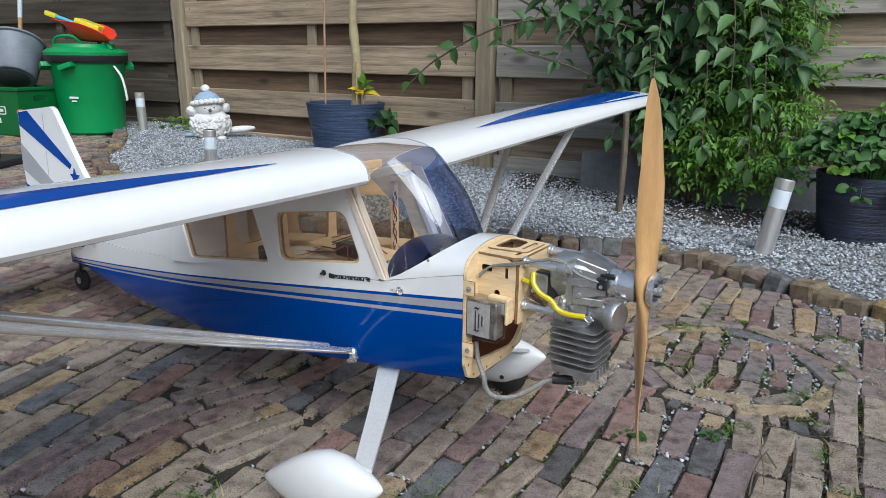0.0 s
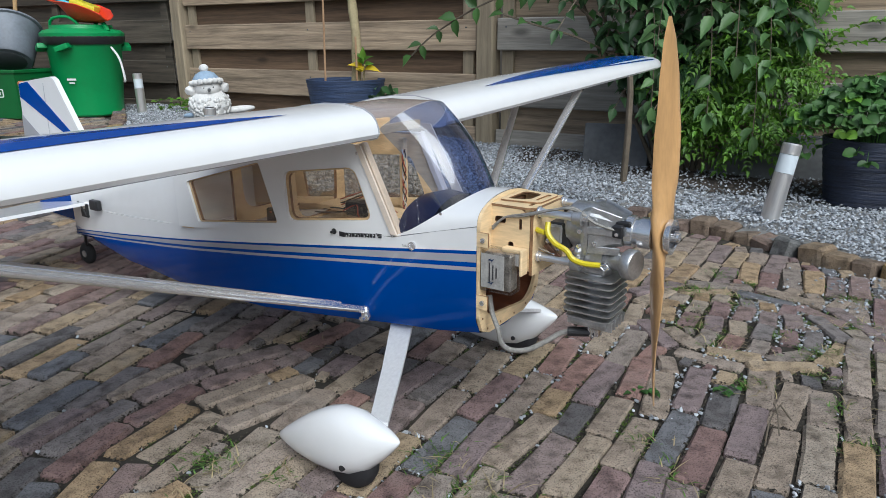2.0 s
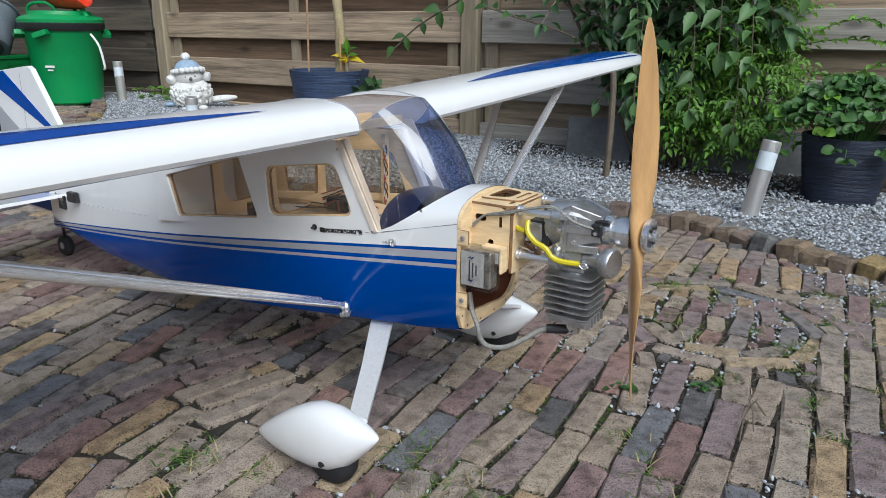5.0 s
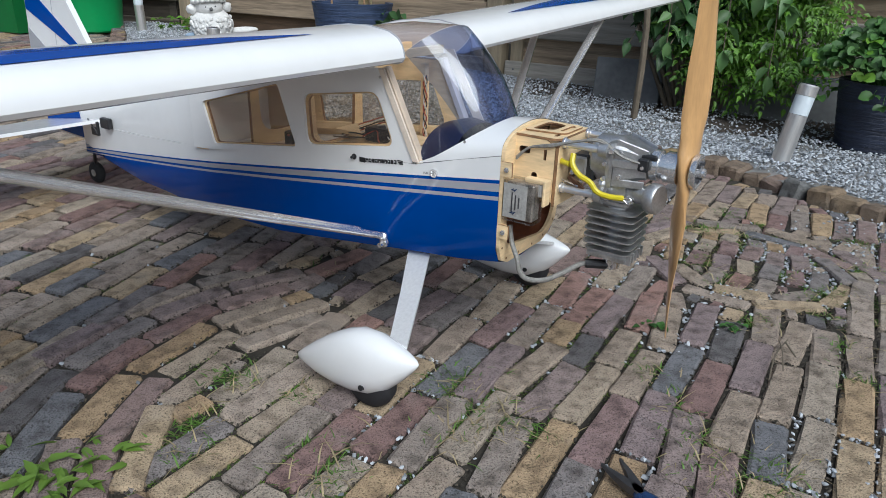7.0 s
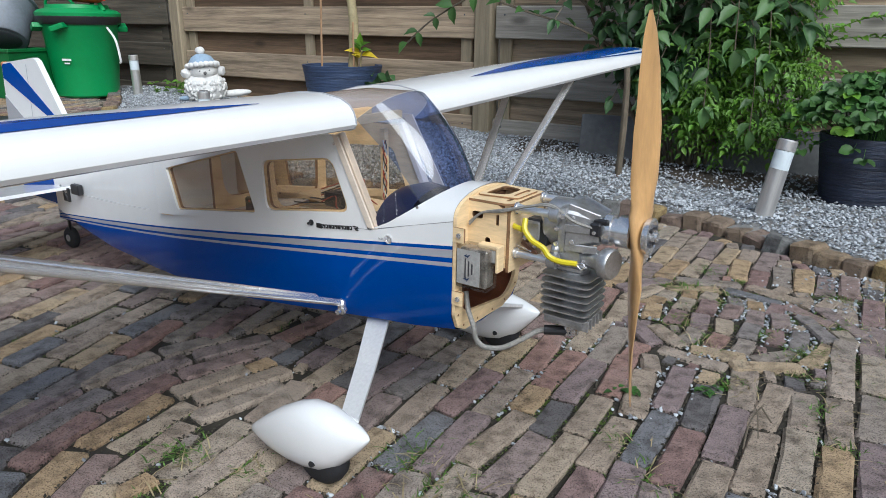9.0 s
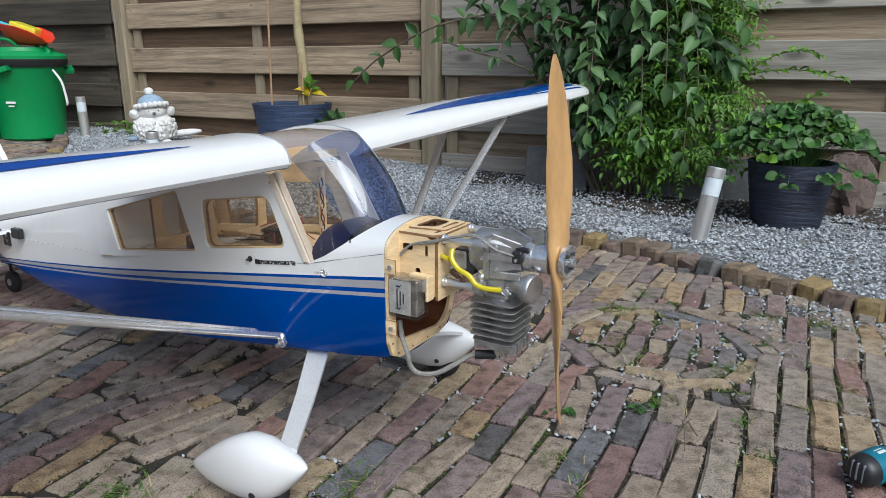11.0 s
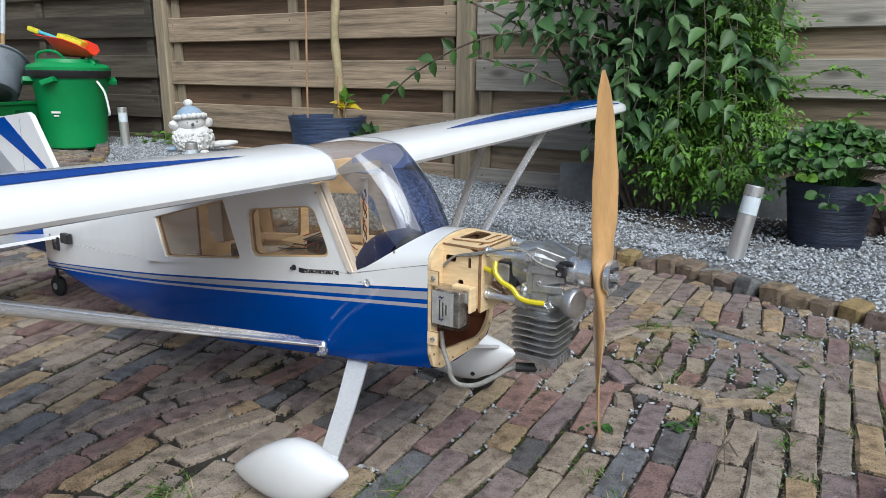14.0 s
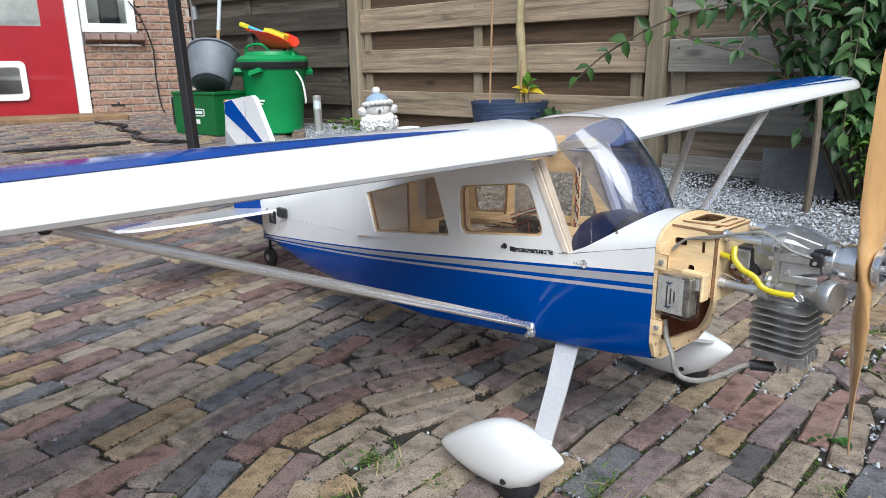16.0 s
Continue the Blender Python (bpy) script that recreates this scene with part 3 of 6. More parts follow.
def along(x, pairs):
    xs = [p[0] for p in pairs]
    return [float(np.interp(x, xs, [p[k] for p in pairs])) for k in range(1, len(pairs[0]))]


# x, half width, bottom, side top
HULL = [(-1.10, 0.013, 0.150, 0.205), (-1.0, 0.027, 0.128, 0.212), (-0.85, 0.047, 0.112, 0.222), (-0.67, 0.066, 0.108, 0.236), (-0.56, 0.074, 0.109, 0.247),
        (-0.40, 0.078, 0.116, 0.270), (-0.31, 0.078, 0.127, 0.283), (-0.21, 0.078, 0.140, 0.291), (-0.10, 0.078, 0.155, 0.299), (-0.03, 0.078, 0.163, 0.318), (0.036, 0.078, 0.175, 0.334)]
rings = []
for x in sorted({p[0] for p in HULL} | {-0.93, -0.76, -0.48}):
    w, zb, zs = along(x, HULL)
    k = (x - 0.035) / 1.105
    lo, hi = 0.274 + k * 0.137, 0.302 + k * 0.152
    hs = [lo + (hi - lo) * f for f in (0, 0.2, 0.43, 0.83, 1)]
    r = min(0.022, w * 0.4)
    half = [(w * 0.0, zb - 0.003), (w - 1.6 * r, zb), (w - 0.5 * r, zb + 0.35 * r), (w, zb + 1.3 * r)] + [(w, h) for h in hs] + [(w, zs)]
    far = 1.0 + 0.32 * max(0.0, min(1.0, (x + 0.10) / 0.136))
    rings.append([(x, -y, z) for y, z in half] + [(x, y * (far if z < 0.3 else 1.0), z) for y, z in half[:0:-1]])
strip = [1, 1, 1, 1, 2, 1, 2, 1, 0]
part("fuselage", loft(rings, caps=False, mats=strip + [0] + strip[::-1]), [WHITE, BLUE, SILVER], aero, "gloss white upper and deep blue lower hull with silver stripes", smooth=35)

deck = []
for x, w, z0, z1 in ((-1.10, 0.013, 0.205, 0.235), (-0.95, 0.033, 0.2155, 0.263), (-0.75, 0.057, 0.230, 0.335), (-0.60, 0.072, 0.2425, 0.392), (-0.56, 0.074, 0.247, 0.408)):
    h = z1 - z0
    deck.append([(x, w * math.copysign(abs(math.sin(a)) ** 0.75, math.sin(a)), z0 + h * math.cos(a) ** 0.75) for a in (radians(-90 + 180 * k / 14) for k in range(15))])
part("rear_deck", loft(deck), WHITE, aero, smooth=50)
# cabin sides with two windows each
FRONTWIN = rounded([(-0.316, 0.371), (-0.170, 0.392), (-0.138, 0.318), (-0.312, 0.293)], 0.016)
REARWIN = rounded([(-0.564, 0.328), (-0.372, 0.380), (-0.337, 0.285), (-0.542, 0.257)], 0.006)
CABIN = [(-0.102, 0.300), (-0.163, 0.424), (-0.46, 0.424), (-0.60, 0.383), (-0.60, 0.2415), (-0.56, 0.2445), (-0.40, 0.2675), (-0.31, 0.2805), (-0.21, 0.2885)]
for s in (-1, 1):
    wins = [FRONTWIN, REARWIN] if s < 0 else [rounded([(-0.440, 0.372), (-0.170, 0.392), (-0.138, 0.318), (-0.425, 0.282)], 0.016), rounded([(-0.560, 0.328), (-0.475, 0.352), (-0.462, 0.275), (-0.545, 0.262)], 0.012)]
    side = part("cabin_side", plate(CABIN, wins, "y", 0.004), WHITE, aero)
    side.location.y = s * 0.0762
    grow = lambda loop, k: [((u - sum(p[0] for p in loop) / len(loop)) * k + sum(p[0] for p in loop) / len(loop), (v - sum(p[1] for p in loop) / len(loop)) * k + sum(p[1] for p in loop) / len(loop)) for u, v in loop]
    inner = part("window_liner", plate([(u * 0.99 - 0.004, v - 0.003) for u, v in CABIN], [grow(wins[0], 0.93), grow(wins[1], 0.95)], "y", 0.005), [PLY, PLYEDGE], aero, "pale plywood")
    inner.location.y = s * 0.0712
    glass = part("side_window", plate(CABIN[:2] + [(-0.45, 0.415), (-0.58, 0.37), (-0.58, 0.25), (-0.3, 0.286)], [], "y", 0.0008), SIDEPANE, aero)
    glass.location.y = s * 0.0738
    glass.visible_shadow = False
    part("door_post", box((0.012, 0.012, 0.142), (-0.128, s * 0.069, 0.362), 0.002, Euler((0, radians(-26.5), 0)).to_matrix()), PALEPOST, aero)
for x in (-0.325, -0.455):
    hoop = plate(rounded([(-0.066, 0.262), (0.066, 0.262), (0.066, 0.425), (-0.066, 0.425)], 0.01), [rounded([(-0.045, 0.285), (0.045, 0.285), (0.05, 0.41), (-0.05, 0.41)], 0.03)], "x", 0.006)
    part("former", hoop, [PLY, PLYEDGE], aero).location.x = x
part("former", plate(rounded([(-0.064, 0.26), (0.064, 0.26), (0.06, 0.39), (-0.06, 0.39)], 0.01), [rounded([(-0.035, 0.29), (0.035, 0.29), (0.03, 0.36), (-0.03, 0.36)], 0.012)], "x", 0.006), [PLY, PLYEDGE], aero).location.x = -0.585
part("cabin_floor", joined(box((0.48, 0.135, 0.004), (-0.345, 0, 0.268), 0, Euler((0, radians(-6.5), 0)).to_matrix())), PLY, aero)
part("servo_tray", box((0.16, 0.05, 0.006), (-0.24, 0.02, 0.302)), PLY, aero)
part("rear_pane", plate([(-0.575, 0.262), (-0.455, 0.272), (-0.468, 0.366), (-0.575, 0.345)], [], "y", 0.0008), FILM, aero, "beige film pane").location.y = 0.0675
part("brace", plate([(-0.448, 0.272), (-0.430, 0.275), (-0.478, 0.405), (-0.496, 0.405)], [], "y", 0.004), [PLY, PLYEDGE], aero).location.y = 0.058
part("sill_strip", box((0.30, 0.010, 0.012), (-0.30, 0.060, 0.300), 0.001, Euler((0, radians(-6.5), 0)).to_matrix()), PLY, aero)
part("cross_brace", box((0.010, 0.010, 0.13), (-0.183, 0.055, 0.352), 0.001), PLY, aero)
led = part("switch_unit", box((0.020, 0.014, 0.026), (-0.375, -0.052, 0.287), 0.002), BLACK, aero, "black switch unit with a red lamp")
part("lamp", lump((-0.372, -0.060, 0.295), 0.0022, level=1), REDWIRE, led)
part("receiver", box((0.05, 0.032, 0.022), (-0.215, -0.01, 0.312), 0.003), BLACK, aero, "black receiver")
for k in range(7):
    y = -0.035 + 0.010 * k
    part("lead", tube(bend([(-0.235 - 0.01 * k, y, 0.310), (-0.215, y + 0.01, 0.320 + 0.003 * k), (-0.19, y - 0.012, 0.308 + 0.002 * k), (-0.158, y, 0.296)], 4), 0.001, 5), (REDWIRE, BLACK, WIREWHITE)[k % 3], aero)
for k in range(3):
    part("lead", tube(bend([(-0.176 + 0.003 * math.sin(t * 1.9 + 2.1 * k), 0.047 + 0.003 * math.cos(t * 1.9 + 2.1 * k), 0.29 + 0.011 * t) for t in range(11)], 3), 0.001, 5), (REDWIRE, BLACK, WIREWHITE)[k], aero)
    part("lead", tube(bend([(-0.31, -0.02 + 0.02 * k, 0.296), (-0.28, -0.03 + 0.024 * k, 0.301 + 0.003 * k), (-0.24, -0.02 + 0.01 * k, 0.305)], 4), 0.0012, 5), BLACK, aero)

# nose deck, windshield and roof sheet
arc = lambda u, p: math.cos(u * math.pi / 2) ** p if abs(u) < 1 else 0.0
base_at = lambda u: Vector((-0.101 + 0.105 * arc(u, 0.6), 0.0775 * math.sin(u * math.pi / 2), 0.3005 + 0.067 * arc(u, 0.75)))
head_at = lambda u: Vector((-0.164 + 0.076 * arc(u, 0.55), 0.079 * math.sin(u * math.pi / 2), 0.424 + 0.058 * arc(u, 0.75)))
nose_at = lambda u: Vector((0.036, 0.0775 * math.sin(u * math.pi / 2), 0.335 + 0.034 * arc(u, 0.8)))
US = [-1 + k / 12 for k in range(25)]
part("nose_deck", loft([[base_at(u).lerp(nose_at(u), t) for u in US] for t in (0, 0.33, 0.66, 1)], close=False), WHITE, aero, smooth=50)
# one sheet, split where its sky reflection ends: near side clear, the rest tinted
skin = lambda u, t: base_at(u).lerp(head_at(u), t) + Vector((0.010, 0, 0.006)) * math.sin(math.pi * t) * arc(u, 0.7)
edge_u = lambda t: -0.60 - 0.20 * t
TS = [k / 8 for k in range(9)]
shield = part("windshield", loft([[skin(edge_u(t) + (1 - edge_u(t)) * k / 20, t) for k in range(21)] for t in TS], close=False), SCREEN, aero, "blue tinted clear windshield", smooth=60)
shield.visible_shadow = False
# clear piece puts the reflection's edge into the material
part("screen_past_reflection", loft([[skin(-1 + (edge_u(t) + 1) * k / 6, t) for k in range(7)] for t in TS], close=False), SIDEPANE, aero, "clear part of the screen beyond the sky reflection", smooth=60).visible_shadow = False
part("far_post", loft([[p + Vector((q, 0, 0)) for p, q in ((Vector((x, 0.0700, z)), -w), (Vector((x, 0.0700, z)), w), (Vector((x, 0.0725, z)), w), (Vector((x, 0.0725, z)), -w))] for x, z, w in ((-0.078, 0.318, 0.009), (-0.150, 0.440, 0.009))]), PALEPOST, aero, "pale cabin post")
dash = [[Vector((x, 0.072 * math.sin(u * math.pi / 2), 0.296 + h * arc(u, 0.8))) for u in US] for x, h in ((-0.098, 0.052), (-0.07, 0.06), (-0.045, 0.056))]
part("dash_hood", loft(dash, close=False), NAVY, aero, "dark navy instrument hood", smooth=50)
part("pillar_strip", loft([[Vector((x, y, z)), Vector((x + 0.010, y, z)), Vector((x + 0.010, y + 0.003, z)), Vector((x, y + 0.003, z))] for x, y, z in ((-0.104, -0.0805, 0.303), (-0.165, -0.0805, 0.424))]), PALEPOST, aero, "pale wooden window post")
part("dash_panel", loft([dash[0], [Vector((-0.1, v.y, 0.29)) for v in dash[0]]], close=False), NAVY, aero)
roof = []
roof.append([head_at(u) + Vector((-0.001, 0, 0.0005)) for u in US])
for x, z0, z1 in ((-0.17, 0.430, 0.482), (-0.23, 0.431, 0.474), (-0.30, 0.427, 0.461)):
    roof.append([Vector((x, 0.080 * math.sin(u * math.pi / 2), z0 + (z1 - z0) * arc(u, 0.75))) for u in US])
part("roof_window", loft(roof, close=False), CANOPY, aero, "clear brownish roof sheet", smooth=60).visible_shadow = False
back = [[Vector((x, 0.080 * math.sin(u * math.pi / 2), z0 + (z1 - z0) * arc(u, 0.8))) for u in US] for x, z0, z1 in ((-0.302, 0.427, 0.461), (-0.40, 0.42, 0.443), (-0.50, 0.408, 0.425), (-0.57, 0.385, 0.404))]
part("roof_cover", loft(back, close=False), WHITEFILM, aero, smooth=60)
for y in (-0.03, 0.03):
    part("wing_spar_tube", box((0.008, 0.13, 0.012), (-0.19 + y, 0, 0.44)), PLY, aero)

# wing halves
UP = [(0, 0.026), (0.003, 0.048), (0.012, 0.074), (0.035, 0.102), (0.08, 0.126), (0.18, 0.147), (0.3, 0.152), (0.42, 0.144), (0.6, 0.113), (0.8, 0.062), (1.0, 0.006)]
DOWN = [(1.0, 0.0), (0.7, 0.002), (0.4, 0.0), (0.2, 0.0), (0.1, 0.001), (0.035, 0.004), (0.010, 0.011)]
CHORD, INC = 0.335, radians(3.5)


def wing_point(y, f, h, lift=0.0):
    """A point of the wing's section at span y: f along the chord, h above its foot."""
    a = abs(y)
    k = 1.0 if a < 1.10 else math.sqrt(max(0.0, 1 - ((a - 1.10) / 0.118) ** 2)) * 0.6 + 0.4
    hk = (1.0 - 0.3 * max(0.0, a - 0.5)) * (1.0 if a < 1.10 else math.sqrt(max(0.02, 1 - ((a - 1.10) / 0.118) ** 2)))
    x = -(f - 0.36) * CHORD * k - 0.36 * CHORD
    z = 0.05 * CHORD + (h - 0.05) * CHORD * hk + lift
    return Vector((-0.117 + x * math.cos(INC), y, 0.434 + z + x * math.sin(INC) + (0.044 if y > 0 else 0.0) * (a - 0.08)))


def top_h(f):
    return float(np.interp(f, [p[0] for p in UP], [p[1] for p in UP]))


SPANS = [0.081, 0.3, 0.5, 0.7, 0.9, 1.10, 1.14, 1.17, 1.195, 1.21, 1.216]
for s in (-1, 1):
    wing = part("wing", loft([[wing_point(s * y, f, h) for f, h in UP + DOWN] for y in SPANS]), WHITE, aero, "gloss white wing half", smooth=35)
    y0 = 0.21 if s < 0 else 0.26
    ys = [y0 + (1.10 - y0) * k / 14 for k in range(15)]
    band = []
    for y in ys:
        k = (y - y0) / (1.10 - y0)
        a, b = 0.118 - (0.052 if s < 0 else 0.085) * k, 0.120 + 0.36 * k
        band.append([wing_point(s * y, a + (b - a) * q, top_h(a + (b - a) * q), 0.0011) for q in (0, 0.2, 0.4, 0.6, 0.8, 1)])
    part("stripe", loft(band, close=False), BLUE, wing, "blue tapering stripe", smooth=60)
    part("root_seam", loft([[wing_point(s * 0.0815, f, h) + Vector((0, 0, 0.0012 if k < len(UP) else -0.0012)) for k, (f, h) in enumerate(UP + DOWN)],
                            [wing_point(s * 0.084, f, h) + Vector((0, 0, 0.0012 if k < len(UP) else -0.0012)) for k, (f, h) in enumerate(UP + DOWN)]]), SILVER, wing)
    hinge = [wing_point(s * y, 0.78, 0.001) + Vector((0, 0, -0.0012)) for y in (0.2, 1.1)]
    part("aileron_gap", tube(hinge, 0.0012, 5), DARKSTEEL, wing)

    # lift struts: a front and a rear bar that meet at the hull
    for fx, fz, lx, wide in ((-0.150, 0.438, -0.158, 0.0056), (-0.300, 0.424, -0.172, 0.0056)):
        a, b = Vector((lx + (0.085 if s > 0 else 0.0), s * 0.082, 0.178)), Vector((fx, s * (0.66 if s > 0 else 0.70), fz + (0.022 if s > 0 else -0.002)))
        wide = 0.0092 if s > 0 else wide
        if s < 0 and fx < -0.2:
            a = a.lerp(Vector((-0.150, -0.70, 0.436)), 0.05) + Vector((-0.007, 0, 0.001))
        d = (b - a).normalized()
        side = Vector((1, 0, 0)) - d * d.x
        side.normalize()
        flat = d.cross(side)
        prof = [(wide * math.cos(q), 0.0052 * math.sin(q)) for q in (math.tau * k / 12 for k in range(12))]
        strut = part("strut", loft([[p + side * u + flat * v for u, v in prof] for p in (a, a.lerp(b, 0.5), b)]), STRUTALU, aero, "bare aluminium lift strut", smooth=60)
        part("strut_bracket", box((0.024, 0.012, 0.02), b + Vector((0, 0, 0.004)), 0.003), BLACK, strut)
    part("strut_fitting", joined(box((0.012, 0.01, 0.024), (-0.156 + (0.085 if s > 0 else 0.0), s * 0.082, 0.172), 0.003), moved(lathe([(0.004, -0.009), (0.004, 0.009)], 8), pose(-0.156 + (0.085 if s > 0 else 0.0), s * 0.083, 0.166, 90))), STEEL, aero, smooth=True)

# landing gear
for s, yw, fx in ((-1, -0.226, 0.0), (1, 0.246, -0.010)):
    top, bot = Vector((-0.114, s * 0.045, 0.158)), Vector((-0.024 + fx, yw - s * 0.012, 0.098))
    d = bot - top
    fl = []
    for t, w in ((0, 0.020), (0.08, 0.020), (0.5, 0.0175), (1.0, 0.0150)):
        p = top + d * t + Vector((0, 0, -0.006 * math.sin(math.pi * t)))
        fl.append([p + Vector((u * w, 0, v * 0.0028 + u * 0.002)) for u, v in ((-1, -1), (1, -1), (1, 1), (-1, 1))])
    part("gear_leg", loft(fl), LEGALU, aero, "brushed aluminium leg")
    secs = []
    tail, tip = Vector((-0.200 + fx, yw, 0.026)), Vector((0.018 + fx, yw, 0.090))
    ax = tip - tail
    nz = Vector((-ax.z, 0, ax.x)).normalized()
    for t, h, w in ((0, 0.001, 0.001), (0.03, 0.0065, 0.006), (0.1, 0.0140, 0.012), (0.22, 0.0255, 0.021), (0.36, 0.037, 0.027), (0.5, 0.0445, 0.030), (0.62, 0.0465, 0.030), (0.74, 0.0395, 0.027),
                    (0.85, 0.0255, 0.020), (0.93, 0.014, 0.0125), (0.98, 0.006, 0.006), (1.0, 0.001, 0.001)):
        c = tail + ax * t
        secs.append([c + nz * (h * math.copysign(abs(math.sin(q)) ** 0.85, math.sin(q))) + Vector((0, w * math.copysign(abs(math.cos(q)) ** 0.85, math.cos(q)), 0)) for q in (math.tau * k / 20 for k in range(20))])
    pant = part("wheel_pant", loft(secs), WHITE, aero, "glossy white teardrop wheel cover", smooth=70)
    part("axle_hole", moved(lathe([(0.0040, -0.006), (0.0040, 0.0015)], 12), pose(-0.056 + fx, yw - 0.0265, 0.040, 78)), BLACK, pant)
    wheel = part("wheel", moved(lathe([(0.012, -0.016), (0.030, -0.016), (0.037, -0.009), (0.039, 0), (0.037, 0.009), (0.030, 0.016), (0.012, 0.016)], 28), pose(-0.060 + fx, yw, 0.038, 90)), RUBBER, aero, "black rubber wheel", smooth=50)
    part("hub", moved(lathe([(0.011, -0.0175), (0.011, 0.0175)], 12), pose(-0.060 + fx, yw, 0.038, 90)), ALU, wheel)

# tail
fin = part("fin", plate([(-0.93, 0.255), (-1.022, 0.361), (-1.106, 0.484), (-1.120, 0.490), (-1.262, 0.474), (-1.270, 0.465), (-1.282, 0.330), (-1.265, 0.165), (-1.10, 0.16), (-1.10, 0.235)], [], "y", 0.012), WHITE, aero, "white fin with blue and silver rays")
part("rudder_gap", box((0.002, 0.0128, 0.30), (-1.165, 0, 0.325), 0, Euler((0, radians(4), 0)).to_matrix()), SILVER, fin)
for s in (-1, 1):
    for name, pts, m in (("ray", [(-1.266, 0.470), (-1.225, 0.476), (-1.055, 0.365), (-1.064, 0.355), (-1.269, 0.440)], BLUE), ("ray", [(-1.276, 0.40), (-1.12, 0.30), (-1.10, 0.26), (-1.283, 0.335)], SILVER),
                         ("ray", [(-1.280, 0.300), (-1.12, 0.245), (-1.11, 0.165), (-1.262, 0.17)], BLUE)):
        part(name, plate(pts, [], "y", 0.0012), m, fin).location.y = s * 0.0067
    star = []
    for k in range(10):
        r = 0.021 if k % 2 == 0 else 0.009
        star.append((-1.045 + r * math.sin(math.tau * k / 10), 0.338 + r * math.cos(math.tau * k / 10)))
    part("star", plate(star, [], "y", 0.0014), BLUE, fin, "small blue star").location.y = s * 0.0075
part("fin_light", box((0.012, 0.014, 0.012), (-1.268, 0, 0.470), 0.003), ORANGE, fin, "orange tip")
for s in (-1, 1):
    st = [(-1.00, s * 0.012), (-1.03, s * 0.22), (-1.08, s * 0.33), (-1.14, s * 0.355), (-1.25, s * 0.34), (-1.27, s * 0.05), (-1.25, s * 0.012)]
    stab = part("tailplane", plate(st, [], "z", 0.007), WHITE, aero, "white tailplane with a blue edge")
    stab.matrix_local = pose(-1.0, 0, 0.222, 0, -8, 0) @ pose(1.0, 0, 0)
    part("edge_band", plate([(-1.21, s * 0.25), (-1.15, s * 0.352), (-1.249, s * 0.339), (-1.254, s * 0.27)], [], "z", 0.0085), BLUE, stab)
part("tail_spring", tube(bend([(-1.08, 0, 0.150), (-1.15, 0.03, 0.11), (-1.19, 0.05, 0.070)], 4), 0.004, 6), DARKSTEEL, aero)
tw = part("tail_wheel", moved(lathe([(0.008, -0.009), (0.022, -0.009), (0.027, -0.004), (0.027, 0.004), (0.022, 0.009), (0.008, 0.009)], 20), pose(-1.19, 0.05, 0.054, 90)), RUBBER, aero, "small black tail wheel", smooth=50)
part("hub", moved(lathe([(0.009, -0.0105), (0.009, 0.0105)], 10), pose(-1.19, 0.05, 0.054, 90)), ALU, tw)
sv = part("tail_servo", box((0.03, 0.012, 0.022), (-0.945, -0.043, 0.228), 0.002), BLACK, aero, "black servo")
part("servo_arm", box((0.006, 0.005, 0.03), (-0.968, -0.05, 0.214), 0.001), BLACK, sv)
part("push_rod", tube([(-0.968, -0.052, 0.202), (-1.04, -0.03, 0.222)], 0.0018, 6), BLACK, sv)
part("control_horn", box((0.02, 0.004, 0.018), (-1.02, -0.03, 0.198), 0.001), BLACK, sv)

# marks on the near side
mark = part("side_mark", box((0.010, 0.001, 0.0072), (-0.1985, -0.0786, 0.2885), 0), BLACK, aero, "black lettering as plain bars")
for k in range(10):
    x0, up = -0.1885 + 0.0058 * k, 0.2893 + 0.00072 * k
    part("bar", box((0.0044, 0.001, 0.0056), (x0, -0.0786, up)), BLACK, mark)
    if k % 3 != 2:
        part("gap", box((0.0016, 0.0012, 0.0020), (x0, -0.0786, up + (0.0004 if k % 2 else -0.0012))), WHITE, mark)
for side_x, up in ((-0.1955, 0.2888), (-0.1275, 0.2970)):
    for k in range(3):
        part("wing_bar", box((0.010 - 0.002 * k, 0.0012, 0.0013), (side_x + 0.001 * k, -0.0786, up + 0.0022 - 0.0022 * k)), BLACK, mark)
fuel = bpy.data.curves.new("fuel_mark", "FONT")
fuel.body, fuel.size, fuel.align_x = "FUEL", 0.0042, "RIGHT"
fuel_mark = new("fuel_mark", fuel)
fuel.materials.append(BLACK)
fuel_mark.parent, fuel_mark.matrix_local = aero, pose(-0.077, -0.0784, 0.289, 90, -6, 0)
part("fuel_filler", moved(lathe([(0.0060, 0), (0.0060, 0.003), (0.004, 0.003), (0.003, 0.001)], 16), pose(-0.068, -0.0775, 0.292, 90)), STEEL, aero, "steel fuel filler", smooth=50)
for x, z in ((-0.163, 0.412), (-0.02, 0.344), (-0.104, 0.302)):
    part("screw", moved(lathe([(0.0022, 0), (0.0022, 0.001)], 8), pose(x, -0.0778, z, 90)), STEEL, aero)
part("switch", moved(lathe([(0.0045, 0), (0.0045, 0.002), (0.002, 0.002), (0.002, 0.008)], 10), pose(-0.214, -0.0775, 0.2905, 90)), BLACK, aero)

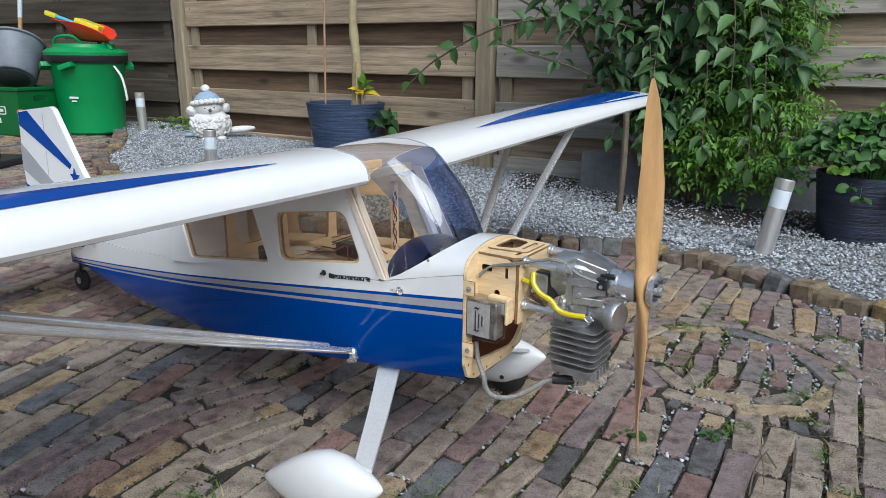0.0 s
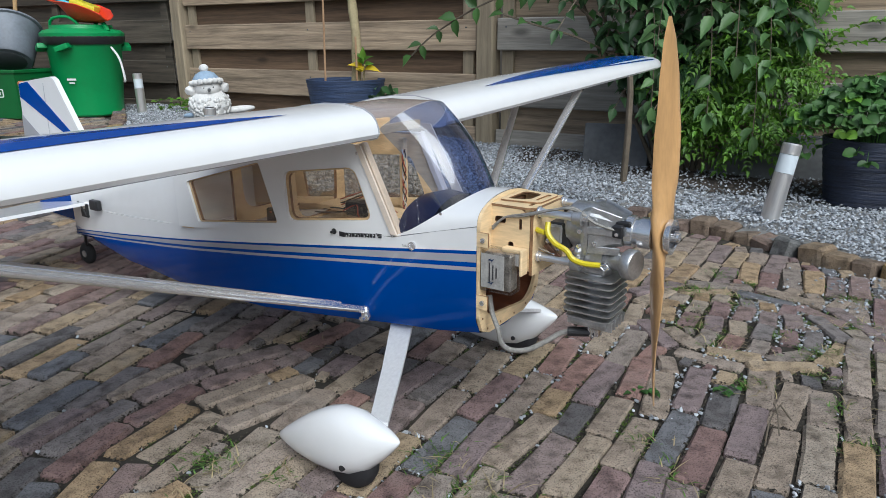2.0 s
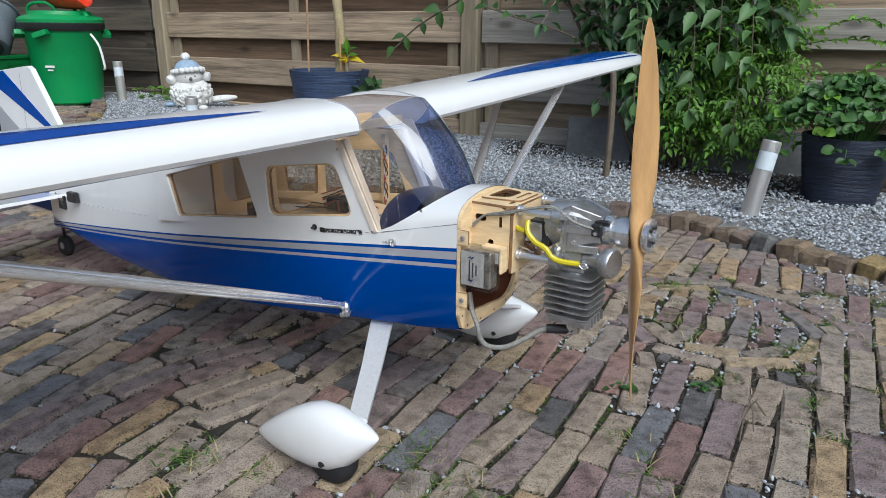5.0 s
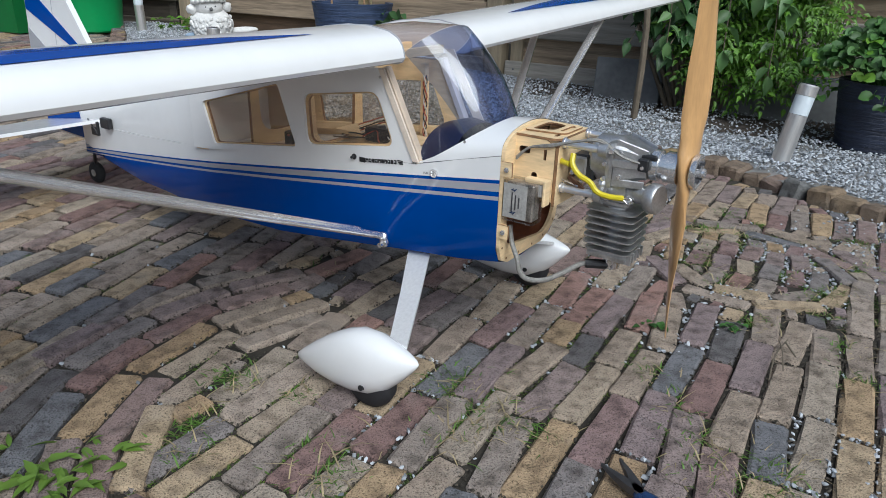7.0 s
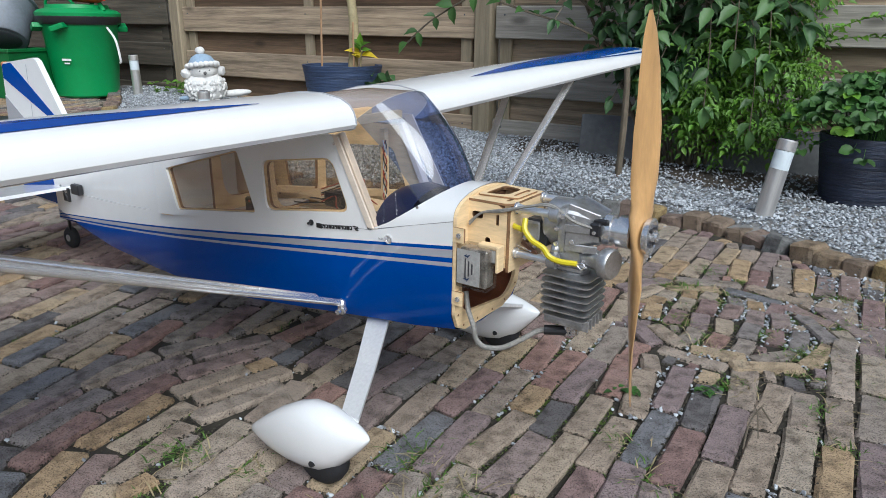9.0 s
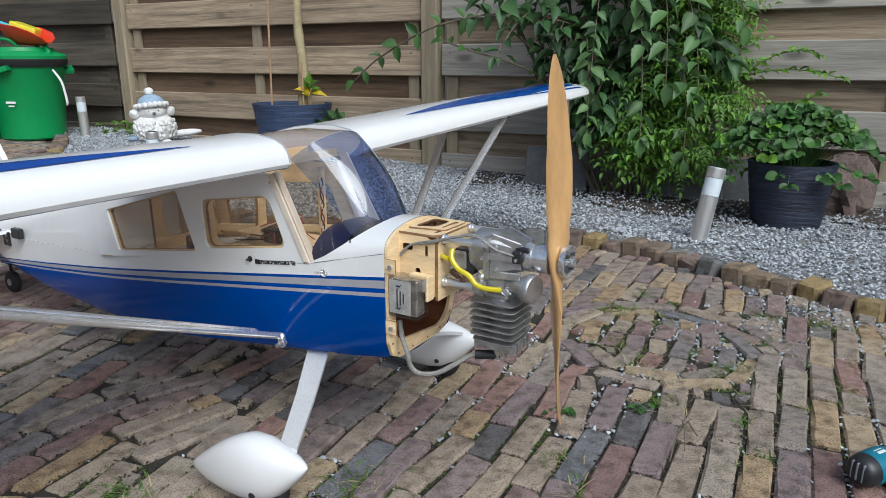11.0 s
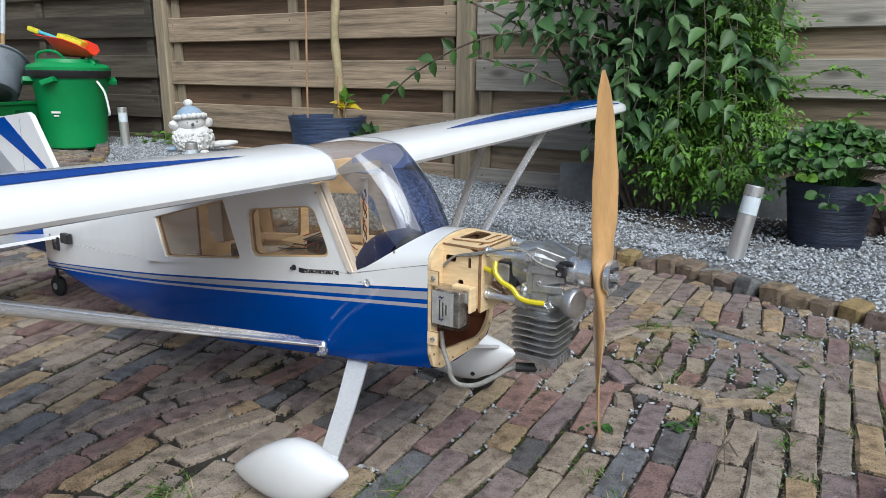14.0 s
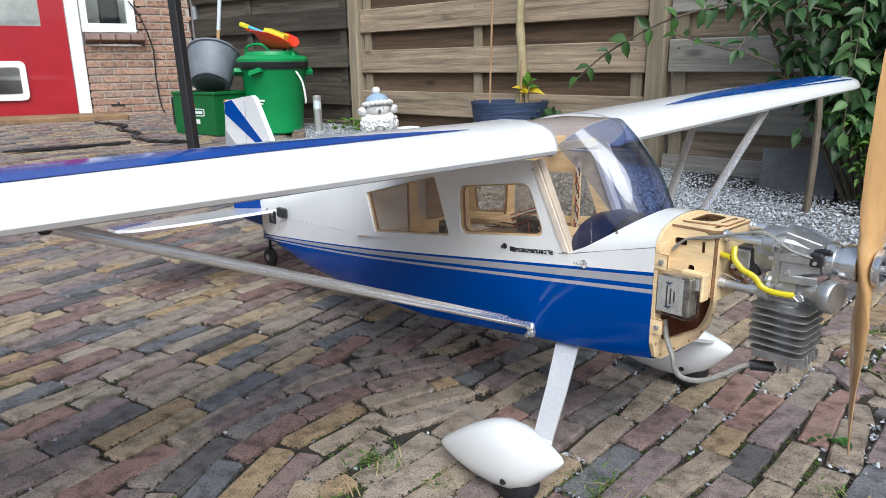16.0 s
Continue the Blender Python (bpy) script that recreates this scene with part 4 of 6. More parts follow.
# open nose: fire wall, plywood engine box
BURNT = [PLY, PLYEDGE]
nose_loop = [tuple(nose_at(u).yz) for u in US[1:-1]]
ring = [(y * 0.985, z - 0.001) for y, z in nose_loop] + [(0.0765, 0.330), (0.0980, 0.285), (0.1010, 0.235), (0.094, 0.204), (0.076, 0.187), (0.050, 0.178), (-0.050, 0.178), (-0.068, 0.186), (-0.0765, 0.207), (-0.0765, 0.330)]
wall_f = part("fire_wall", plate(ring, [rounded([(-0.060, 0.204), (0.060, 0.190), (0.086, 0.214), (0.086, 0.274), (-0.060, 0.274)], 0.022)], "x", 0.005), PLY, aero, "pale plywood fire wall")
wall_f.location.x = 0.038
for y, z in ((-0.055, 0.186), (-0.02, 0.184), (0.02, 0.1835), (0.055, 0.187), (0.085, 0.204), (0.094, 0.235), (-0.069, 0.205)):
    part("rivet_hole", moved(lathe([(0.0016, 0), (0.0016, 0.0006)], 8), pose(0.003, y, z, 0, 90, 0)), PLYEDGE, wall_f)
inner = [(y * 0.94, 0.25 + (z - 0.25) * 0.93) for y, z in ring[len(nose_loop):]]
part("cavity", loft([[(0.034, y, z) for y, z in inner], [(-0.03, y * 0.94, z) for y, z in inner]], caps=False), PLYRED, aero, "reddish brown varnished inside of the nose")
part("bulkhead", plate([(y * 0.96, z) for y, z in inner], [], "x", 0.004), PLYRED, aero).location.x = -0.03
part("fuel_tank", lump((-0.002, 0.020, 0.236), 0.030, (1, 1, 0.75), 0.02, 3), ORANGE, aero, "orange fuel tank", smooth=True)
part("tank_tube", tube(bend([(0.05, -0.035, 0.268), (0.03, -0.01, 0.262), (0.01, 0.02, 0.262)], 4), 0.002, 6), ORANGE, aero)
engine_box = part("engine_box", moved(plate([(0.036, 0.277), (0.097, 0.277), (0.097, 0.350), (0.084, 0.3575), (0.036, 0.3575)], [rounded([(0.046, 0.336), (0.062, 0.336), (0.062, 0.345), (0.046, 0.345)], 0.004), rounded([(0.0815, 0.331), (0.0855, 0.331), (0.0855, 0.345), (0.0815, 0.345)], 0.001),
    rounded([(0.066, 0.303), (0.074, 0.303), (0.074, 0.313), (0.066, 0.313)], 0.004)], "y", 0.003), pose(0, -0.047, 0)), BURNT, aero, "pale plywood engine box with laser cut slots")
part("box_side", moved(plate([(0.036, 0.277), (0.097, 0.277), (0.097, 0.3575), (0.036, 0.3575)], [], "y", 0.004), pose(0, 0.040, 0)), BURNT, engine_box)
part("box_top", moved(plate(rounded([(0.034, -0.049), (0.094, -0.049), (0.102, -0.042), (0.102, 0.042), (0.034, 0.042)], 0.004), [rounded([(0.046, -0.026), (0.080, -0.016), (0.080, 0.026), (0.046, 0.032)], 0.01), rounded([(0.087, -0.036), (0.092, -0.036), (0.092, -0.010), (0.087, -0.010)], 0.002)], "z", 0.003),
                           pose(0, 0, 0.3595)), BURNT, engine_box)
part("top_rim", moved(plate(rounded([(0.042, -0.032), (0.098, -0.024), (0.098, 0.034), (0.042, 0.038)], 0.008), [rounded([(0.049, -0.024), (0.078, -0.014), (0.078, 0.024), (0.049, 0.030)], 0.009), rounded([(0.085, -0.014), (0.092, -0.012), (0.092, 0.024), (0.085, 0.026)], 0.003)], "z", 0.002), pose(0, 0, 0.3625)), BURNT, engine_box)
part("box_front", moved(plate([(-0.049, 0.272), (0.042, 0.272), (0.042, 0.358), (-0.040, 0.358), (-0.049, 0.350)], [rounded([(-0.014, 0.300), (0.012, 0.300), (0.012, 0.332), (-0.014, 0.332)], 0.005)], "x", 0.004), pose(0.1, 0, 0)), BURNT, engine_box)
part("box_floor", box((0.060, 0.084, 0.004), (0.066, -0.003, 0.279)), PLYDARK, engine_box)
part("box_back", box((0.004, 0.082, 0.076), (0.043, -0.003, 0.318)), PLYDARK, engine_box)
part("servo_mount", joined(box((0.004, 0.016, 0.034), (0.094, -0.058, 0.291), 0.001), box((0.030, 0.012, 0.006), (0.079, -0.056, 0.305), 0.001)), PLY, engine_box)
part("servo", box((0.026, 0.012, 0.018), (0.077, -0.055, 0.293), 0.002), WIREWHITE, engine_box, "pale servo")
for z in (0.318, 0.232):
    tab = part("cowl_tab", moved(plate(rounded([(0.036, z - 0.0095), (0.053, z - 0.0095), (0.053, z + 0.0095), (0.036, z + 0.0095)], 0.0012), [], "y", 0.003), pose(0, -0.0765, 0)), BURNT, aero)
    part("block", box((0.006, 0.008, 0.016), (0.0435, -0.071, z), 0.001), PLY, tab)
    part("nut", moved(lathe([(0.0034, 0), (0.0034, 0.0025), (0.0015, 0.003)], 12), pose(0.046, -0.078, z, 90)), STEEL, tab)
cdi = part("ignition_box", box((0.046, 0.026, 0.056), (0.064, -0.064, 0.277), 0.003, segments=2), BOXCLEAR, aero, "clear cased ignition unit")
part("circuit", box((0.040, 0.020, 0.050), (0.064, -0.063, 0.277), 0.002), surf("foil", (0.34, 0.31, 0.27), 0.35, 0.5, vary=0.6, scale=90), cdi)
part("label", box((0.034, 0.0008, 0.046), (0.060, -0.0775, 0.278)), surf("dull_label", (0.36, 0.35, 0.33), 0.4, vary=0.3, scale=60), cdi, "dull grey label with bars")
for k in range(3):
    part("bar", box((0.0016, 0.0006, 0.026 - 0.006 * k), (0.056 + 0.005 * k, -0.0782, 0.277)), DARKSTEEL, cdi)
for z in (0.262, 0.293):
    part("flash", plate([(0.053, z), (0.058, z + 0.003), (0.057, z + 0.0005), (0.063, z + 0.003), (0.058, z - 0.003), (0.059, z - 0.0005)], [], "y", 0.0006), BLUEBOX, cdi).location.y = -0.0783

# engine
axis_x = lambda profile, sides=24: moved(lathe(profile, sides), pose(0, 0, 0.337, 0, 90, 0))
taper = [[(x, y * w, 0.337 + z * h) for y, z in ((-1, -0.75), (-0.75, -1), (0.75, -1), (1, -0.75), (1, 0.75), (0.75, 1), (-0.75, 1), (-1, 0.75))] for x, w, h in ((0.168, 0.030, 0.027), (0.178, 0.028, 0.025), (0.198, 0.019, 0.018), (0.206, 0.018, 0.017))]
engine = part("engine", joined(axis_x([(0.0, 0.132), (0.024, 0.132), (0.030, 0.138), (0.030, 0.166), (0.027, 0.172)]), loft(taper), box((0.010, 0.064, 0.058), (0.163, 0, 0.335), 0.005, segments=2), box((0.034, 0.046, 0.034), (0.168, 0, 0.305), 0.006, segments=2)), CAST, aero, "grey cast aluminium single cylinder engine", smooth=35)
for y, z in ((-0.036, 0.296), (-0.036, 0.3545), (0.036, 0.3545), (0.036, 0.296)):
    part("mounting_ear", joined(moved(lathe([(0.0, 0), (0.0085, 0), (0.0095, 0.001), (0.0095, 0.012), (0.0, 0.012)], 14), pose(0.150, y, z, 0, 90, 0)), box((0.010, abs(y) * 0.75, 0.013), (0.156, y * 0.66, z + (0.337 - z) * 0.22), 0.003, Euler(((0.337 - z) / y * 0.55, 0, 0)).to_matrix())), CAST, engine, smooth=40)
    so = part("standoff", moved(lathe([(0.0050, 0), (0.0050, 0.046)], 16), pose(0.103, y, z, 0, 90, 0)), ALU, aero, "turned aluminium standoff", smooth=True)
    part("washer", moved(lathe([(0.0075, 0), (0.0075, 0.0022)], 16), pose(0.1025, y, z, 0, 90, 0)), STEEL, so)
    part("collar", moved(lathe([(0.0062, 0), (0.0062, 0.004)], 16), pose(0.1045, y, z, 0, 90, 0)), ALU, so)
    part("bolt_head", moved(lathe([(0.0048, 0), (0.0048, 0.007), (0.003, 0.0075)], 6), pose(0.162, y, z, 0, 90, 0)), STEEL, so)
for y, z, a in ((-0.021, 0.362, 20), (0.021, 0.362, -20), (-0.027, 0.343, 12), (-0.024, 0.318, -10)):
    part("web", box((0.040, 0.0028, 0.010), (0.186, y, z - 0.004), 0.001, Euler((0, radians(16 if z > 0.35 else 0), radians(13 if y < 0 else -13))).to_matrix()), CAST, engine)
for x, y, z in ((0.158, -0.0325, 0.337), (0.158, -0.0325, 0.318), (0.176, -0.029, 0.352), (0.176, -0.027, 0.322)):
    part("case_bolt", moved(lathe([(0.003, 0), (0.003, 0.003), (0.0012, 0.003)], 8), pose(x, y, z, 90)), STEEL, engine)
cyl = part("cylinder", lathe([(0.018, 0.212), (0.018, 0.292)], 20), CAST, aero, "finned cylinder", smooth=True)
cyl.location = (0.171, 0, 0)
part("base_flange", joined(box((0.050, 0.050, 0.005), (0, 0, 0.2905), 0.002), box((0.036, 0.042, 0.010), (0, 0, 0.284), 0.003)), CAST, cyl)
for x in (-0.018, 0.018):
    part("stud", moved(lathe([(0.003, 0), (0.003, 0.005)], 6), pose(x, -0.0205, 0.293)), STEEL, cyl)
for k in range(7):
    w = 0.066 if k < 6 else 0.060
    fin_pl = rounded([(-w / 2, -w / 2), (w / 2, -w / 2), (w / 2, w / 2), (-w / 2, w / 2)], 0.010)
    part("cooling_fin", moved(plate(fin_pl, [], "z", 0.0017), pose(0, 0, 0.2755 - 0.0092 * k)), CAST, cyl)
part("head_cap", box((0.054, 0.054, 0.010), (0, 0, 0.214), 0.004, segments=2), CAST, cyl)
for k in range(5):
    part("head_fin", box((0.024, 0.002, 0.014), (0.021, -0.022 + 0.011 * k, 0.214), 0.0006), CAST, cyl)
part("plug_socket", lathe([(0.0115, 0.190), (0.0115, 0.210)], 18), STEEL, cyl, smooth=True)
can = part("air_filter", moved(lathe([(0.0, 0), (0.017, 0), (0.019, 0.003), (0.019, 0.012), (0.0170, 0.0145), (0.014, 0.014), (0.0, 0.014)], 28), pose(0.214, -0.018, 0.301, 0, 88, -14)), CAST, aero, "round cast cover", smooth=40)
part("throat", tube(bend([(0.180, 0.0, 0.296), (0.196, -0.010, 0.300), (0.215, -0.018, 0.301)], 4), [0.015, 0.014, 0.013, 0.012, 0.012, 0.012, 0.012, 0.012, 0.012], 12), CAST, can, smooth=50)
carb = part("carburettor", joined(box((0.026, 0.036, 0.030), (0.122, -0.004, 0.325), 0.003), box((0.012, 0.046, 0.034), (0.136, -0.004, 0.325), 0.002)), BLACK, aero, "black carburettor behind the engine")
part("pump_cover", box((0.020, 0.008, 0.024), (0.122, -0.025, 0.326), 0.002), CAST, carb)
part("lever", box((0.026, 0.004, 0.006), (0.124, -0.036, 0.306), 0.001, Euler((0, radians(32), 0)).to_matrix()), PLYDARK, carb)
for x, z in ((0.114, 0.320), (0.128, 0.312)):
    part("screw", moved(lathe([(0.003, 0), (0.003, 0.014), (0.0015, 0.015)], 8), pose(x, -0.028, z, 90, 0, 20)), STEEL, carb)
part("throttle_rod", tube([(0.097, -0.030, 0.306), (0.128, -0.038, 0.303)], 0.0012, 5), STEEL, carb)
hubp = part("drive_hub", moved(lathe([(0.0145, 0.204), (0.0145, 0.208), (0.0195, 0.208), (0.0195, 0.217), (0.0165, 0.218), (0.0165, 0.224), (0.0195, 0.2245), (0.0195, 0.240), (0.0165, 0.241)], 32), pose(0, 0, 0.338, 0, 90, 0)), STEEL, aero, "polished steel drive hub", smooth=40)
part("sensor", joined(box((0.014, 0.012, 0.016), (0.203, -0.021, 0.341), 0.002), box((0.020, 0.006, 0.007), (0.207, -0.017, 0.350), 0.002)), BLACK, hubp)
part("sensor_screw", moved(lathe([(0.0024, 0), (0.0024, 0.002)], 8), pose(0.203, -0.027, 0.338, 90)), STEEL, hubp)
front = part("front_washer", moved(lathe([(0.0, 0.256), (0.0205, 0.256), (0.022, 0.258), (0.022, 0.263), (0.019, 0.264), (0.015, 0.261), (0.0, 0.261)], 32), pose(0, 0, 0.338, 0, 90, 0)), STEEL, aero, "polished steel front washer", smooth=40)
part("centre_bolt", moved(lathe([(0.006, 0), (0.006, 0.009), (0.004, 0.010), (0.0, 0.008)], 12), pose(0.261, 0, 0.338, 0, 90, 0)), STEEL, front, smooth=40)
for k in range(4):
    a = math.tau * (k + 0.5) / 4
    part("bolt", moved(lathe([(0.003, 0), (0.003, 0.005)], 6), pose(0.261, 0.0125 * math.cos(a), 0.338 + 0.0125 * math.sin(a), 0, 90, 0)), DARKSTEEL, front)
# propeller at rest, one blade down
prop = []
for t in [-1 + k / 20 for k in range(41)]:
    r = t * 0.252
    a = abs(t)
    chord = float(np.interp(a, [0, 0.08, 0.16, 0.3, 0.5, 0.75, 0.92, 1], [0.021, 0.021, 0.016, 0.018, 0.0205, 0.018, 0.012, 0.003]))
    thick = float(np.interp(a, [0, 0.08, 0.2, 0.5, 1], [0.0085, 0.0085, 0.006, 0.0035, 0.001]))
    tw_ = math.copysign(radians(float(np.interp(a, [0, 0.1, 0.25, 0.6, 1], [0, 20, 42, 22, 12]))), t)
    sweep = math.copysign(0.010 * math.sin(math.pi * a), t)
    prop.append([(0.248 + thick * math.sin(q) * math.cos(tw_) + chord * math.cos(q) * math.sin(tw_), sweep + chord * math.cos(q) * math.cos(tw_) - thick * math.sin(q) * math.sin(tw_), r) for q in (math.tau * k / 14 for k in range(14))])
pr = part("propeller", loft(prop), PROPWOOD, aero, "varnished two blade wooden propeller at rest", smooth=60)
pr.matrix_local = pose(0, 0, 0.338, 9, 0, 0)

# tubes and leads of the engine
part("fuel_tube", tube(bend([(0.090, -0.030, 0.334), (0.103, -0.040, 0.332), (0.116, -0.044, 0.331)], 4), 0.0036, 8), YELLOWTUBE, aero, "yellow fuel tube", smooth=True)
part("fuel_tube", tube(bend([(0.118, -0.040, 0.344), (0.121, -0.046, 0.332), (0.132, -0.048, 0.321), (0.147, -0.047, 0.314), (0.156, -0.046, 0.304), (0.170, -0.044, 0.300), (0.190, -0.040, 0.300)], 5), 0.0036, 8), YELLOWTUBE, aero, "yellow fuel tube", smooth=True)
part("tube_clip", tube(bend([(0.190, -0.040, 0.300), (0.197, -0.04, 0.302), (0.200, -0.04, 0.298), (0.196, -0.04, 0.294), (0.190, -0.04, 0.298)], 4), 0.0008, 5), STEEL, aero)
for k in range(2):
    part("sensor_lead", tube(bend([(0.046, -0.055, 0.328 + 0.003 * k), (0.062, -0.052, 0.345), (0.090, -0.052, 0.351 + 0.002 * k), (0.125, -0.046, 0.362), (0.152, -0.040, 0.365 + 0.002 * k), (0.178, -0.034, 0.350), (0.203, -0.024, 0.342)], 5), 0.0017, 6), GREYPL, aero, smooth=True)
lead = part("ignition_lead", tube(bend([(0.044, -0.056, 0.236), (0.052, -0.062, 0.214), (0.066, -0.070, 0.196), (0.071, -0.071, 0.180), (0.082, -0.067, 0.170), (0.102, -0.055, 0.170), (0.120, -0.038, 0.180), (0.136, -0.022, 0.191), (0.152, -0.012, 0.193)], 6), 0.0036, 8), GREYPL, aero, "grey braided ignition lead", smooth=True)
part("plug_cap", moved(lathe([(0.0065, 0), (0.0065, 0.03), (0.008, 0.034)], 12), pose(0.142, -0.018, 0.193, 0, 88, 25)), BLACK, lead, "black plug cap")

# ---- leaves ----
def leaf_mesh(name, items, material, parent, label="", cup=0.2, wide=0.29, teeth=False, blunt=False):
    """Joined leaves. items: place, way of the tip, way of the face, length."""
    side = [(0.0, 0.0), (0.14, 0.62), (0.34, 1.0), (0.58, 0.74), (0.80, 0.30), (1.0, 0.0)]
    if teeth:
        side = [(0.0, 0.0), (0.10, 0.42), (0.25, 0.88), (0.29, 0.80), (0.44, 1.0), (0.48, 0.86), (0.64, 0.76), (0.68, 0.60), (0.86, 0.26), (1.0, 0.0)]
    if blunt:
        side = [(0.0, 0.0), (0.05, 0.40), (0.24, 0.86), (0.28, 0.80), (0.50, 1.05), (0.54, 0.96), (0.76, 0.90), (0.80, 0.76), (0.94, 0.42), (1.0, 0.0)]
    rows_ = len(side) - 2
    verts, faces = [], []
    for p, d, n, size in items:
        d, n = Vector(d).normalized(), Vector(n)
        s = d.cross(n)
        if s.length < 1e-4:
            s = d.orthogonal()
        s.normalize()
        n = s.cross(d)
        p, k = Vector(p), len(verts)
        w = wide * rng.uniform(0.85, 1.15)
        for f, g in side[1:-1]:
            drop = -0.18 * f * f
            for q in (-1, 0, 1):
                jag = (0.03 if teeth and q else 0) * rng.uniform(-1, 1)
                verts.append(p + size * (d * (f + jag) + s * (q * g * w) + n * (abs(q) * cup * g + drop)))
        verts += [p, p + size * (d - n * 0.2)]
        e = len(verts)
        for r in range(rows_ - 1):
            a = k + 3 * r
            faces += [(a, a + 1, a + 4, a + 3), (a + 1, a + 2, a + 5, a + 4)]
        faces += [(e - 2, k + 1, k), (e - 2, k + 2, k + 1), (e - 5, e - 4, e - 1), (e - 4, e - 3, e - 1)]
    return raw(name, verts, faces, material, parent, label, smooth=True)


def rand_dir(down=0.0, face=(0, -1, 0.3), loose=0.8):
    d = Vector((rng.uniform(-1, 1), rng.uniform(-0.8, 0.5), rng.uniform(-0.6, 0.6) - down))
    n = Vector(face) + Vector((rng.gauss(0, loose), rng.gauss(0, loose), rng.gauss(0, loose)))
    return d, n


def in_ball(c, r):
    while True:
        v = Vector((rng.uniform(-1, 1), rng.uniform(-1, 1), rng.uniform(-1, 1)))
        if v.length < 1:
            return Vector(c[i] + v[i] * r[i] for i in range(3))


def twig_leaves(path, size, every, spread=0.6):
    """Leaves left and right along a twig."""
    pts, out = bend(path, 6), []
    run = 0.0
    for a, b in zip(pts, pts[1:]):
        run += (b - a).length
        if run > every:
            run = 0.0
            d = (b - a).normalized()
            for s in (-1, 1):
                w = (d * 0.5 + Vector((-d.z * s, rng.uniform(-0.5, 0.3), d.x * s)) + Vector((0, 0, -spread * rng.random()))).normalized()
                out.append((b, w, (rng.gauss(0, 0.3), -0.7, 0.7 + rng.gauss(0, 0.3)), size * rng.uniform(0.75, 1.2)))
    out.append((pts[-1], pts[-1] - pts[-2], (0, -0.6, 0.7), size))
    return out


# ---- shrub against the fence ----
shrub = thing("shrub", pose(0.74, 3.0, 0.0), "tall leafy green shrub growing in front of the fence", "shrub")
stems, dark, pale, light = [], [], [], []


def clothe(path, size, every, out, lift=0.0, steps=5):
    """Leaves left and right along a twig, held flat with hanging tips."""
    pts, run, flip = bend(path, steps), 0.0, 1
    for p, q in zip(pts, pts[1:]):
        run += (q - p).length
        if run > every:
            run, flip = 0.0, -flip
            d = (q - p).normalized()
            side = d.cross(Vector((0, -0.35, 1))).normalized() * flip
            tip = (d * rng.uniform(0.2, 0.7) + side * rng.uniform(0.5, 1.0) + Vector((0, -0.35, rng.uniform(-0.45, 0.25)))).normalized()
            out.append((q, tip, Vector((rng.gauss(0, 0.4), -0.35 + rng.gauss(0, 0.35), 0.85 + lift)), size * rng.uniform(0.7, 1.2)))
    out.append((pts[-1], (pts[-1] - pts[-2]).normalized() + Vector((0, -0.2, -0.4)), (0, -0.6, 0.7), size))


trunks = []
for k in range(11):
    a = -1 + 2 * k / 10
    path = [Vector((0.03 + 0.09 * a, 0.03, -0.02)), Vector((-0.02 + 0.22 * a, 0.0, 0.35)), Vector((-0.06 + 0.36 * a + rng.uniform(-0.05, 0.05), rng.uniform(-0.08, 0.05), 0.8)), Vector((-0.08 + 0.46 * a, rng.uniform(-0.15, 0.1), rng.uniform(1.2, 1.65)))]
    pts = bend(path, 8)
    trunks.append(pts)
    stems.append(tube(pts, [0.011 - 0.0003 * i for i in range(len(pts))], 6))
for k in range(190):
    pts = rng.choice(trunks)
    p = rng.choice(pts[7:])
    way_x = rng.uniform(-1, 1) - 0.15
    if p.x + 0.2 * way_x > 0.34:
        continue
    reach = rng.uniform(0.14, 0.30)
    path = [p, p + Vector((0.5 * way_x * reach, -0.45 * reach, 0.30 * reach)), p + Vector((way_x * reach, -0.8 * reach + rng.uniform(-0.05, 0.08), rng.uniform(-0.35, 0.25) * reach))]
    if p.z < 0.42 and path[2].x > -0.05 or p.z < 0.62 and path[2].x < -0.32:
        continue
    stems.append(tube(bend(path, 4), 0.0022, 5))
    clothe(path, rng.uniform(0.055, 0.095), 0.030, dark)
# long pale shoots that hang out in front
for x, z, dx, drop in ((-0.12, 0.86, -0.06, 0.38), (0.02, 0.92, 0.08, 0.42), (-0.02, 0.70, 0.04, 0.40), (0.10, 0.80, 0.12, 0.34), (-0.20, 0.62, 0.02, 0.30), (0.14, 0.55, 0.05, 0.33), (0.22, 0.92, 0.14, 0.22), (-0.05, 1.05, 0.02, 0.25)):
    path = [Vector((x, -0.10, z)), Vector((x + dx * 0.4, -0.24, z + 0.05)), Vector((x + dx * 0.8, -0.30, z - drop * 0.4)), Vector((x + dx, -0.30, z - drop))]
    stems.append(tube(bend(path, 5), 0.002, 5))
    clothe(path, rng.uniform(0.066, 0.090), 0.032, pale, 0.1)
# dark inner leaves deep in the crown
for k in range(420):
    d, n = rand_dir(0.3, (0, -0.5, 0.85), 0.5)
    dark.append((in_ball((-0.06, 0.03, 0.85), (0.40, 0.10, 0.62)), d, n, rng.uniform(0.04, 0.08)))
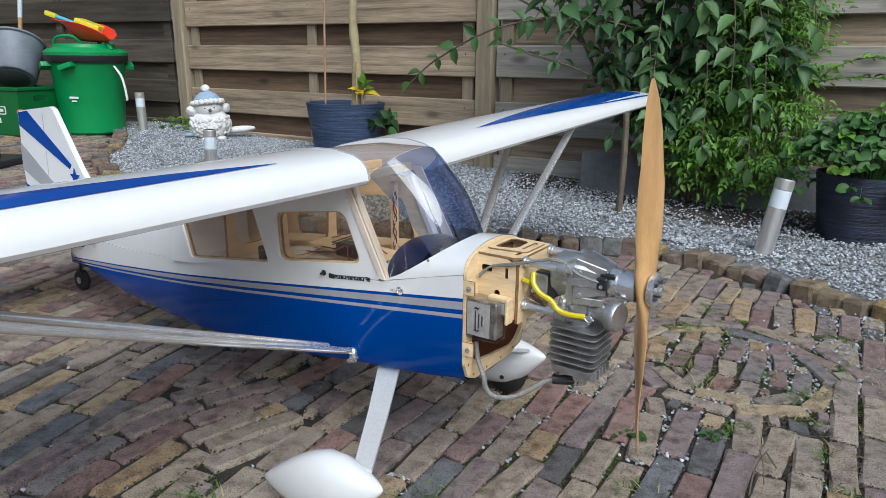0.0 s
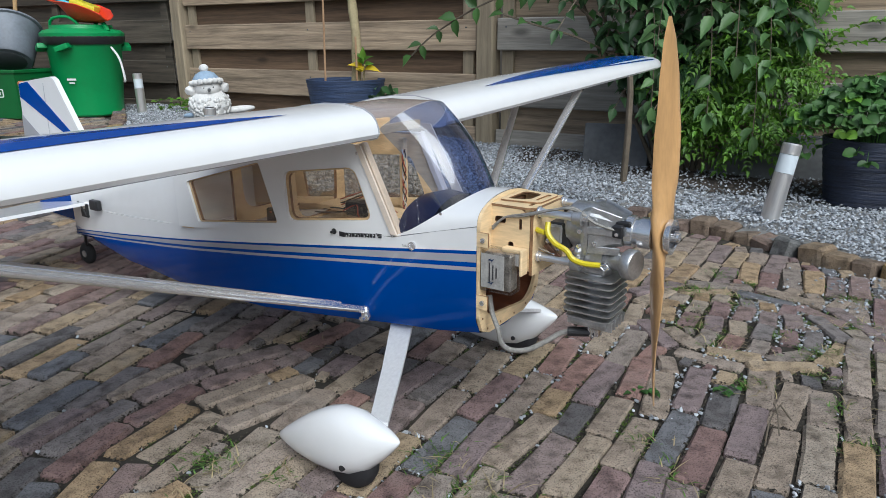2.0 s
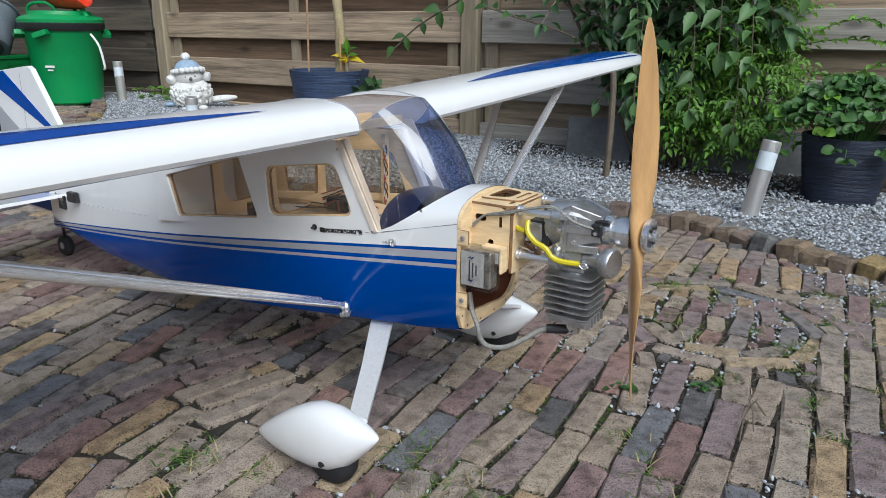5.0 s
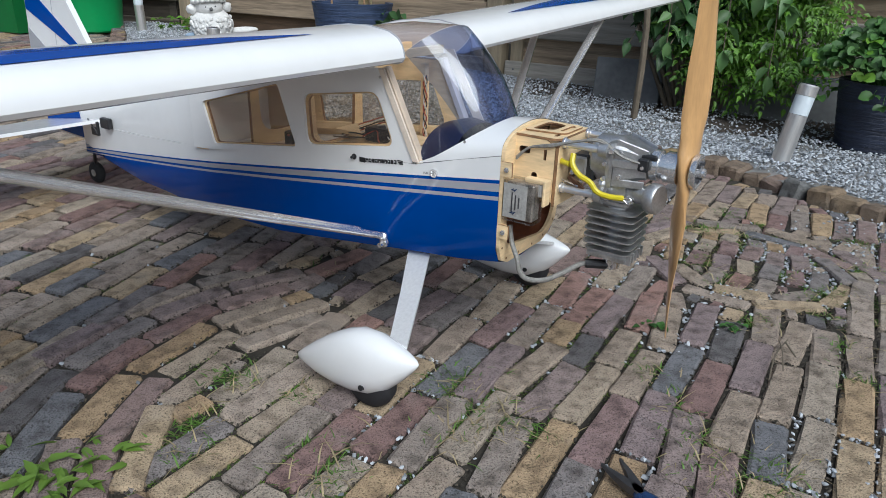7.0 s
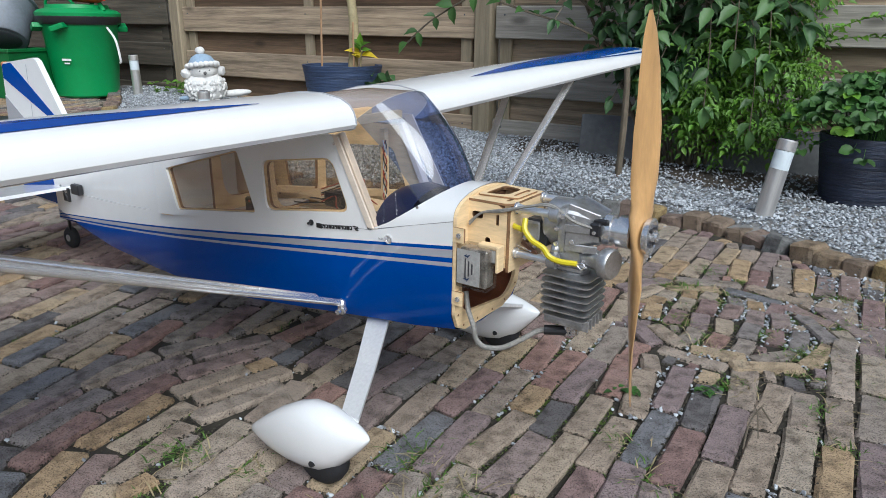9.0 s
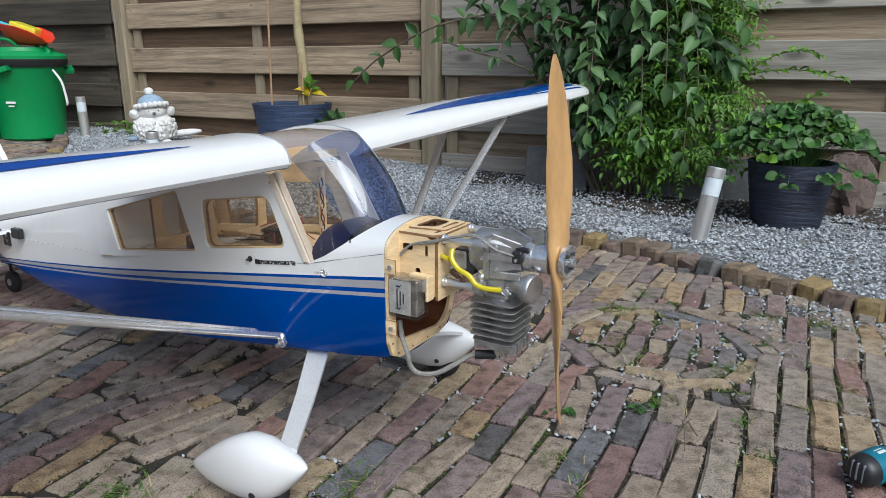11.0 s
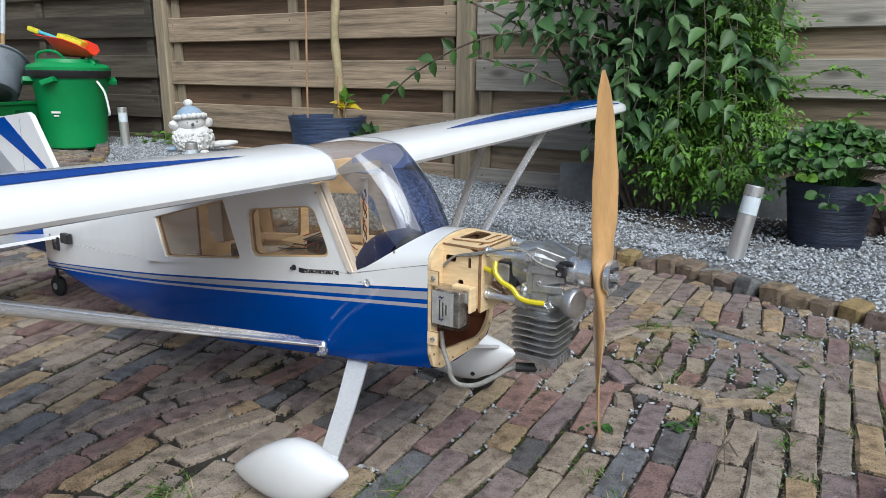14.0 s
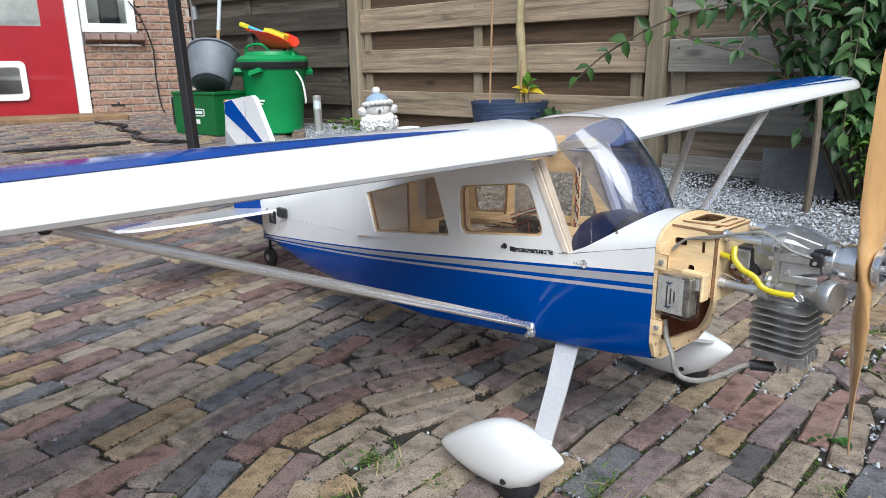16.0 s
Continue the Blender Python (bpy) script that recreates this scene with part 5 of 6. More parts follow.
# feathered climber with small leaflets, low and along one side
for k in range(720):
    c = in_ball((0.18, -0.14, 0.36), (0.30, 0.14, 0.25)) if k < 360 else in_ball((0.28, -0.05, 0.74), (0.17, 0.12, 0.34))
    if c.z < 0.10:
        continue
    d = Vector((rng.uniform(-0.8, 1.0), rng.uniform(-0.7, 0.1), rng.uniform(-0.7, 0.2))).normalized()
    up = Vector((rng.gauss(0, 0.2), -0.55, 0.8))
    out = d.cross(up).normalized()
    for q in range(5):
        for s in (-1, 1):
            light.append((c + d * 0.021 * q, out * s + d * 0.5 + Vector((0, 0, -0.25)), up, rng.uniform(0.020, 0.034) * (1.1 - 0.08 * q)))
    light.append((c + d * 0.105, d, up, 0.036))
branch_leaves = []
for path in ([(-0.15, -0.1, 0.70), (-0.45, -0.14, 0.76), (-0.75, -0.1, 0.72), (-1.0, -0.02, 0.60), (-1.12, 0.0, 0.5)], [(-0.2, -0.1, 0.80), (-0.35, -0.12, 0.95), (-0.55, -0.1, 1.08), (-0.85, -0.05, 1.1), (-1.1, 0.0, 1.02)],
             [(-0.1, -0.05, 1.0), (-0.4, -0.12, 0.9), (-0.62, -0.12, 0.86)]):
    stems.append(tube(bend(path, 6), 0.0038, 5))
    branch_leaves += twig_leaves(path, 0.066, 0.07)
for path in ([(-0.30, -0.08, 0.50), (-0.45, -0.10, 0.57), (-0.62, -0.08, 0.62), (-0.74, -0.06, 0.66)], [(-0.26, -0.06, 0.52), (-0.42, -0.08, 0.66), (-0.60, -0.06, 0.79), (-0.80, -0.04, 0.88)], [(-0.2, -0.05, 0.8), (-0.36, -0.1, 0.95), (-0.5, -0.1, 1.1)]):
    stems.append(tube(bend(path, 6), 0.0045, 5))
    clothe([Vector(p) for p in path], 0.060, 0.055, branch_leaves)
part("stem", joined(*stems), BARK, shrub, smooth=True)
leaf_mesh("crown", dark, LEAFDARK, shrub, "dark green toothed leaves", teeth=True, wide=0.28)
tagged(leaf_mesh("hanging_shoot", pale, LEAFPALE, shrub, "large pale green leaves on hanging shoots", teeth=True, wide=0.28), kind="stuff")
leaf_mesh("hanging_foliage", branch_leaves, LEAFBERRY, shrub, "green leaves along overhanging twigs", teeth=True)
leaf_mesh("young_foliage", light, LEAFLIGHT, shrub, "fresh light green feathered leaves", wide=0.24)

vine = thing("climbing_vine", pose(1.55, 2.78, 0.0), "light green climbing vine shoots on the fence boards", "vine")
vl, vs = [], []
for path in ([(-0.5, 0.1, 0.46), (-0.36, 0.07, 0.53), (-0.2, 0.02, 0.55), (-0.06, -0.05, 0.52)], [(-0.42, 0.08, 0.48), (-0.32, 0.05, 0.58), (-0.22, 0.0, 0.62), (-0.14, -0.02, 0.60)], [(-0.5, 0.1, 0.46), (-0.38, 0.07, 0.44), (-0.25, 0.02, 0.42), (-0.12, -0.02, 0.46)]):
    vs.append(tube(bend(path, 5), 0.002, 5))
    clothe([Vector(p) for p in path], 0.034, 0.010, vl, 0.0, 18)
part("shoot", joined(*vs), LEAFLIGHT, vine)
tagged(leaf_mesh("foliage", vl, LEAFLIGHT, vine), kind="stuff")

stake = thing("wooden_stake", pose(0.480, 2.715, ground_z(0.48, 2.715)), "rough brown wooden stake stuck in the gravel", "stake")
part("stake", tube([(0, 0, -0.03), (0.006, 0, 0.2), (0.004, 0, 0.36), (-0.004, 0, 0.45)], [0.013, 0.013, 0.012, 0.011], 9), BARK, stake, smooth=True)

SLATE = surf("grey_slab", (0.145, 0.148, 0.15), 0.9, vary=0.3, scale=8, bump=0.4)
ROCK = surf("brown_rock", (0.13, 0.095, 0.08), 0.95, vary=0.35, scale=14, bump=0.9, depth=0.01)
for at, size, turn in (((0.50, 3.13), (0.29, 0.05, 0.20), -20), ((1.00, 2.98), (0.36, 0.06, 0.15), -24), ((1.25, 2.93), (0.26, 0.05, 0.20), -24)):
    slab = thing("stone_slab", pose(at[0], at[1], ground_z(*at), -12, 0, turn), "weathered dark grey stone slab leaning against the fence", "slab", "slabs along the fence")
    bm = box(size, (0, 0, size[2] / 2 - 0.01), 0.008, segments=2)
    for v in bm.verts:
        v.co += Vector((noise.noise(v.co * 9), noise.noise(v.co * 9 + Vector((5, 0, 0))), noise.noise(v.co * 9 + Vector((9, 0, 0))))) * 0.012
    part("slab", bm, SLATE, slab)
rock = thing("rock", pose(1.56, 2.72, 0.0), "rough brown lump of rock beside the plant pot", "rock")
part("lump", lump((0, 0, 0.09), 0.12, (0.8, 0.6, 1.15), 0.5, 3, 5), ROCK, rock)
tub2 = thing("storage_box", pose(1.86, 2.66, 0.0, 0, 0, -25), "dark blue plastic box by the fence", "box")
part("body", box((0.22, 0.16, 0.07), (0, 0, 0.04), 0.012, segments=2), BLUEBOX, tub2)
part("lid", box((0.23, 0.17, 0.015), (0, 0, 0.082), 0.005), BLUEBOX, tub2)

POTBLUE = surf("dark_ribbed_pot", (0.017, 0.023, 0.045), 0.55, vary=0.6, scale=6, bump=0.9, depth=0.006, stretch=(1, 1, 16))
POTNAVY = surf("slate_blue_pot", (0.034, 0.055, 0.115), 0.6, vary=0.5, scale=6, bump=0.9, depth=0.006, stretch=(1, 1, 16))
SOIL = surf("potting_soil", (0.05, 0.035, 0.025), 1.0, vary=0.4, scale=60, bump=0.9, depth=0.006)


def ribbed_pot(at, r, h, material, label):
    pot = thing("plant_pot", pose(*at), label, "plant pot", "plant pots")
    prof = [(0.0, 0.0), (r * 0.78, 0.0), (r * 0.80, 0.01)] + [(r * (0.80 + 0.2 * k / 16) + 0.0022 * (k % 2), 0.01 + (h - 0.03) * k / 16) for k in range(1, 17)] + [(r * 1.02, h - 0.012), (r * 1.02, h), (r * 0.94, h), (r * 0.92, h - 0.04), (0.0, h - 0.04)]
    part("pot", lathe(prof, 40), material, pot, smooth=50)
    part("soil", lathe([(0, h - 0.045), (r * 0.91, h - 0.042), (r * 0.5, h - 0.03), (0.0, h - 0.026)], 24), SOIL, pot, smooth=True)
    return pot


pot2 = ribbed_pot((1.26, 2.53, ground_z(1.26, 2.53) + 0.005), 0.142, 0.235, POTBLUE, "black ribbed plant pot standing on the gravel")
berry = thing("strawberry_plant", pose(1.26, 2.53, 0.21), "bushy strawberry plant with round toothed leaves in the pot", "plant")
bl, bs, byl = [], [], []
for k in range(260):
    a, e = rng.uniform(0, math.tau), rng.uniform(0.1, 1.0)
    tip = Vector((0.27 * e * math.cos(a), 0.19 * e * math.sin(a), 0.05 + 0.15 * (1 - e * e) * rng.uniform(0.7, 1.2) - (0.08 if e > 0.85 and rng.random() < 0.5 else 0)))
    bs.append(tube([(0.05 * math.cos(a), 0.05 * math.sin(a), 0), tip * 0.6 + Vector((0, 0, 0.03)), tip], 0.0010, 4, False))
    for q in (-1, 0, 1):
        w = Vector((math.cos(a + q * 1.1), math.sin(a + q * 1.1), 0.05 - 0.3 * e))
        (byl if k % 14 == 0 else bl).append((tip, w, (rng.gauss(0, 0.5), rng.gauss(-0.65, 0.4), 0.7), rng.uniform(0.024, 0.042)))
part("stalk", joined(*bs), LEAFBERRY, berry)
leaf_mesh("foliage", bl, LEAFBERRY, berry, wide=0.46, teeth=True, blunt=True)
leaf_mesh("pale_foliage", byl, LEAFLIGHT, berry, wide=0.46, teeth=True, blunt=True)

PX, PY = -0.87, 3.78
pot1 = ribbed_pot((PX, PY, ground_z(PX, PY) - 0.01), 0.208, 0.31, POTNAVY, "slate blue ribbed plant pot with a young tree")
tree = thing("young_tree", pose(PX + 0.055, PY, 0.30), "slim pale young tree with few leaves growing in the pot", "tree")
part("trunk", tube(bend([(0, 0, 0), (0.012, 0, 0.25), (-0.004, 0, 0.5), (0.014, 0, 0.8), (0.02, 0, 1.4)], 6), [0.027 - 0.0004 * k + 0.003 * (k % 5 == 0) for k in range(25)], 10), PALEBARK, tree, smooth=True)
part("side_shoot", tube(bend([(0.05, -0.02, 0), (0.052, -0.03, 0.08), (0.06, -0.03, 0.14)], 4), 0.005, 6), PALEBARK, tree)
leaf_mesh("leaf", [((0.055, -0.03, 0.13 + 0.008 * k), (math.cos(k * 2.2), -0.3, 0.35 + 0.1 * k), (0, -0.6, 0.8), 0.062) for k in range(6)], LEAFLIGHT, tree)
leaf_mesh("yellow_leaf", [((0.055, -0.03, 0.11), (1.0, -0.3, 0.05), (0, -0.5, 0.8), 0.10), ((0.05, -0.03, 0.12), (-1.0, -0.2, 0.35), (0, -0.5, 0.8), 0.085), ((0.05, -0.04, 0.12), (0.1, -0.5, 0.0), (0, -0.9, 0.3), 0.06), ((0.05, -0.03, 0.11), (-0.3, -0.4, 0.1), (0, -0.9, 0.3), 0.05)],
          LEAFYELLOW, tree, "yellow leaves")
leaf_mesh("crown", [(Vector((0.15, -0.05, -0.01)) + Vector((rng.uniform(-0.06, 0.12), rng.uniform(-0.1, 0.05), rng.uniform(-0.06, 0.05))), *rand_dir(0.5, (0, -0.7, 0.6), 0.4), rng.uniform(0.06, 0.09)) for k in range(22)] +
          [(in_ball((0.02, 0, 1.2), (0.3, 0.2, 0.2)), *rand_dir(0.3), 0.08) for k in range(60)], LEAFDARK, tree)
for dx, top in ((-0.10, 0.95), (0.075, 0.30)):
    cane = thing("bamboo_cane", pose(PX + dx, PY - 0.05, 0.28), "thin bamboo cane stuck in the pot", "cane", "canes")
    part("cane", tube([(0, 0, -0.02), (0.02 if dx < 0 else 0, 0, top)], 0.0055, 8), CANE, cane, smooth=True)

# ---- solar path lights ----
FROST = surf("frosted_plastic", (0.62, 0.68, 0.72), 0.4, vary=0.08, scale=10, bump=0.05)
BRUSHED = surf("brushed_steel", (0.66, 0.64, 0.62), 0.35, 0.75, vary=0.12, scale=10, bump=0.15, stretch=(12, 12, 1), depth=0.0008)
SOLAR = surf("solar_cell", (0.02, 0.022, 0.03), 0.25, vary=0.2, scale=60, bump=0)


def path_light(m, label):
    ob = thing("solar_path_light", m, label, "path light", "solar path lights")
    part("tube", lathe([(0.028, -0.04), (0.028, 0.17)], 24), BRUSHED, ob, smooth=True)
    part("diffuser", lathe([(0.0275, 0.171), (0.0275, 0.228)], 24), FROST, ob, "frosted plastic diffuser", smooth=True)
    cap = part("cap", lathe([(0.0285, 0.229), (0.0285, 0.258), (0.025, 0.262), (0.0, 0.262)], 24), BRUSHED, ob, smooth=40)
    part("solar_cell", box((0.03, 0.03, 0.002), (0, 0, 0.2635)), SOLAR, cap)
    return ob


bollard = path_light(pose(0.862, 2.235, 0.0, -4, 10.5, 0), "leaning brushed steel solar path light with frosted ring in the gravel")
copy_thing(bollard, pose(-1.38, 3.18, ground_z(-1.38, 3.18) - 0.062, 0, 1, 0))["label"] = "brushed steel solar path light standing in the gravel by the figure"
copy_thing(bollard, pose(-2.34, 4.26, ground_z(-2.34, 4.26), 0, -1, 0))["label"] = "brushed steel solar path light beside the green bin"

# ---- garden figure ----
FIGWHITE = surf("white_plaster", (0.66, 0.65, 0.63), 0.85, vary=0.12, scale=14, bump=0.6, depth=0.004)
FIGBLUE = surf("pale_blue_plaster", (0.27, 0.36, 0.47), 0.85, vary=0.15, scale=20, bump=0.4)
TUBDARK_FIG = surf("dark_grey_plaster", (0.10, 0.10, 0.10), 0.8, vary=0.2, scale=20, bump=0.2)
sx, sy = -1.83, 4.10
white = [lump((0, 0, 0.115), 0.135, (1.0, 0.85, 0.92), 0.05, 3), lump((0.0, -0.02, 0.235), 0.092, (1, 0.9, 0.85), 0.03, 3), lump((-0.11, -0.015, 0.225), 0.036, (1, 1, 1), 0.25, 3, 3), lump((0.11, -0.015, 0.225), 0.036, (1, 1, 1), 0.25, 3, 4),
         lump((0, -0.01, 0.372), 0.03, (1, 1, 1), 0.25, 3, 6), lump((0.19, 0.02, 0.05), 0.09, (1.25, 0.4, 0.3), 0.1, 3, 8), lump((-0.06, -0.10, 0.012), 0.04, (0.8, 1.1, 0.5), 0.1, 2, 9), lump((0.05, -0.10, 0.012), 0.04, (0.8, 1.1, 0.5), 0.1, 2, 10)]
for k in range(18):
    a = math.tau * k / 18
    white.append(lump((0.094 * math.cos(a), -0.02 + 0.084 * math.sin(a), 0.272 - 0.012 * math.sin(a)), 0.023, (1, 1, 0.95), 0.25, 2, k))
for k in range(80):
    a, z = radians(rng.uniform(180, 360)), rng.uniform(0.04, 0.17)
    r_ = 0.132 * math.sqrt(max(0.05, 1 - ((z - 0.115) / 0.127) ** 2))
    white.append(lump((r_ * math.cos(a), 0.85 * r_ * math.sin(a), z), 0.015, (1, 0.7, 1.2), 0.2, 1, k))
bm = joined(*white)
n_white = len(bm.faces)
bm = joined(bm, moved(lathe([(0.090, 0), (0.086, 0.03), (0.064, 0.062), (0.032, 0.080), (0.0, 0.084)], 22), pose(0, -0.015, 0.270)), lump((-0.14, 0.0, 0.05), 0.035, (1.2, 0.6, 0.5), 0.1, 2, 2))
n_blue = len(bm.faces)
bm = joined(bm, lump((-0.030, -0.094, 0.238), 0.0065, level=2), lump((0.030, -0.094, 0.238), 0.0065, level=2), lump((0, -0.108, 0.222), 0.014, (0.8, 1.3, 0.9), level=2))
bm.faces.ensure_lookup_table()
for f in bm.faces[n_white:]:
    f.material_index = 1
for f in bm.faces[n_blue:]:
    f.material_index = 2
me = bpy.data.meshes.new("garden_figure")
bm.to_mesh(me)
bm.free()
me.materials.append(FIGWHITE), me.materials.append(FIGBLUE), me.materials.append(TUBDARK_FIG)
me.shade_smooth()
figure = tagged(new("garden_figure", me), "white plaster bird figure with pale blue knitted hat on gravel", "garden figure")
figure.matrix_world = pose(sx + 0.03, sy, ground_z(sx, sy) + 0.012, 0, -4, 32) @ Matrix.Diagonal((0.88, 0.88, 0.82, 1))

# ---- bin, crate, tubs ----
GREENBIN = surf("green_bin_plastic", (0.015, 0.27, 0.075), 0.42, vary=0.08, scale=8, bump=0.08)
GREENCRATE = surf("green_crate_plastic", (0.008, 0.12, 0.028), 0.45, vary=0.12, scale=10, bump=0.1)
TUBGREY = surf("grey_tub_plastic", (0.17, 0.19, 0.22), 0.5, vary=0.2, scale=8, bump=0.15)
TUBDARK = surf("dark_grey_plastic", (0.07, 0.08, 0.085), 0.5, vary=0.2, scale=8, bump=0.15)
REDTOY = surf("red_toy_plastic", (0.62, 0.035, 0.012), 0.35, vary=0.06, scale=10, bump=0.04)
CYANTOY = surf("cyan_toy_plastic", (0.10, 0.45, 0.58), 0.35, vary=0.06, scale=10, bump=0.04)
YELTOY = surf("yellow_toy_plastic", (0.68, 0.60, 0.03), 0.35, vary=0.06, scale=10, bump=0.04)
bx, by = -2.66, 4.24
bz = ground_z(bx, by)
binn = thing("rubbish_bin", pose(bx, by, bz) @ Matrix.Diagonal((1.16, 1.16, 1.04, 1)), "bright green round plastic bin with lid and black bag edge", "bin")
part("body", lathe([(0.0, 0), (0.145, 0), (0.155, 0.01), (0.188, 0.43), (0.196, 0.44), (0.196, 0.455), (0.186, 0.455)], 36, False), GREENBIN, binn, smooth=40)
part("bag_edge", lathe([(0.196, 0.415), (0.206, 0.43), (0.209, 0.458), (0.200, 0.468)], 30, False), BLACK, binn, "black rubbish bag edge", smooth=True)
lid = part("lid", lathe([(0.206, 0.458), (0.208, 0.478), (0.19, 0.495), (0.155, 0.505), (0.15, 0.525), (0.0, 0.532)], 36), GREENBIN, binn, smooth=40)
part("lid_handle", tube(bend([(-0.16, -0.03, 0.50), (-0.13, -0.05, 0.56), (-0.03, -0.06, 0.57), (0.01, -0.03, 0.52)], 5), 0.008, 8), GREENBIN, lid, smooth=True)
part("lid_handle", tube(bend([(0.07, 0.02, 0.52), (0.10, 0.0, 0.57), (0.15, -0.03, 0.53), (0.18, -0.05, 0.49)], 5), 0.012, 8), GREENBIN, lid, smooth=True)
for a in (225, 275, 40):
    g_ = part("grip", box((0.075, 0.05, 0.03), (0.205, 0, 0.40), 0.008, segments=2), GREENBIN, binn)
    g_.matrix_local = pose(0, 0, 0, 0, 0, a) @ pose(0.205, 0, 0.40, 0, -20, 90) @ pose(-0.205, 0, -0.40)
part("handle", tube(bend([(0.185, -0.05, 0.40), (0.23, -0.06, 0.33), (0.245, -0.06, 0.22), (0.235, -0.05, 0.20)], 5), 0.006, 6), WHITEPAINT, binn, "white wire handle", smooth=True)
part("mark", joined(box((0.05, 0.002, 0.012), (0.02, -0.18, 0.22)), box((0.03, 0.002, 0.008), (0.02, -0.179, 0.20))), WHITEPAINT, binn, "pale lettering as plain bars")
scoop = thing("toy_shovel", pose(bx + 0.02, by - 0.02, bz + 0.555, 0, 0, -12) @ Matrix.Diagonal((1.1, 1.2, 1.45, 1)), "red plastic toy scoop lying on the bin lid", "toy")
sc = [[(x, y * w, z0 + (abs(y) ** 2) * h) for y in (-1, -0.8, -0.4, 0, 0.4, 0.8, 1)] for x, w, z0, h in ((-0.20, 0.03, 0.10, 0.0), (-0.10, 0.055, 0.07, 0.02), (-0.04, 0.07, 0.012, 0.075), (0.06, 0.08, 0.006, 0.07), (0.14, 0.07, 0.006, 0.05), (0.185, 0.04, 0.014, 0.02))]
sb = loft(sc, close=False)
bmesh.ops.solidify(sb, geom=sb.faces[:], thickness=0.004)
part("scoop", sb, REDTOY, scoop, smooth=50)
rake = thing("toy_rake", pose(bx - 0.05, by + 0.0, bz + 0.645, 0, 20, 8) @ Matrix.Scale(1.2, 4), "yellow and blue plastic toy rake lying in the red scoop", "toy")
part("shaft", box((0.16, 0.022, 0.018), (-0.03, 0, 0.02), 0.006), CYANTOY, rake)
part("grip", box((0.06, 0.03, 0.025), (-0.13, 0, 0.02), 0.01, segments=2), YELTOY, rake)
part("head", box((0.13, 0.10, 0.05), (0.07, 0, 0.03), 0.014, segments=2), YELTOY, rake)

crate = thing("beer_crate", pose(-3.05, 4.06, ground_z(-3.05, 4.06), 0, 0, -12), "dark green plastic bottle crate with worn white label", "crate")
CW, CDp, CH = 0.40, 0.30, 0.275
for nm, sz, at in (("long_side", (CW, 0.012, CH), (0, -CDp / 2, CH / 2)), ("long_side", (CW, 0.012, CH), (0, CDp / 2, CH / 2)), ("short_side", (0.012, CDp, CH), (-CW / 2, 0, CH / 2)), ("short_side", (0.012, CDp, CH), (CW / 2, 0, CH / 2)), ("bottom", (CW, CDp, 0.01), (0, 0, 0.02))):
    if nm == "short_side":
        pl = plate(rounded([(-CDp / 2 - 0.006, 0), (CDp / 2 + 0.006, 0), (CDp / 2 + 0.006, CH), (-CDp / 2 - 0.006, CH)], 0.01), [rounded([(-0.05, 0.20), (0.05, 0.20), (0.05, 0.235), (-0.05, 0.235)], 0.014)], "x", 0.012)
        part(nm, moved(pl, pose(at[0], 0, 0)), GREENCRATE, crate)
    else:
        part(nm, box(sz, at, 0.005), GREENCRATE, crate)
part("rim", joined(*[box(s_, a_, 0.004) for s_, a_ in (((CW + 0.03, 0.02, 0.022), (0, -CDp / 2 - 0.004, CH)), ((CW + 0.03, 0.02, 0.022), (0, CDp / 2 + 0.004, CH)), ((0.02, CDp, 0.022), (-CW / 2 - 0.004, 0, CH)), ((0.02, CDp, 0.022), (CW / 2 + 0.004, 0, CH)))]), GREENCRATE, crate)
lab = part("label", plate(rounded([(-0.045, 0.125), (0.10, 0.125), (0.10, 0.175), (-0.045, 0.175)], 0.012), [rounded([(-0.038, 0.131), (0.093, 0.131), (0.093, 0.169), (-0.038, 0.169)], 0.008)], "y", 0.002), WHITEPAINT, crate, "white framed label as plain shapes")
lab.location.y = -CDp / 2 - 0.008
part("bar", box((0.10, 0.002, 0.018), (0.028, 0, 0.150)), WHITEPAINT, lab)
part("blot", box((0.04, 0.002, 0.03), (0.03, 0, 0.09), 0.0005), WHITEPAINT, lab)
part("red_mark", box((0.022, 0.002, 0.02), (0.0, 0, 0.195), 0.0005), REDTOY, lab, "small red mark")

tub = thing("mortar_tub", pose(-3.05, 4.06, ground_z(-3.05, 4.06) + CH + 0.055, -36, 8, 34) @ Matrix.Scale(0.86, 4), "large grey plastic mortar tub leaning on the crate", "tub")
part("tub", lathe([(0.0, 0.0), (0.145, 0.0), (0.155, 0.01), (0.195, 0.27), (0.212, 0.275), (0.212, 0.288), (0.19, 0.285), (0.15, 0.02), (0.0, 0.015)], 36), TUBGREY, tub, "dented grey tub", smooth=40)
# darker grey disc on the tub's bottom
part("base", lathe([(0.0, -0.006), (0.105, -0.006), (0.112, -0.002), (0.118, 0.004)], 30), TUBDARK, tub, "dark grey disc on the underside", smooth=40)
pail = thing("bucket", pose(-2.86, 4.34, ground_z(-2.86, 4.34), 0, 0, 0), "light grey plastic bucket standing behind the crate", "bucket")
part("pail", lathe([(0.0, 0.0), (0.11, 0.0), (0.14, 0.26), (0.15, 0.265), (0.15, 0.28), (0.135, 0.275), (0.105, 0.01), (0.0, 0.008)], 28), TUBGREY, pail, smooth=40)
speaker = thing("plastic_box", pose(-3.40, 4.20, ground_z(-3.4, 4.2), 0, 0, -10), "small black ribbed plastic box behind the crate", "box")
part("body", box((0.12, 0.14, 0.20), (0, 0, 0.13), 0.01, segments=2), BLACK, speaker)
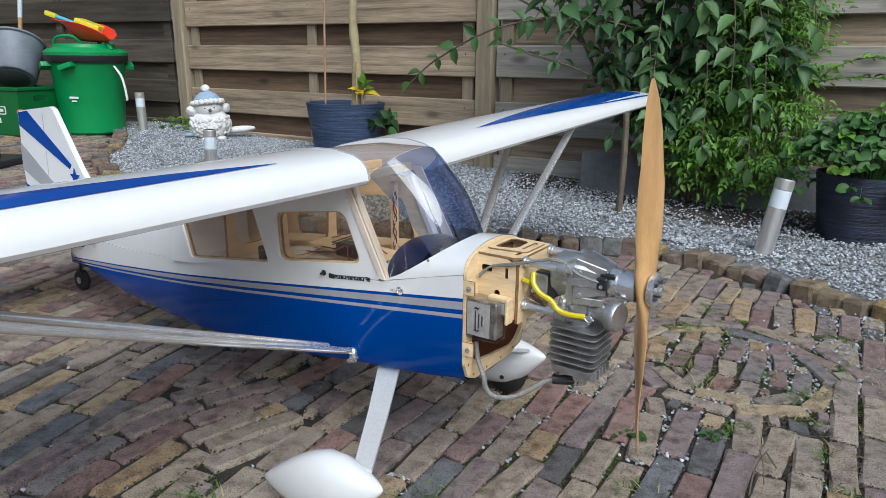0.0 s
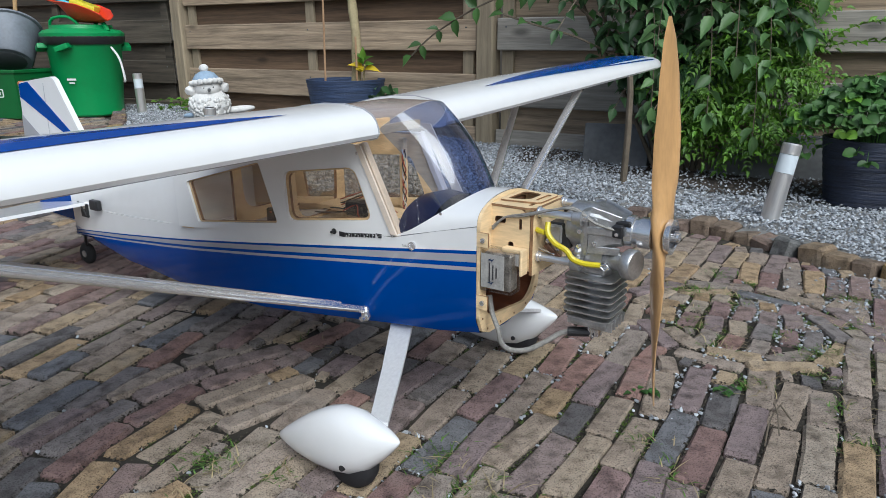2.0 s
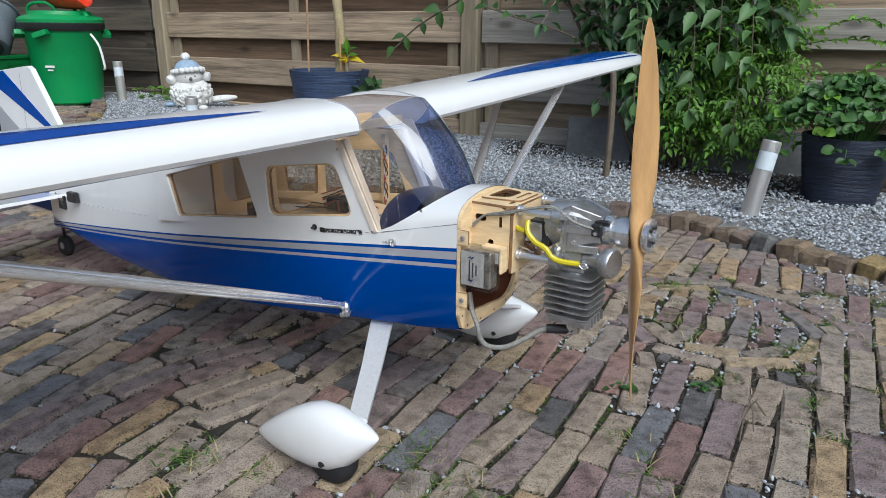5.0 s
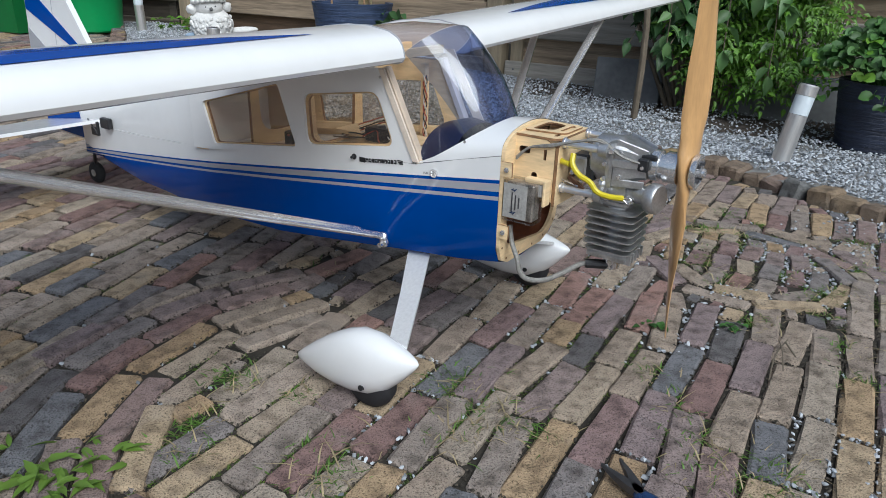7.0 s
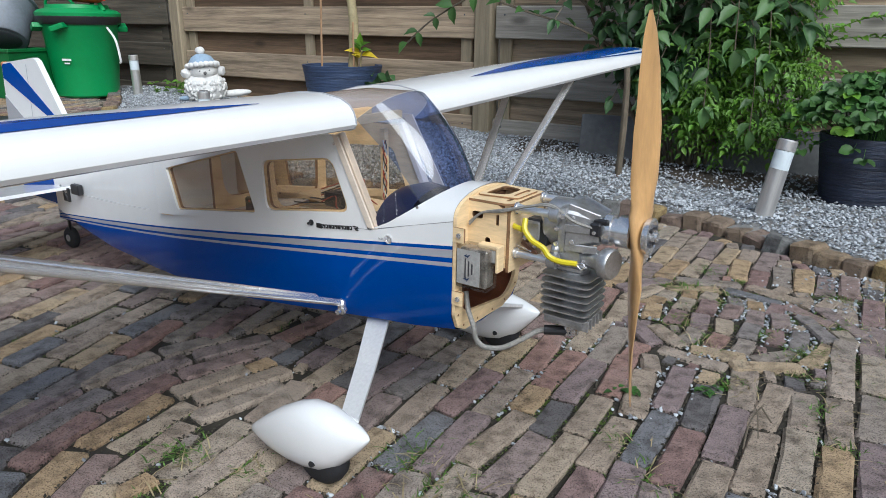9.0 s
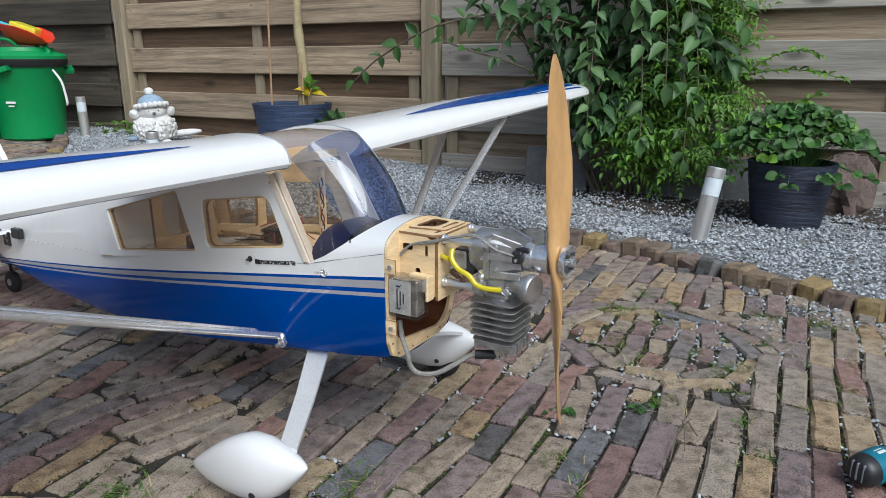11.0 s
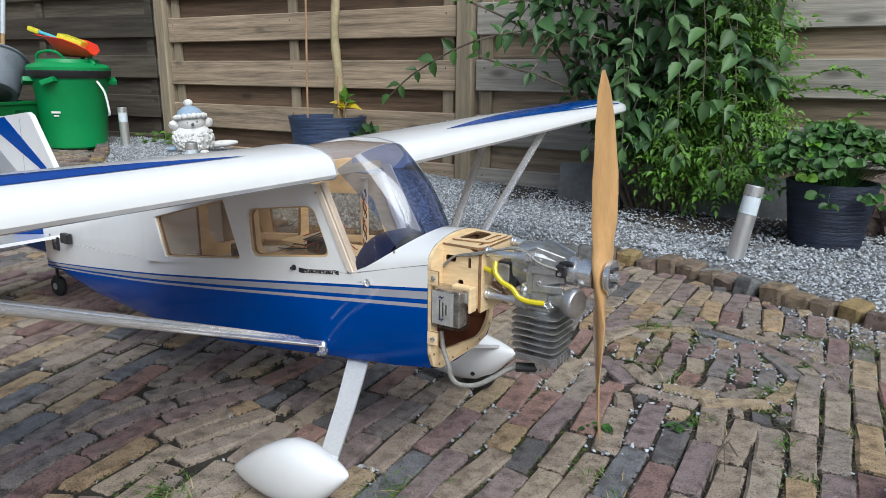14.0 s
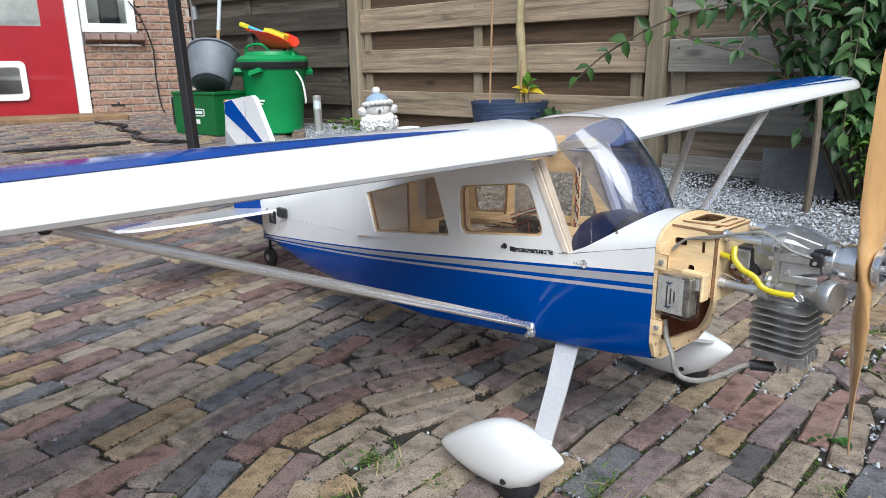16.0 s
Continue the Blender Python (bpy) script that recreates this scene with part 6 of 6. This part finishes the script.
for k in range(6):
    part("rib", box((0.125, 0.012, 0.16), (0, -0.06 + 0.024 * k, 0.13), 0.003), BLACK, speaker)
WOODH = surf("broom_handle_wood", (0.46, 0.30, 0.14), 0.6, vary=0.15, scale=20, bump=0.1)
broom = thing("broom", pose(-3.36, 4.6, ground_z(-3.36, 4.6)), "wooden broom handle with white and blue sleeve leaning behind the tub", "broom")
part("handle", tube([(-0.10, 0, 0), (0.02, 0.05, 1.0)], 0.014, 10), WOODH, broom, smooth=True)
part("sleeve", tube([(-0.016, 0.035, 0.70), (0.013, 0.047, 0.94)], 0.0152, 10), FROST, broom, smooth=True)
part("brush_head", box((0.26, 0.05, 0.05), (-0.10, 0, 0.03), 0.01), WOODH, broom)
pole = thing("parasol_pole", pose(-2.45, 3.05, ground_z(-2.45, 3.05)), "matt black square metal pole standing on the paving", "pole")
part("pole", box((0.048, 0.048, 2.4), (0, 0, 1.2), 0.004, Euler((0, radians(-2.0), 0)).to_matrix()), BLACK, pole)
part("foot", box((0.30, 0.30, 0.03), (0, 0, 0.015), 0.006), BLACK, pole)
strap = thing("black_strap", pose(0, 0, 0), "crumpled black strap lying on the paving by the door", "strap")
pts = bend([(-4.25, 4.2, 0), (-3.9, 4.12, 0), (-3.75, 3.9, 0), (-3.5, 3.82, 0), (-3.35, 3.62, 0), (-3.05, 3.5, 0), (-2.85, 3.6, 0)], 6)
part("band", loft([[p + Vector((0, -0.025, ground_z(p.x, p.y) + 0.012 + 0.012 * (i % 3 == 0))), p + Vector((0, 0.025, ground_z(p.x, p.y) + 0.016)), p + Vector((0, 0.02, ground_z(p.x, p.y) + 0.006)), p + Vector((0, -0.02, ground_z(p.x, p.y) + 0.004))] for i, p in enumerate(pts)]), BLACK, strap)
board = thing("black_board", pose(-3.35, 3.12, ground_z(-3.35, 3.12) + 0.012, 0, 0, 62), "thin black board lying on the paving", "board")
part("board", plate([(-0.35, -0.02), (0.3, -0.045), (0.34, 0.0), (-0.2, 0.05)], [], "z", 0.012), BLACK, board)

# ---- tools on the paving ----
TEAL = surf("teal_tool_plastic", (0.012, 0.16, 0.24), 0.4, vary=0.08, scale=20, bump=0.08)
drill = thing("cordless_drill", pose(0.722, 0.938, 0.025, 0, 0, 30) @ Matrix.Scale(0.74, 4), "teal and black cordless drill lying on the bricks", "drill")
part("motor_cap", moved(lathe([(0.0, -0.034), (0.018, -0.033), (0.027, -0.027), (0.031, -0.016), (0.032, -0.004)], 20), pose(-0.005, 0, 0, 0, 90, 0)), BLACK, drill, "black vented rear cap", smooth=45)
for k in range(3):
    part("vent_slot", box((0.022, 0.0035, 0.036), (-0.030 + 0.002 * abs(k - 1), 0.011 * (k - 1), 0.004), 0.001), TUBGREY, drill)
part("housing", moved(lathe([(0.032, -0.004), (0.033, 0.0), (0.033, 0.045), (0.030, 0.055)], 20), pose(-0.004, 0, 0, 0, 90, 0)), TEAL, drill, "teal housing", smooth=45)
part("clutch_ring", moved(lathe([(0.027, 0.052), (0.030, 0.056), (0.030, 0.078), (0.022, 0.090), (0.020, 0.115), (0.010, 0.124)], 20), pose(-0.004, 0, 0, 0, 90, 0)), BLACK, drill, smooth=40)
for k in range(7):
    part("scale_mark", box((0.006, 0.002, 0.002), (0.062, 0.030 * math.cos(0.6 + 0.3 * k), 0.030 * math.sin(0.6 + 0.3 * k))), WHITEPAINT, drill)
part("grip", moved(loft([[(w * math.cos(q), -0.018 - t, h * math.sin(q)) for q in (math.tau * k / 14 for k in range(14))] for t, w, h in ((0, 0.024, 0.022), (0.04, 0.020, 0.019), (0.09, 0.022, 0.02))]), pose(0.02, 0, -0.006, 0, 0, 20)), BLACK, drill, smooth=60)
part("battery", box((0.07, 0.05, 0.045), (0.055, -0.13, -0.010), 0.006, segments=2), BLACK, drill)
part("label", box((0.022, 0.012, 0.001), (0.022, -0.002, 0.0322)), WHITEPAINT, drill, "white label as plain bars")
pliers = thing("pliers", pose(0.222, 0.700, 0.012, 0, 0, 118), "steel long nose pliers lying open on the bricks", "pliers")
for s in (-1, 1):
    part("jaw", loft([[(x, s * (y + w), -h), (x, s * (y - w), -h), (x, s * (y - w), h), (x, s * (y + w), h)] for x, y, w, h in ((0.045, 0.013, 0.0012, 0.002), (0.02, 0.008, 0.004, 0.004), (0.0, 0.003, 0.006, 0.005), (-0.015, -0.002, 0.005, 0.005))]), DARKSTEEL, pliers)
    part("handle", tube(bend([(-0.012, -s * 0.003, 0), (-0.04, -s * 0.016, 0), (-0.09, -s * 0.026, 0), (-0.13, -s * 0.022, 0)], 5), 0.005, 8), BLUEBOX, pliers, smooth=True)

# ---- kerb and paving, piece by piece ----
def brick_shape(l, w, h, seed, c=0.0026):
    """A worn brick: flat top, uneven chipped edges; its top lies at z = 0."""
    r = random.Random(seed)
    k = 1 - 3.0 * c / l
    m = 1 - 4.0 * c / w * 0.6
    way = [(-1, -m), (-k, -1), (0, -1), (k, -1), (1, -m), (1, m), (k, 1), (0, 1), (-k, 1), (-1, m)]
    v, f = [], []
    for x, y in way:
        v.append((x * l / 2, y * w / 2, -h))
    for x, y in way:
        v.append((x * l / 2 + r.uniform(-0.0030, 0.0018), y * w / 2 + r.uniform(-0.0022, 0.0018), -c * r.uniform(0.9, 2.2)))
    for x, y in way:
        q = r.choice((0.9, 1.1, 1.0, 2.0))
        v.append((x * (l / 2 - 1.3 * c * q), y * (w / 2 - c * r.uniform(0.8, 1.2) * q), r.uniform(-0.0008, 0.0008)))
    for i in range(10):
        j = (i + 1) % 10
        f += [(i, j, 10 + j, 10 + i), (10 + i, 10 + j, 20 + j, 20 + i)]
    f += [(20, 21, 28, 29), (21, 22, 27, 28), (22, 23, 26, 27), (23, 24, 25, 26)]
    return v, f


def piece_mesh(name, l, w, h, seed, material, c=0.0028):
    me = bpy.data.meshes.new(name)
    v, f = brick_shape(l, w, h, seed, c)
    me.from_pydata(v, [], f)
    me.materials.append(material)
    return me


kerb = thing("kerb", pose(0, 0, 0), "row of upright worn brown stones edging the gravel bed", "kerb", kind="structure")
stones = [piece_mesh("stone", 0.064, 0.080, 0.10, 90 + k, KERB, 0.0050) for k in range(7)]
run = 0.0
for a, b in zip(kerb_curve, kerb_curve[1:]):
    d = b - a
    while run < d.length:
        p = a + d * (run / d.length)
        ob = new("stone", stones[rng.randrange(7)])
        ob.parent = kerb
        ob.matrix_local = pose(p.x, p.y, ground_z(p.x, p.y) + rng.uniform(0.018, 0.042), rng.gauss(0, 8), rng.gauss(0, 5), math.degrees(math.atan2(d.y, d.x)) + rng.uniform(-7, 7)) @ Matrix.Diagonal((rng.uniform(0.85, 1.1), rng.uniform(0.9, 1.05), 1, 1))
        run += 0.069
    run -= d.length

BL, BW = 0.160, 0.0415
paving = thing("paving", pose(0, 0, 0), "old clay paving bricks in mixed brown, red, grey and yellow with mossy joints", "paving", kind="structure")
ARC = Vector((-0.035, 0.78))
RING = Vector((0.545, 1.42))
laid = []          # x, y, turn, length, width


def lay(x, y, turn, l=BL, w=BW):
    laid.append((x, y, turn, l, w))


def field(turn, test, shift=0.0, reach=4.2, centre=(0, 1.2)):
    """Rows of bricks end to end, each row set off against the next."""
    c, s = math.cos(radians(turn)), math.sin(radians(turn))
    rows = int(reach / (BW + 0.007))
    for j in range(-rows, rows + 1):
        u = -reach + (0.5 if j % 2 else 0.0) * BL + rng.uniform(-0.02, 0.02)
        while u < reach:
            l = BL * (rng.choice((0.5, 0.62, 0.8)) if rng.random() < 0.16 else rng.uniform(0.94, 1.05))
            v = j * (BW + 0.0065) + shift + 0.004 * math.sin(u * 3)
            x, y = centre[0] + (u + l / 2) * c - v * s, centre[1] + (u + l / 2) * s + v * c
            if test(x, y):
                lay(x, y, turn + rng.gauss(0, 3.0), l, BW * rng.uniform(1.0, 1.12))
            u += l + 0.0055


def polar(x, y):
    d = Vector((x, y)) - ARC
    return d.length, math.degrees(math.atan2(d.y, d.x)) % 360


def in_field_left(x, y):
    r, a = polar(x, y)
    return r > 0.60 and 118 < a < 250 or (x < -0.62)


def in_arc(x, y):
    r, a = polar(x, y)
    return 0.32 < r <= 0.60 and 118 < a < 215


def outside_ring(x, y):
    d = Vector((x, y)) - RING
    return d.length > (0.285 if 0 < math.degrees(math.atan2(d.y, d.x)) < 165 else 0.21)


def visible(x, y):
    return beyond_kerb(x, y) < -0.06 and -1.6 < y and abs(x) < 6.5


field(66, lambda x, y: visible(x, y) and not in_field_left(x, y) and not in_arc(x, y) and outside_ring(x, y) and x < 2.9)
field(78, lambda x, y: visible(x, y) and in_field_left(x, y) and x > -5.2 and y < 4.9 - 0.1 * x, centre=(-1.6, 1.6), reach=4.6)
for k in range(6):
    r = 0.345 + k * 0.047
    a = 122 + rng.uniform(0, 10)
    while a < 214:
        l = BL * rng.uniform(0.8, 1.02)
        step_ = math.degrees((l + 0.008) / r)
        m = a + step_ / 2
        x, y = ARC.x + r * math.cos(radians(m)), ARC.y + r * math.sin(radians(m))
        if visible(x, y):
            lay(x, y, m - 90, l, BW)
        a += step_
for r, l, a0, a1 in ((0.252, 0.150, -5, 160), (0.208, 0.125, 5, 170), (0.180, 0.125, 175, 350), (0.138, 0.10, 185, 335)):
    a = a0
    while a < a1:
        step_ = math.degrees((l + 0.006) / r)
        m = a + step_ / 2
        lay(RING.x + r * math.cos(radians(m)), RING.y + r * math.sin(radians(m)), m - 90 + rng.gauss(0, 4), l, 0.036)
        a += step_
for i in range(-3, 4):
    for j in range(-2, 4):
        x, y = RING.x + i * 0.048 * 0.91 + j * 0.085 * 0.40, RING.y - i * 0.048 * 0.40 + j * 0.085 * 0.91
        q = Vector((x, y)) - RING
        if q.length < 0.11 or (q.y > 0 and q.length < 0.165):
            lay(x, y, 66 + rng.uniform(-10, 10), 0.075, 0.038)

# fillers in the gaps that the patterns leave
rect = np.array([b for b in laid if -1.4 < b[0] < 1.35 and b[1] < 2.4])
co_, si_ = np.cos(np.radians(rect[:, 2])), np.sin(np.radians(rect[:, 2]))
for least, l0, l1, w0 in ((0.0165, 0.045, 0.07, 0.034), (0.0095, 0.022, 0.034, 0.020)):
    for gx in np.arange(-1.25, 1.2, 0.018):
        for gy in np.arange(0.42, 2.2, 0.018):
            if not visible(gx, gy):
                continue
            dx, dy = gx - rect[:, 0], gy - rect[:, 1]
            u, v = np.abs(dx * co_ + dy * si_) - rect[:, 3] / 2, np.abs(dy * co_ - dx * si_) - rect[:, 4] / 2
            if np.min(np.maximum(u, v)) > least:
                b = (float(gx), float(gy), 66 + rng.uniform(-25, 25), rng.uniform(l0, l1), w0)
                lay(*b)
                rect = np.vstack([rect, b])
                co_, si_ = np.append(co_, math.cos(radians(b[2]))), np.append(si_, math.sin(radians(b[2])))

near = sorted(laid, key=lambda b: (b[0] - 0.15) ** 2 + 1.2 * (b[1] - 0.85) ** 2)
pieces = [piece_mesh("brick", BL, BW, 0.05, 200 + k, BRICK) for k in range(8)]


def brick_pose(b):
    x, y, turn, l, w = b
    z = ground_z(x, y) + 0.003 * noise.noise((x * 4, y * 4, 7)) + rng.uniform(-0.003, 0.003)
    return pose(x, y, z, rng.gauss(0, 1.7), rng.gauss(0, 1.0), turn + (180 if rng.random() < 0.5 else 0)) @ Matrix.Diagonal((l / BL, w / BW, 1, 1))


for b in near[:300]:
    ob = new("brick", pieces[rng.randrange(8)])
    ob.parent = paving
    ob.matrix_local = brick_pose(b)
verts, faces = [], []
shapes = [brick_shape(BL, BW, 0.05, 300 + k) for k in range(8)]
for b in near[300:]:
    m, (v, f) = brick_pose(b), shapes[rng.randrange(8)]
    n = len(verts)
    verts += [m @ Vector(p) for p in v]
    faces += [tuple(i + n for i in q) for q in f]
rest = raw("brick_field", verts, faces, BRICKS, paving, "rows of worn clay bricks further off")
tagged(rest, kind="stuff")

# ---- bricks of the house wall ----
wb = [piece_mesh("brick", 0.20, 0.05, 0.11, 400 + k, WALLBRICK) for k in range(4)]
count = 0
for j in range(30):
    z = 0.03 + j * 0.0625
    u = 0.02 - (0.105 if j % 2 else 0.0)
    while u < 0.84:
        l = min(0.20, 0.90 - u)
        lo = max(u, 0.02 if z < 0.62 else 0.455)
        if u + l - lo > 0.04:
            ob = new("brick", wb[(j * 3 + int(u * 10)) % 4])
            ob.parent = house
            ob.matrix_local = pose((lo + u + l) / 2, 0.004 + 0.002 * rng.random(), z, 90, 0, 0) @ Matrix.Diagonal(((u + l - lo) / 0.20, 1, 1, 1))
        u += 0.212

# ---- stones, weeds and litter in the joints ----
spots = []
for k in range(17000):
    b = near[min(len(near) - 1, int(abs(rng.gauss(0, 420))))]
    if noise.noise((b[0] * 7, b[1] * 7, 11)) < 0.30 - 0.36 * (b[0] - 0.25) and rng.random() < 0.985:
        continue
    a = radians(b[2])
    u, v = (rng.uniform(-0.5, 0.5) * b[3], (b[4] / 2 + 0.004 + rng.gauss(0, 0.003)) * rng.choice((-1, 1))) if rng.random() < 0.7 else ((b[3] / 2 + 0.004) * rng.choice((-1, 1)), rng.uniform(-0.5, 0.5) * b[4])
    spots.append((b[0] + u * math.cos(a) - v * math.sin(a), b[1] + u * math.sin(a) + v * math.cos(a), ground_z(b[0], b[1]) - 0.005 + rng.uniform(0, 0.004)))
grit = pebbles("joint_gravel", spots, 0.0038, GRAVEL, 8, True)
tagged(grit, "scattered white gravel chips in the joints", "gravel", kind="stuff")


crumbs = []
for k in range(26000):
    b = near[min(len(near) - 1, int(abs(rng.gauss(0, 520))))]
    a = radians(b[2])
    u, v = (rng.uniform(-0.5, 0.5) * b[3], (b[4] / 2 + 0.0035 + rng.gauss(0, 0.002)) * rng.choice((-1, 1))) if rng.random() < 0.72 else ((b[3] / 2 + 0.004) * rng.choice((-1, 1)), rng.uniform(-0.5, 0.5) * b[4])
    crumbs.append((b[0] + u * math.cos(a) - v * math.sin(a), b[1] + u * math.sin(a) + v * math.cos(a), ground_z(b[0], b[1]) - 0.0055 + rng.uniform(0, 0.0035)))
tagged(pebbles("joint_soil", crumbs, 0.0028, CRUMB, 9), "crumbly brown soil filling the joints between the bricks", "soil", kind="stuff")


def tufts(name, places, material, label, blades, length, spread):
    verts, faces = [], []
    for x, y, k in places:
        for i in range(int(blades * k)):
            a, q = rng.uniform(0, math.tau), rng.uniform(0.3, 1.0)
            p = Vector((x + rng.gauss(0, spread * k), y + rng.gauss(0, spread * k), ground_z(x, y) - 0.006))
            l = length * rng.uniform(0.5, 1.2) * (0.6 + 0.4 * k)
            d = Vector((math.cos(a) * q, math.sin(a) * q, rng.uniform(0.1, 0.55)))
            s = Vector((-math.sin(a), math.cos(a), 0)) * rng.uniform(0.0006, 0.0012)
            m = p + d * l * 0.5
            e = p + Vector((d.x, d.y, d.z * 0.55)) * l
            n = len(verts)
            verts += [p - s, p + s, m + s, m - s, e]
            faces += [(n, n + 1, n + 2, n + 3), (n + 3, n + 2, n + 4)]
    ob = raw(name, verts, faces, material)
    return tagged(ob, label, "grass", kind="stuff")


WEEDS = [(-0.327, 0.854, 0.9), (-0.326, 0.703, 0.9), (-0.157, 0.71, 1.2), (-0.005, 0.889, 1.2), (0.041, 0.813, 1.1), (0.309, 0.826, 1.1), (0.401, 0.766, 1.0), (0.59, 0.998, 0.9), (0.297, 0.887, 0.8), (0.641, 1.294, 0.9),
         (0.02, 0.90, 1.0), (0.05, 0.83, 0.8), (0.00, 0.78, 0.9), (-0.22, 0.84, 0.6), (-0.13, 0.66, 1.0), (0.31, 0.76, 1.0), (0.36, 0.74, 0.7), (0.53, 0.70, 0.6), (0.45, 1.42, 1.0), (0.52, 1.62, 1.0), (0.60, 1.75, 0.9), (0.48, 1.30, 0.6), (0.85, 1.62, 1.0),
         (0.80, 1.45, 0.9), (0.95, 1.55, 1.0), (0.70, 1.32, 0.7), (-0.30, 1.25, 0.6), (0.55, 2.38, 1.0), (0.40, 2.55, 1.0), (0.30, 2.6, 0.9), (0.62, 2.75, 0.7), (-0.2, 3.45, 0.9), (0.28, 0.98, 0.6), (0.12, 0.80, 0.7), (-0.33, 0.75, 0.6), (1.1, 1.95, 1.0), (-2.1, 4.2, 1.0), (0.75, 0.9, 0.6)]
WEEDS += [(rng.uniform(0.42, 1.0), rng.uniform(1.1, 1.72), rng.uniform(0.35, 0.75)) for k in range(52)]
WEEDS = [w for w in WEEDS if beyond_kerb(w[0], w[1]) < -0.03 or w[1] > 1.8]
tufts("grass_tufts", WEEDS, GRASS, "small tufts of green grass growing in the joints", 85, 0.034, 0.020)
tufts("dry_grass", [(x + 0.012, y - 0.008, k) for x, y, k in WEEDS if y < 1.7], STRAW, "dry straw coloured grass lying on the bricks", 26, 0.055, 0.024)
moss = []
for k in range(5600):
    b = near[min(len(near) - 1, int(abs(rng.gauss(0, 500))))]
    if noise.noise((b[0] * 3, b[1] * 3, 21)) > 0.05:
        a = radians(b[2])
        u, v = rng.uniform(-0.5, 0.5) * b[3], (b[4] / 2 + 0.003) * rng.choice((-1, 1))
        moss.append((b[0] + u * math.cos(a) - v * math.sin(a), b[1] + u * math.sin(a) + v * math.cos(a), 0.4))
tufts("moss", moss, MOSS, "thin moss and seedlings in the brick joints", 46, 0.008, 0.010)

dandelion = thing("dandelion_weed", pose(-0.44, 0.63, 0.0), "leafy green dandelion weed growing between the bricks", "weed")
for k in range(64):
    a = rng.uniform(0, math.tau)
    leaf_mesh("leaf", [(Vector((rng.gauss(0, 0.035), rng.gauss(0, 0.03), 0.002)), (math.cos(a), math.sin(a), rng.uniform(0.05, 0.5)), (rng.gauss(0, 0.3), rng.gauss(0, 0.3), 1), rng.uniform(0.02, 0.042))], DANDELION, dandelion, cup=0.08, wide=0.16, teeth=True)
for x, y in ((0.50, 1.12), (0.38, 1.10)):
    weed = thing("weed", pose(x - 0.06, y + 0.02, 0.002), "small flat green weed in a brick joint", "weed", "weeds")
    leaf_mesh("leaf", [(Vector((rng.gauss(0, 0.012), rng.gauss(0, 0.008), 0)), (math.cos(a), math.sin(a), 0.15), (0, 0, 1), rng.uniform(0.010, 0.018)) for a in (rng.uniform(0, math.tau) for k in range(12))], LEAFBERRY, weed, wide=0.40)
spill = []
while len(spill) < 220:
    x, y = rng.gauss(0.93, 0.10), rng.gauss(1.66, 0.07)
    if beyond_kerb(x, y) < -0.03:
        spill.append((x, y, ground_z(x, y) + rng.uniform(-0.003, 0.004)))
tagged(pebbles("spilled_gravel", spill, 0.0046, GRAVEL, 12, True), "pale gravel spilled over the bricks before the kerb", "gravel", kind="stuff")
groundcover = thing("ground_ivy", pose(-2.15, 4.42, ground_z(-2.15, 4.42)), "low green weeds at the foot of the fence", "weed")
leaf_mesh("foliage", [(Vector((rng.gauss(0, 0.09), rng.gauss(0, 0.05), rng.uniform(0, 0.10))), (math.cos(a), math.sin(a), 0.1), (0, -0.4, 1), rng.uniform(0.03, 0.05)) for a in (rng.uniform(0, math.tau) for k in range(90))], LEAFLIGHT, groundcover, wide=0.4)
twig = thing("twig", pose(0.487, 1.03, 0.006, 0, 0, 62), "dry brown forked twigs lying on the bricks", "twig")
part("twig", tube(bend([(-0.07, 0, 0), (0.0, 0.006, 0.006), (0.07, 0.0, 0.004)], 4), 0.0012, 5), BARK, twig)
part("twig", tube(bend([(-0.03, -0.012, 0), (0.02, 0.0, 0.008), (0.06, 0.012, 0.004)], 4), 0.001, 5), BARK, twig)
part("twig", tube(bend([(0.02, -0.02, 0.004), (0.05, 0.0, 0.008)], 4), 0.0013, 5), BARK, twig)
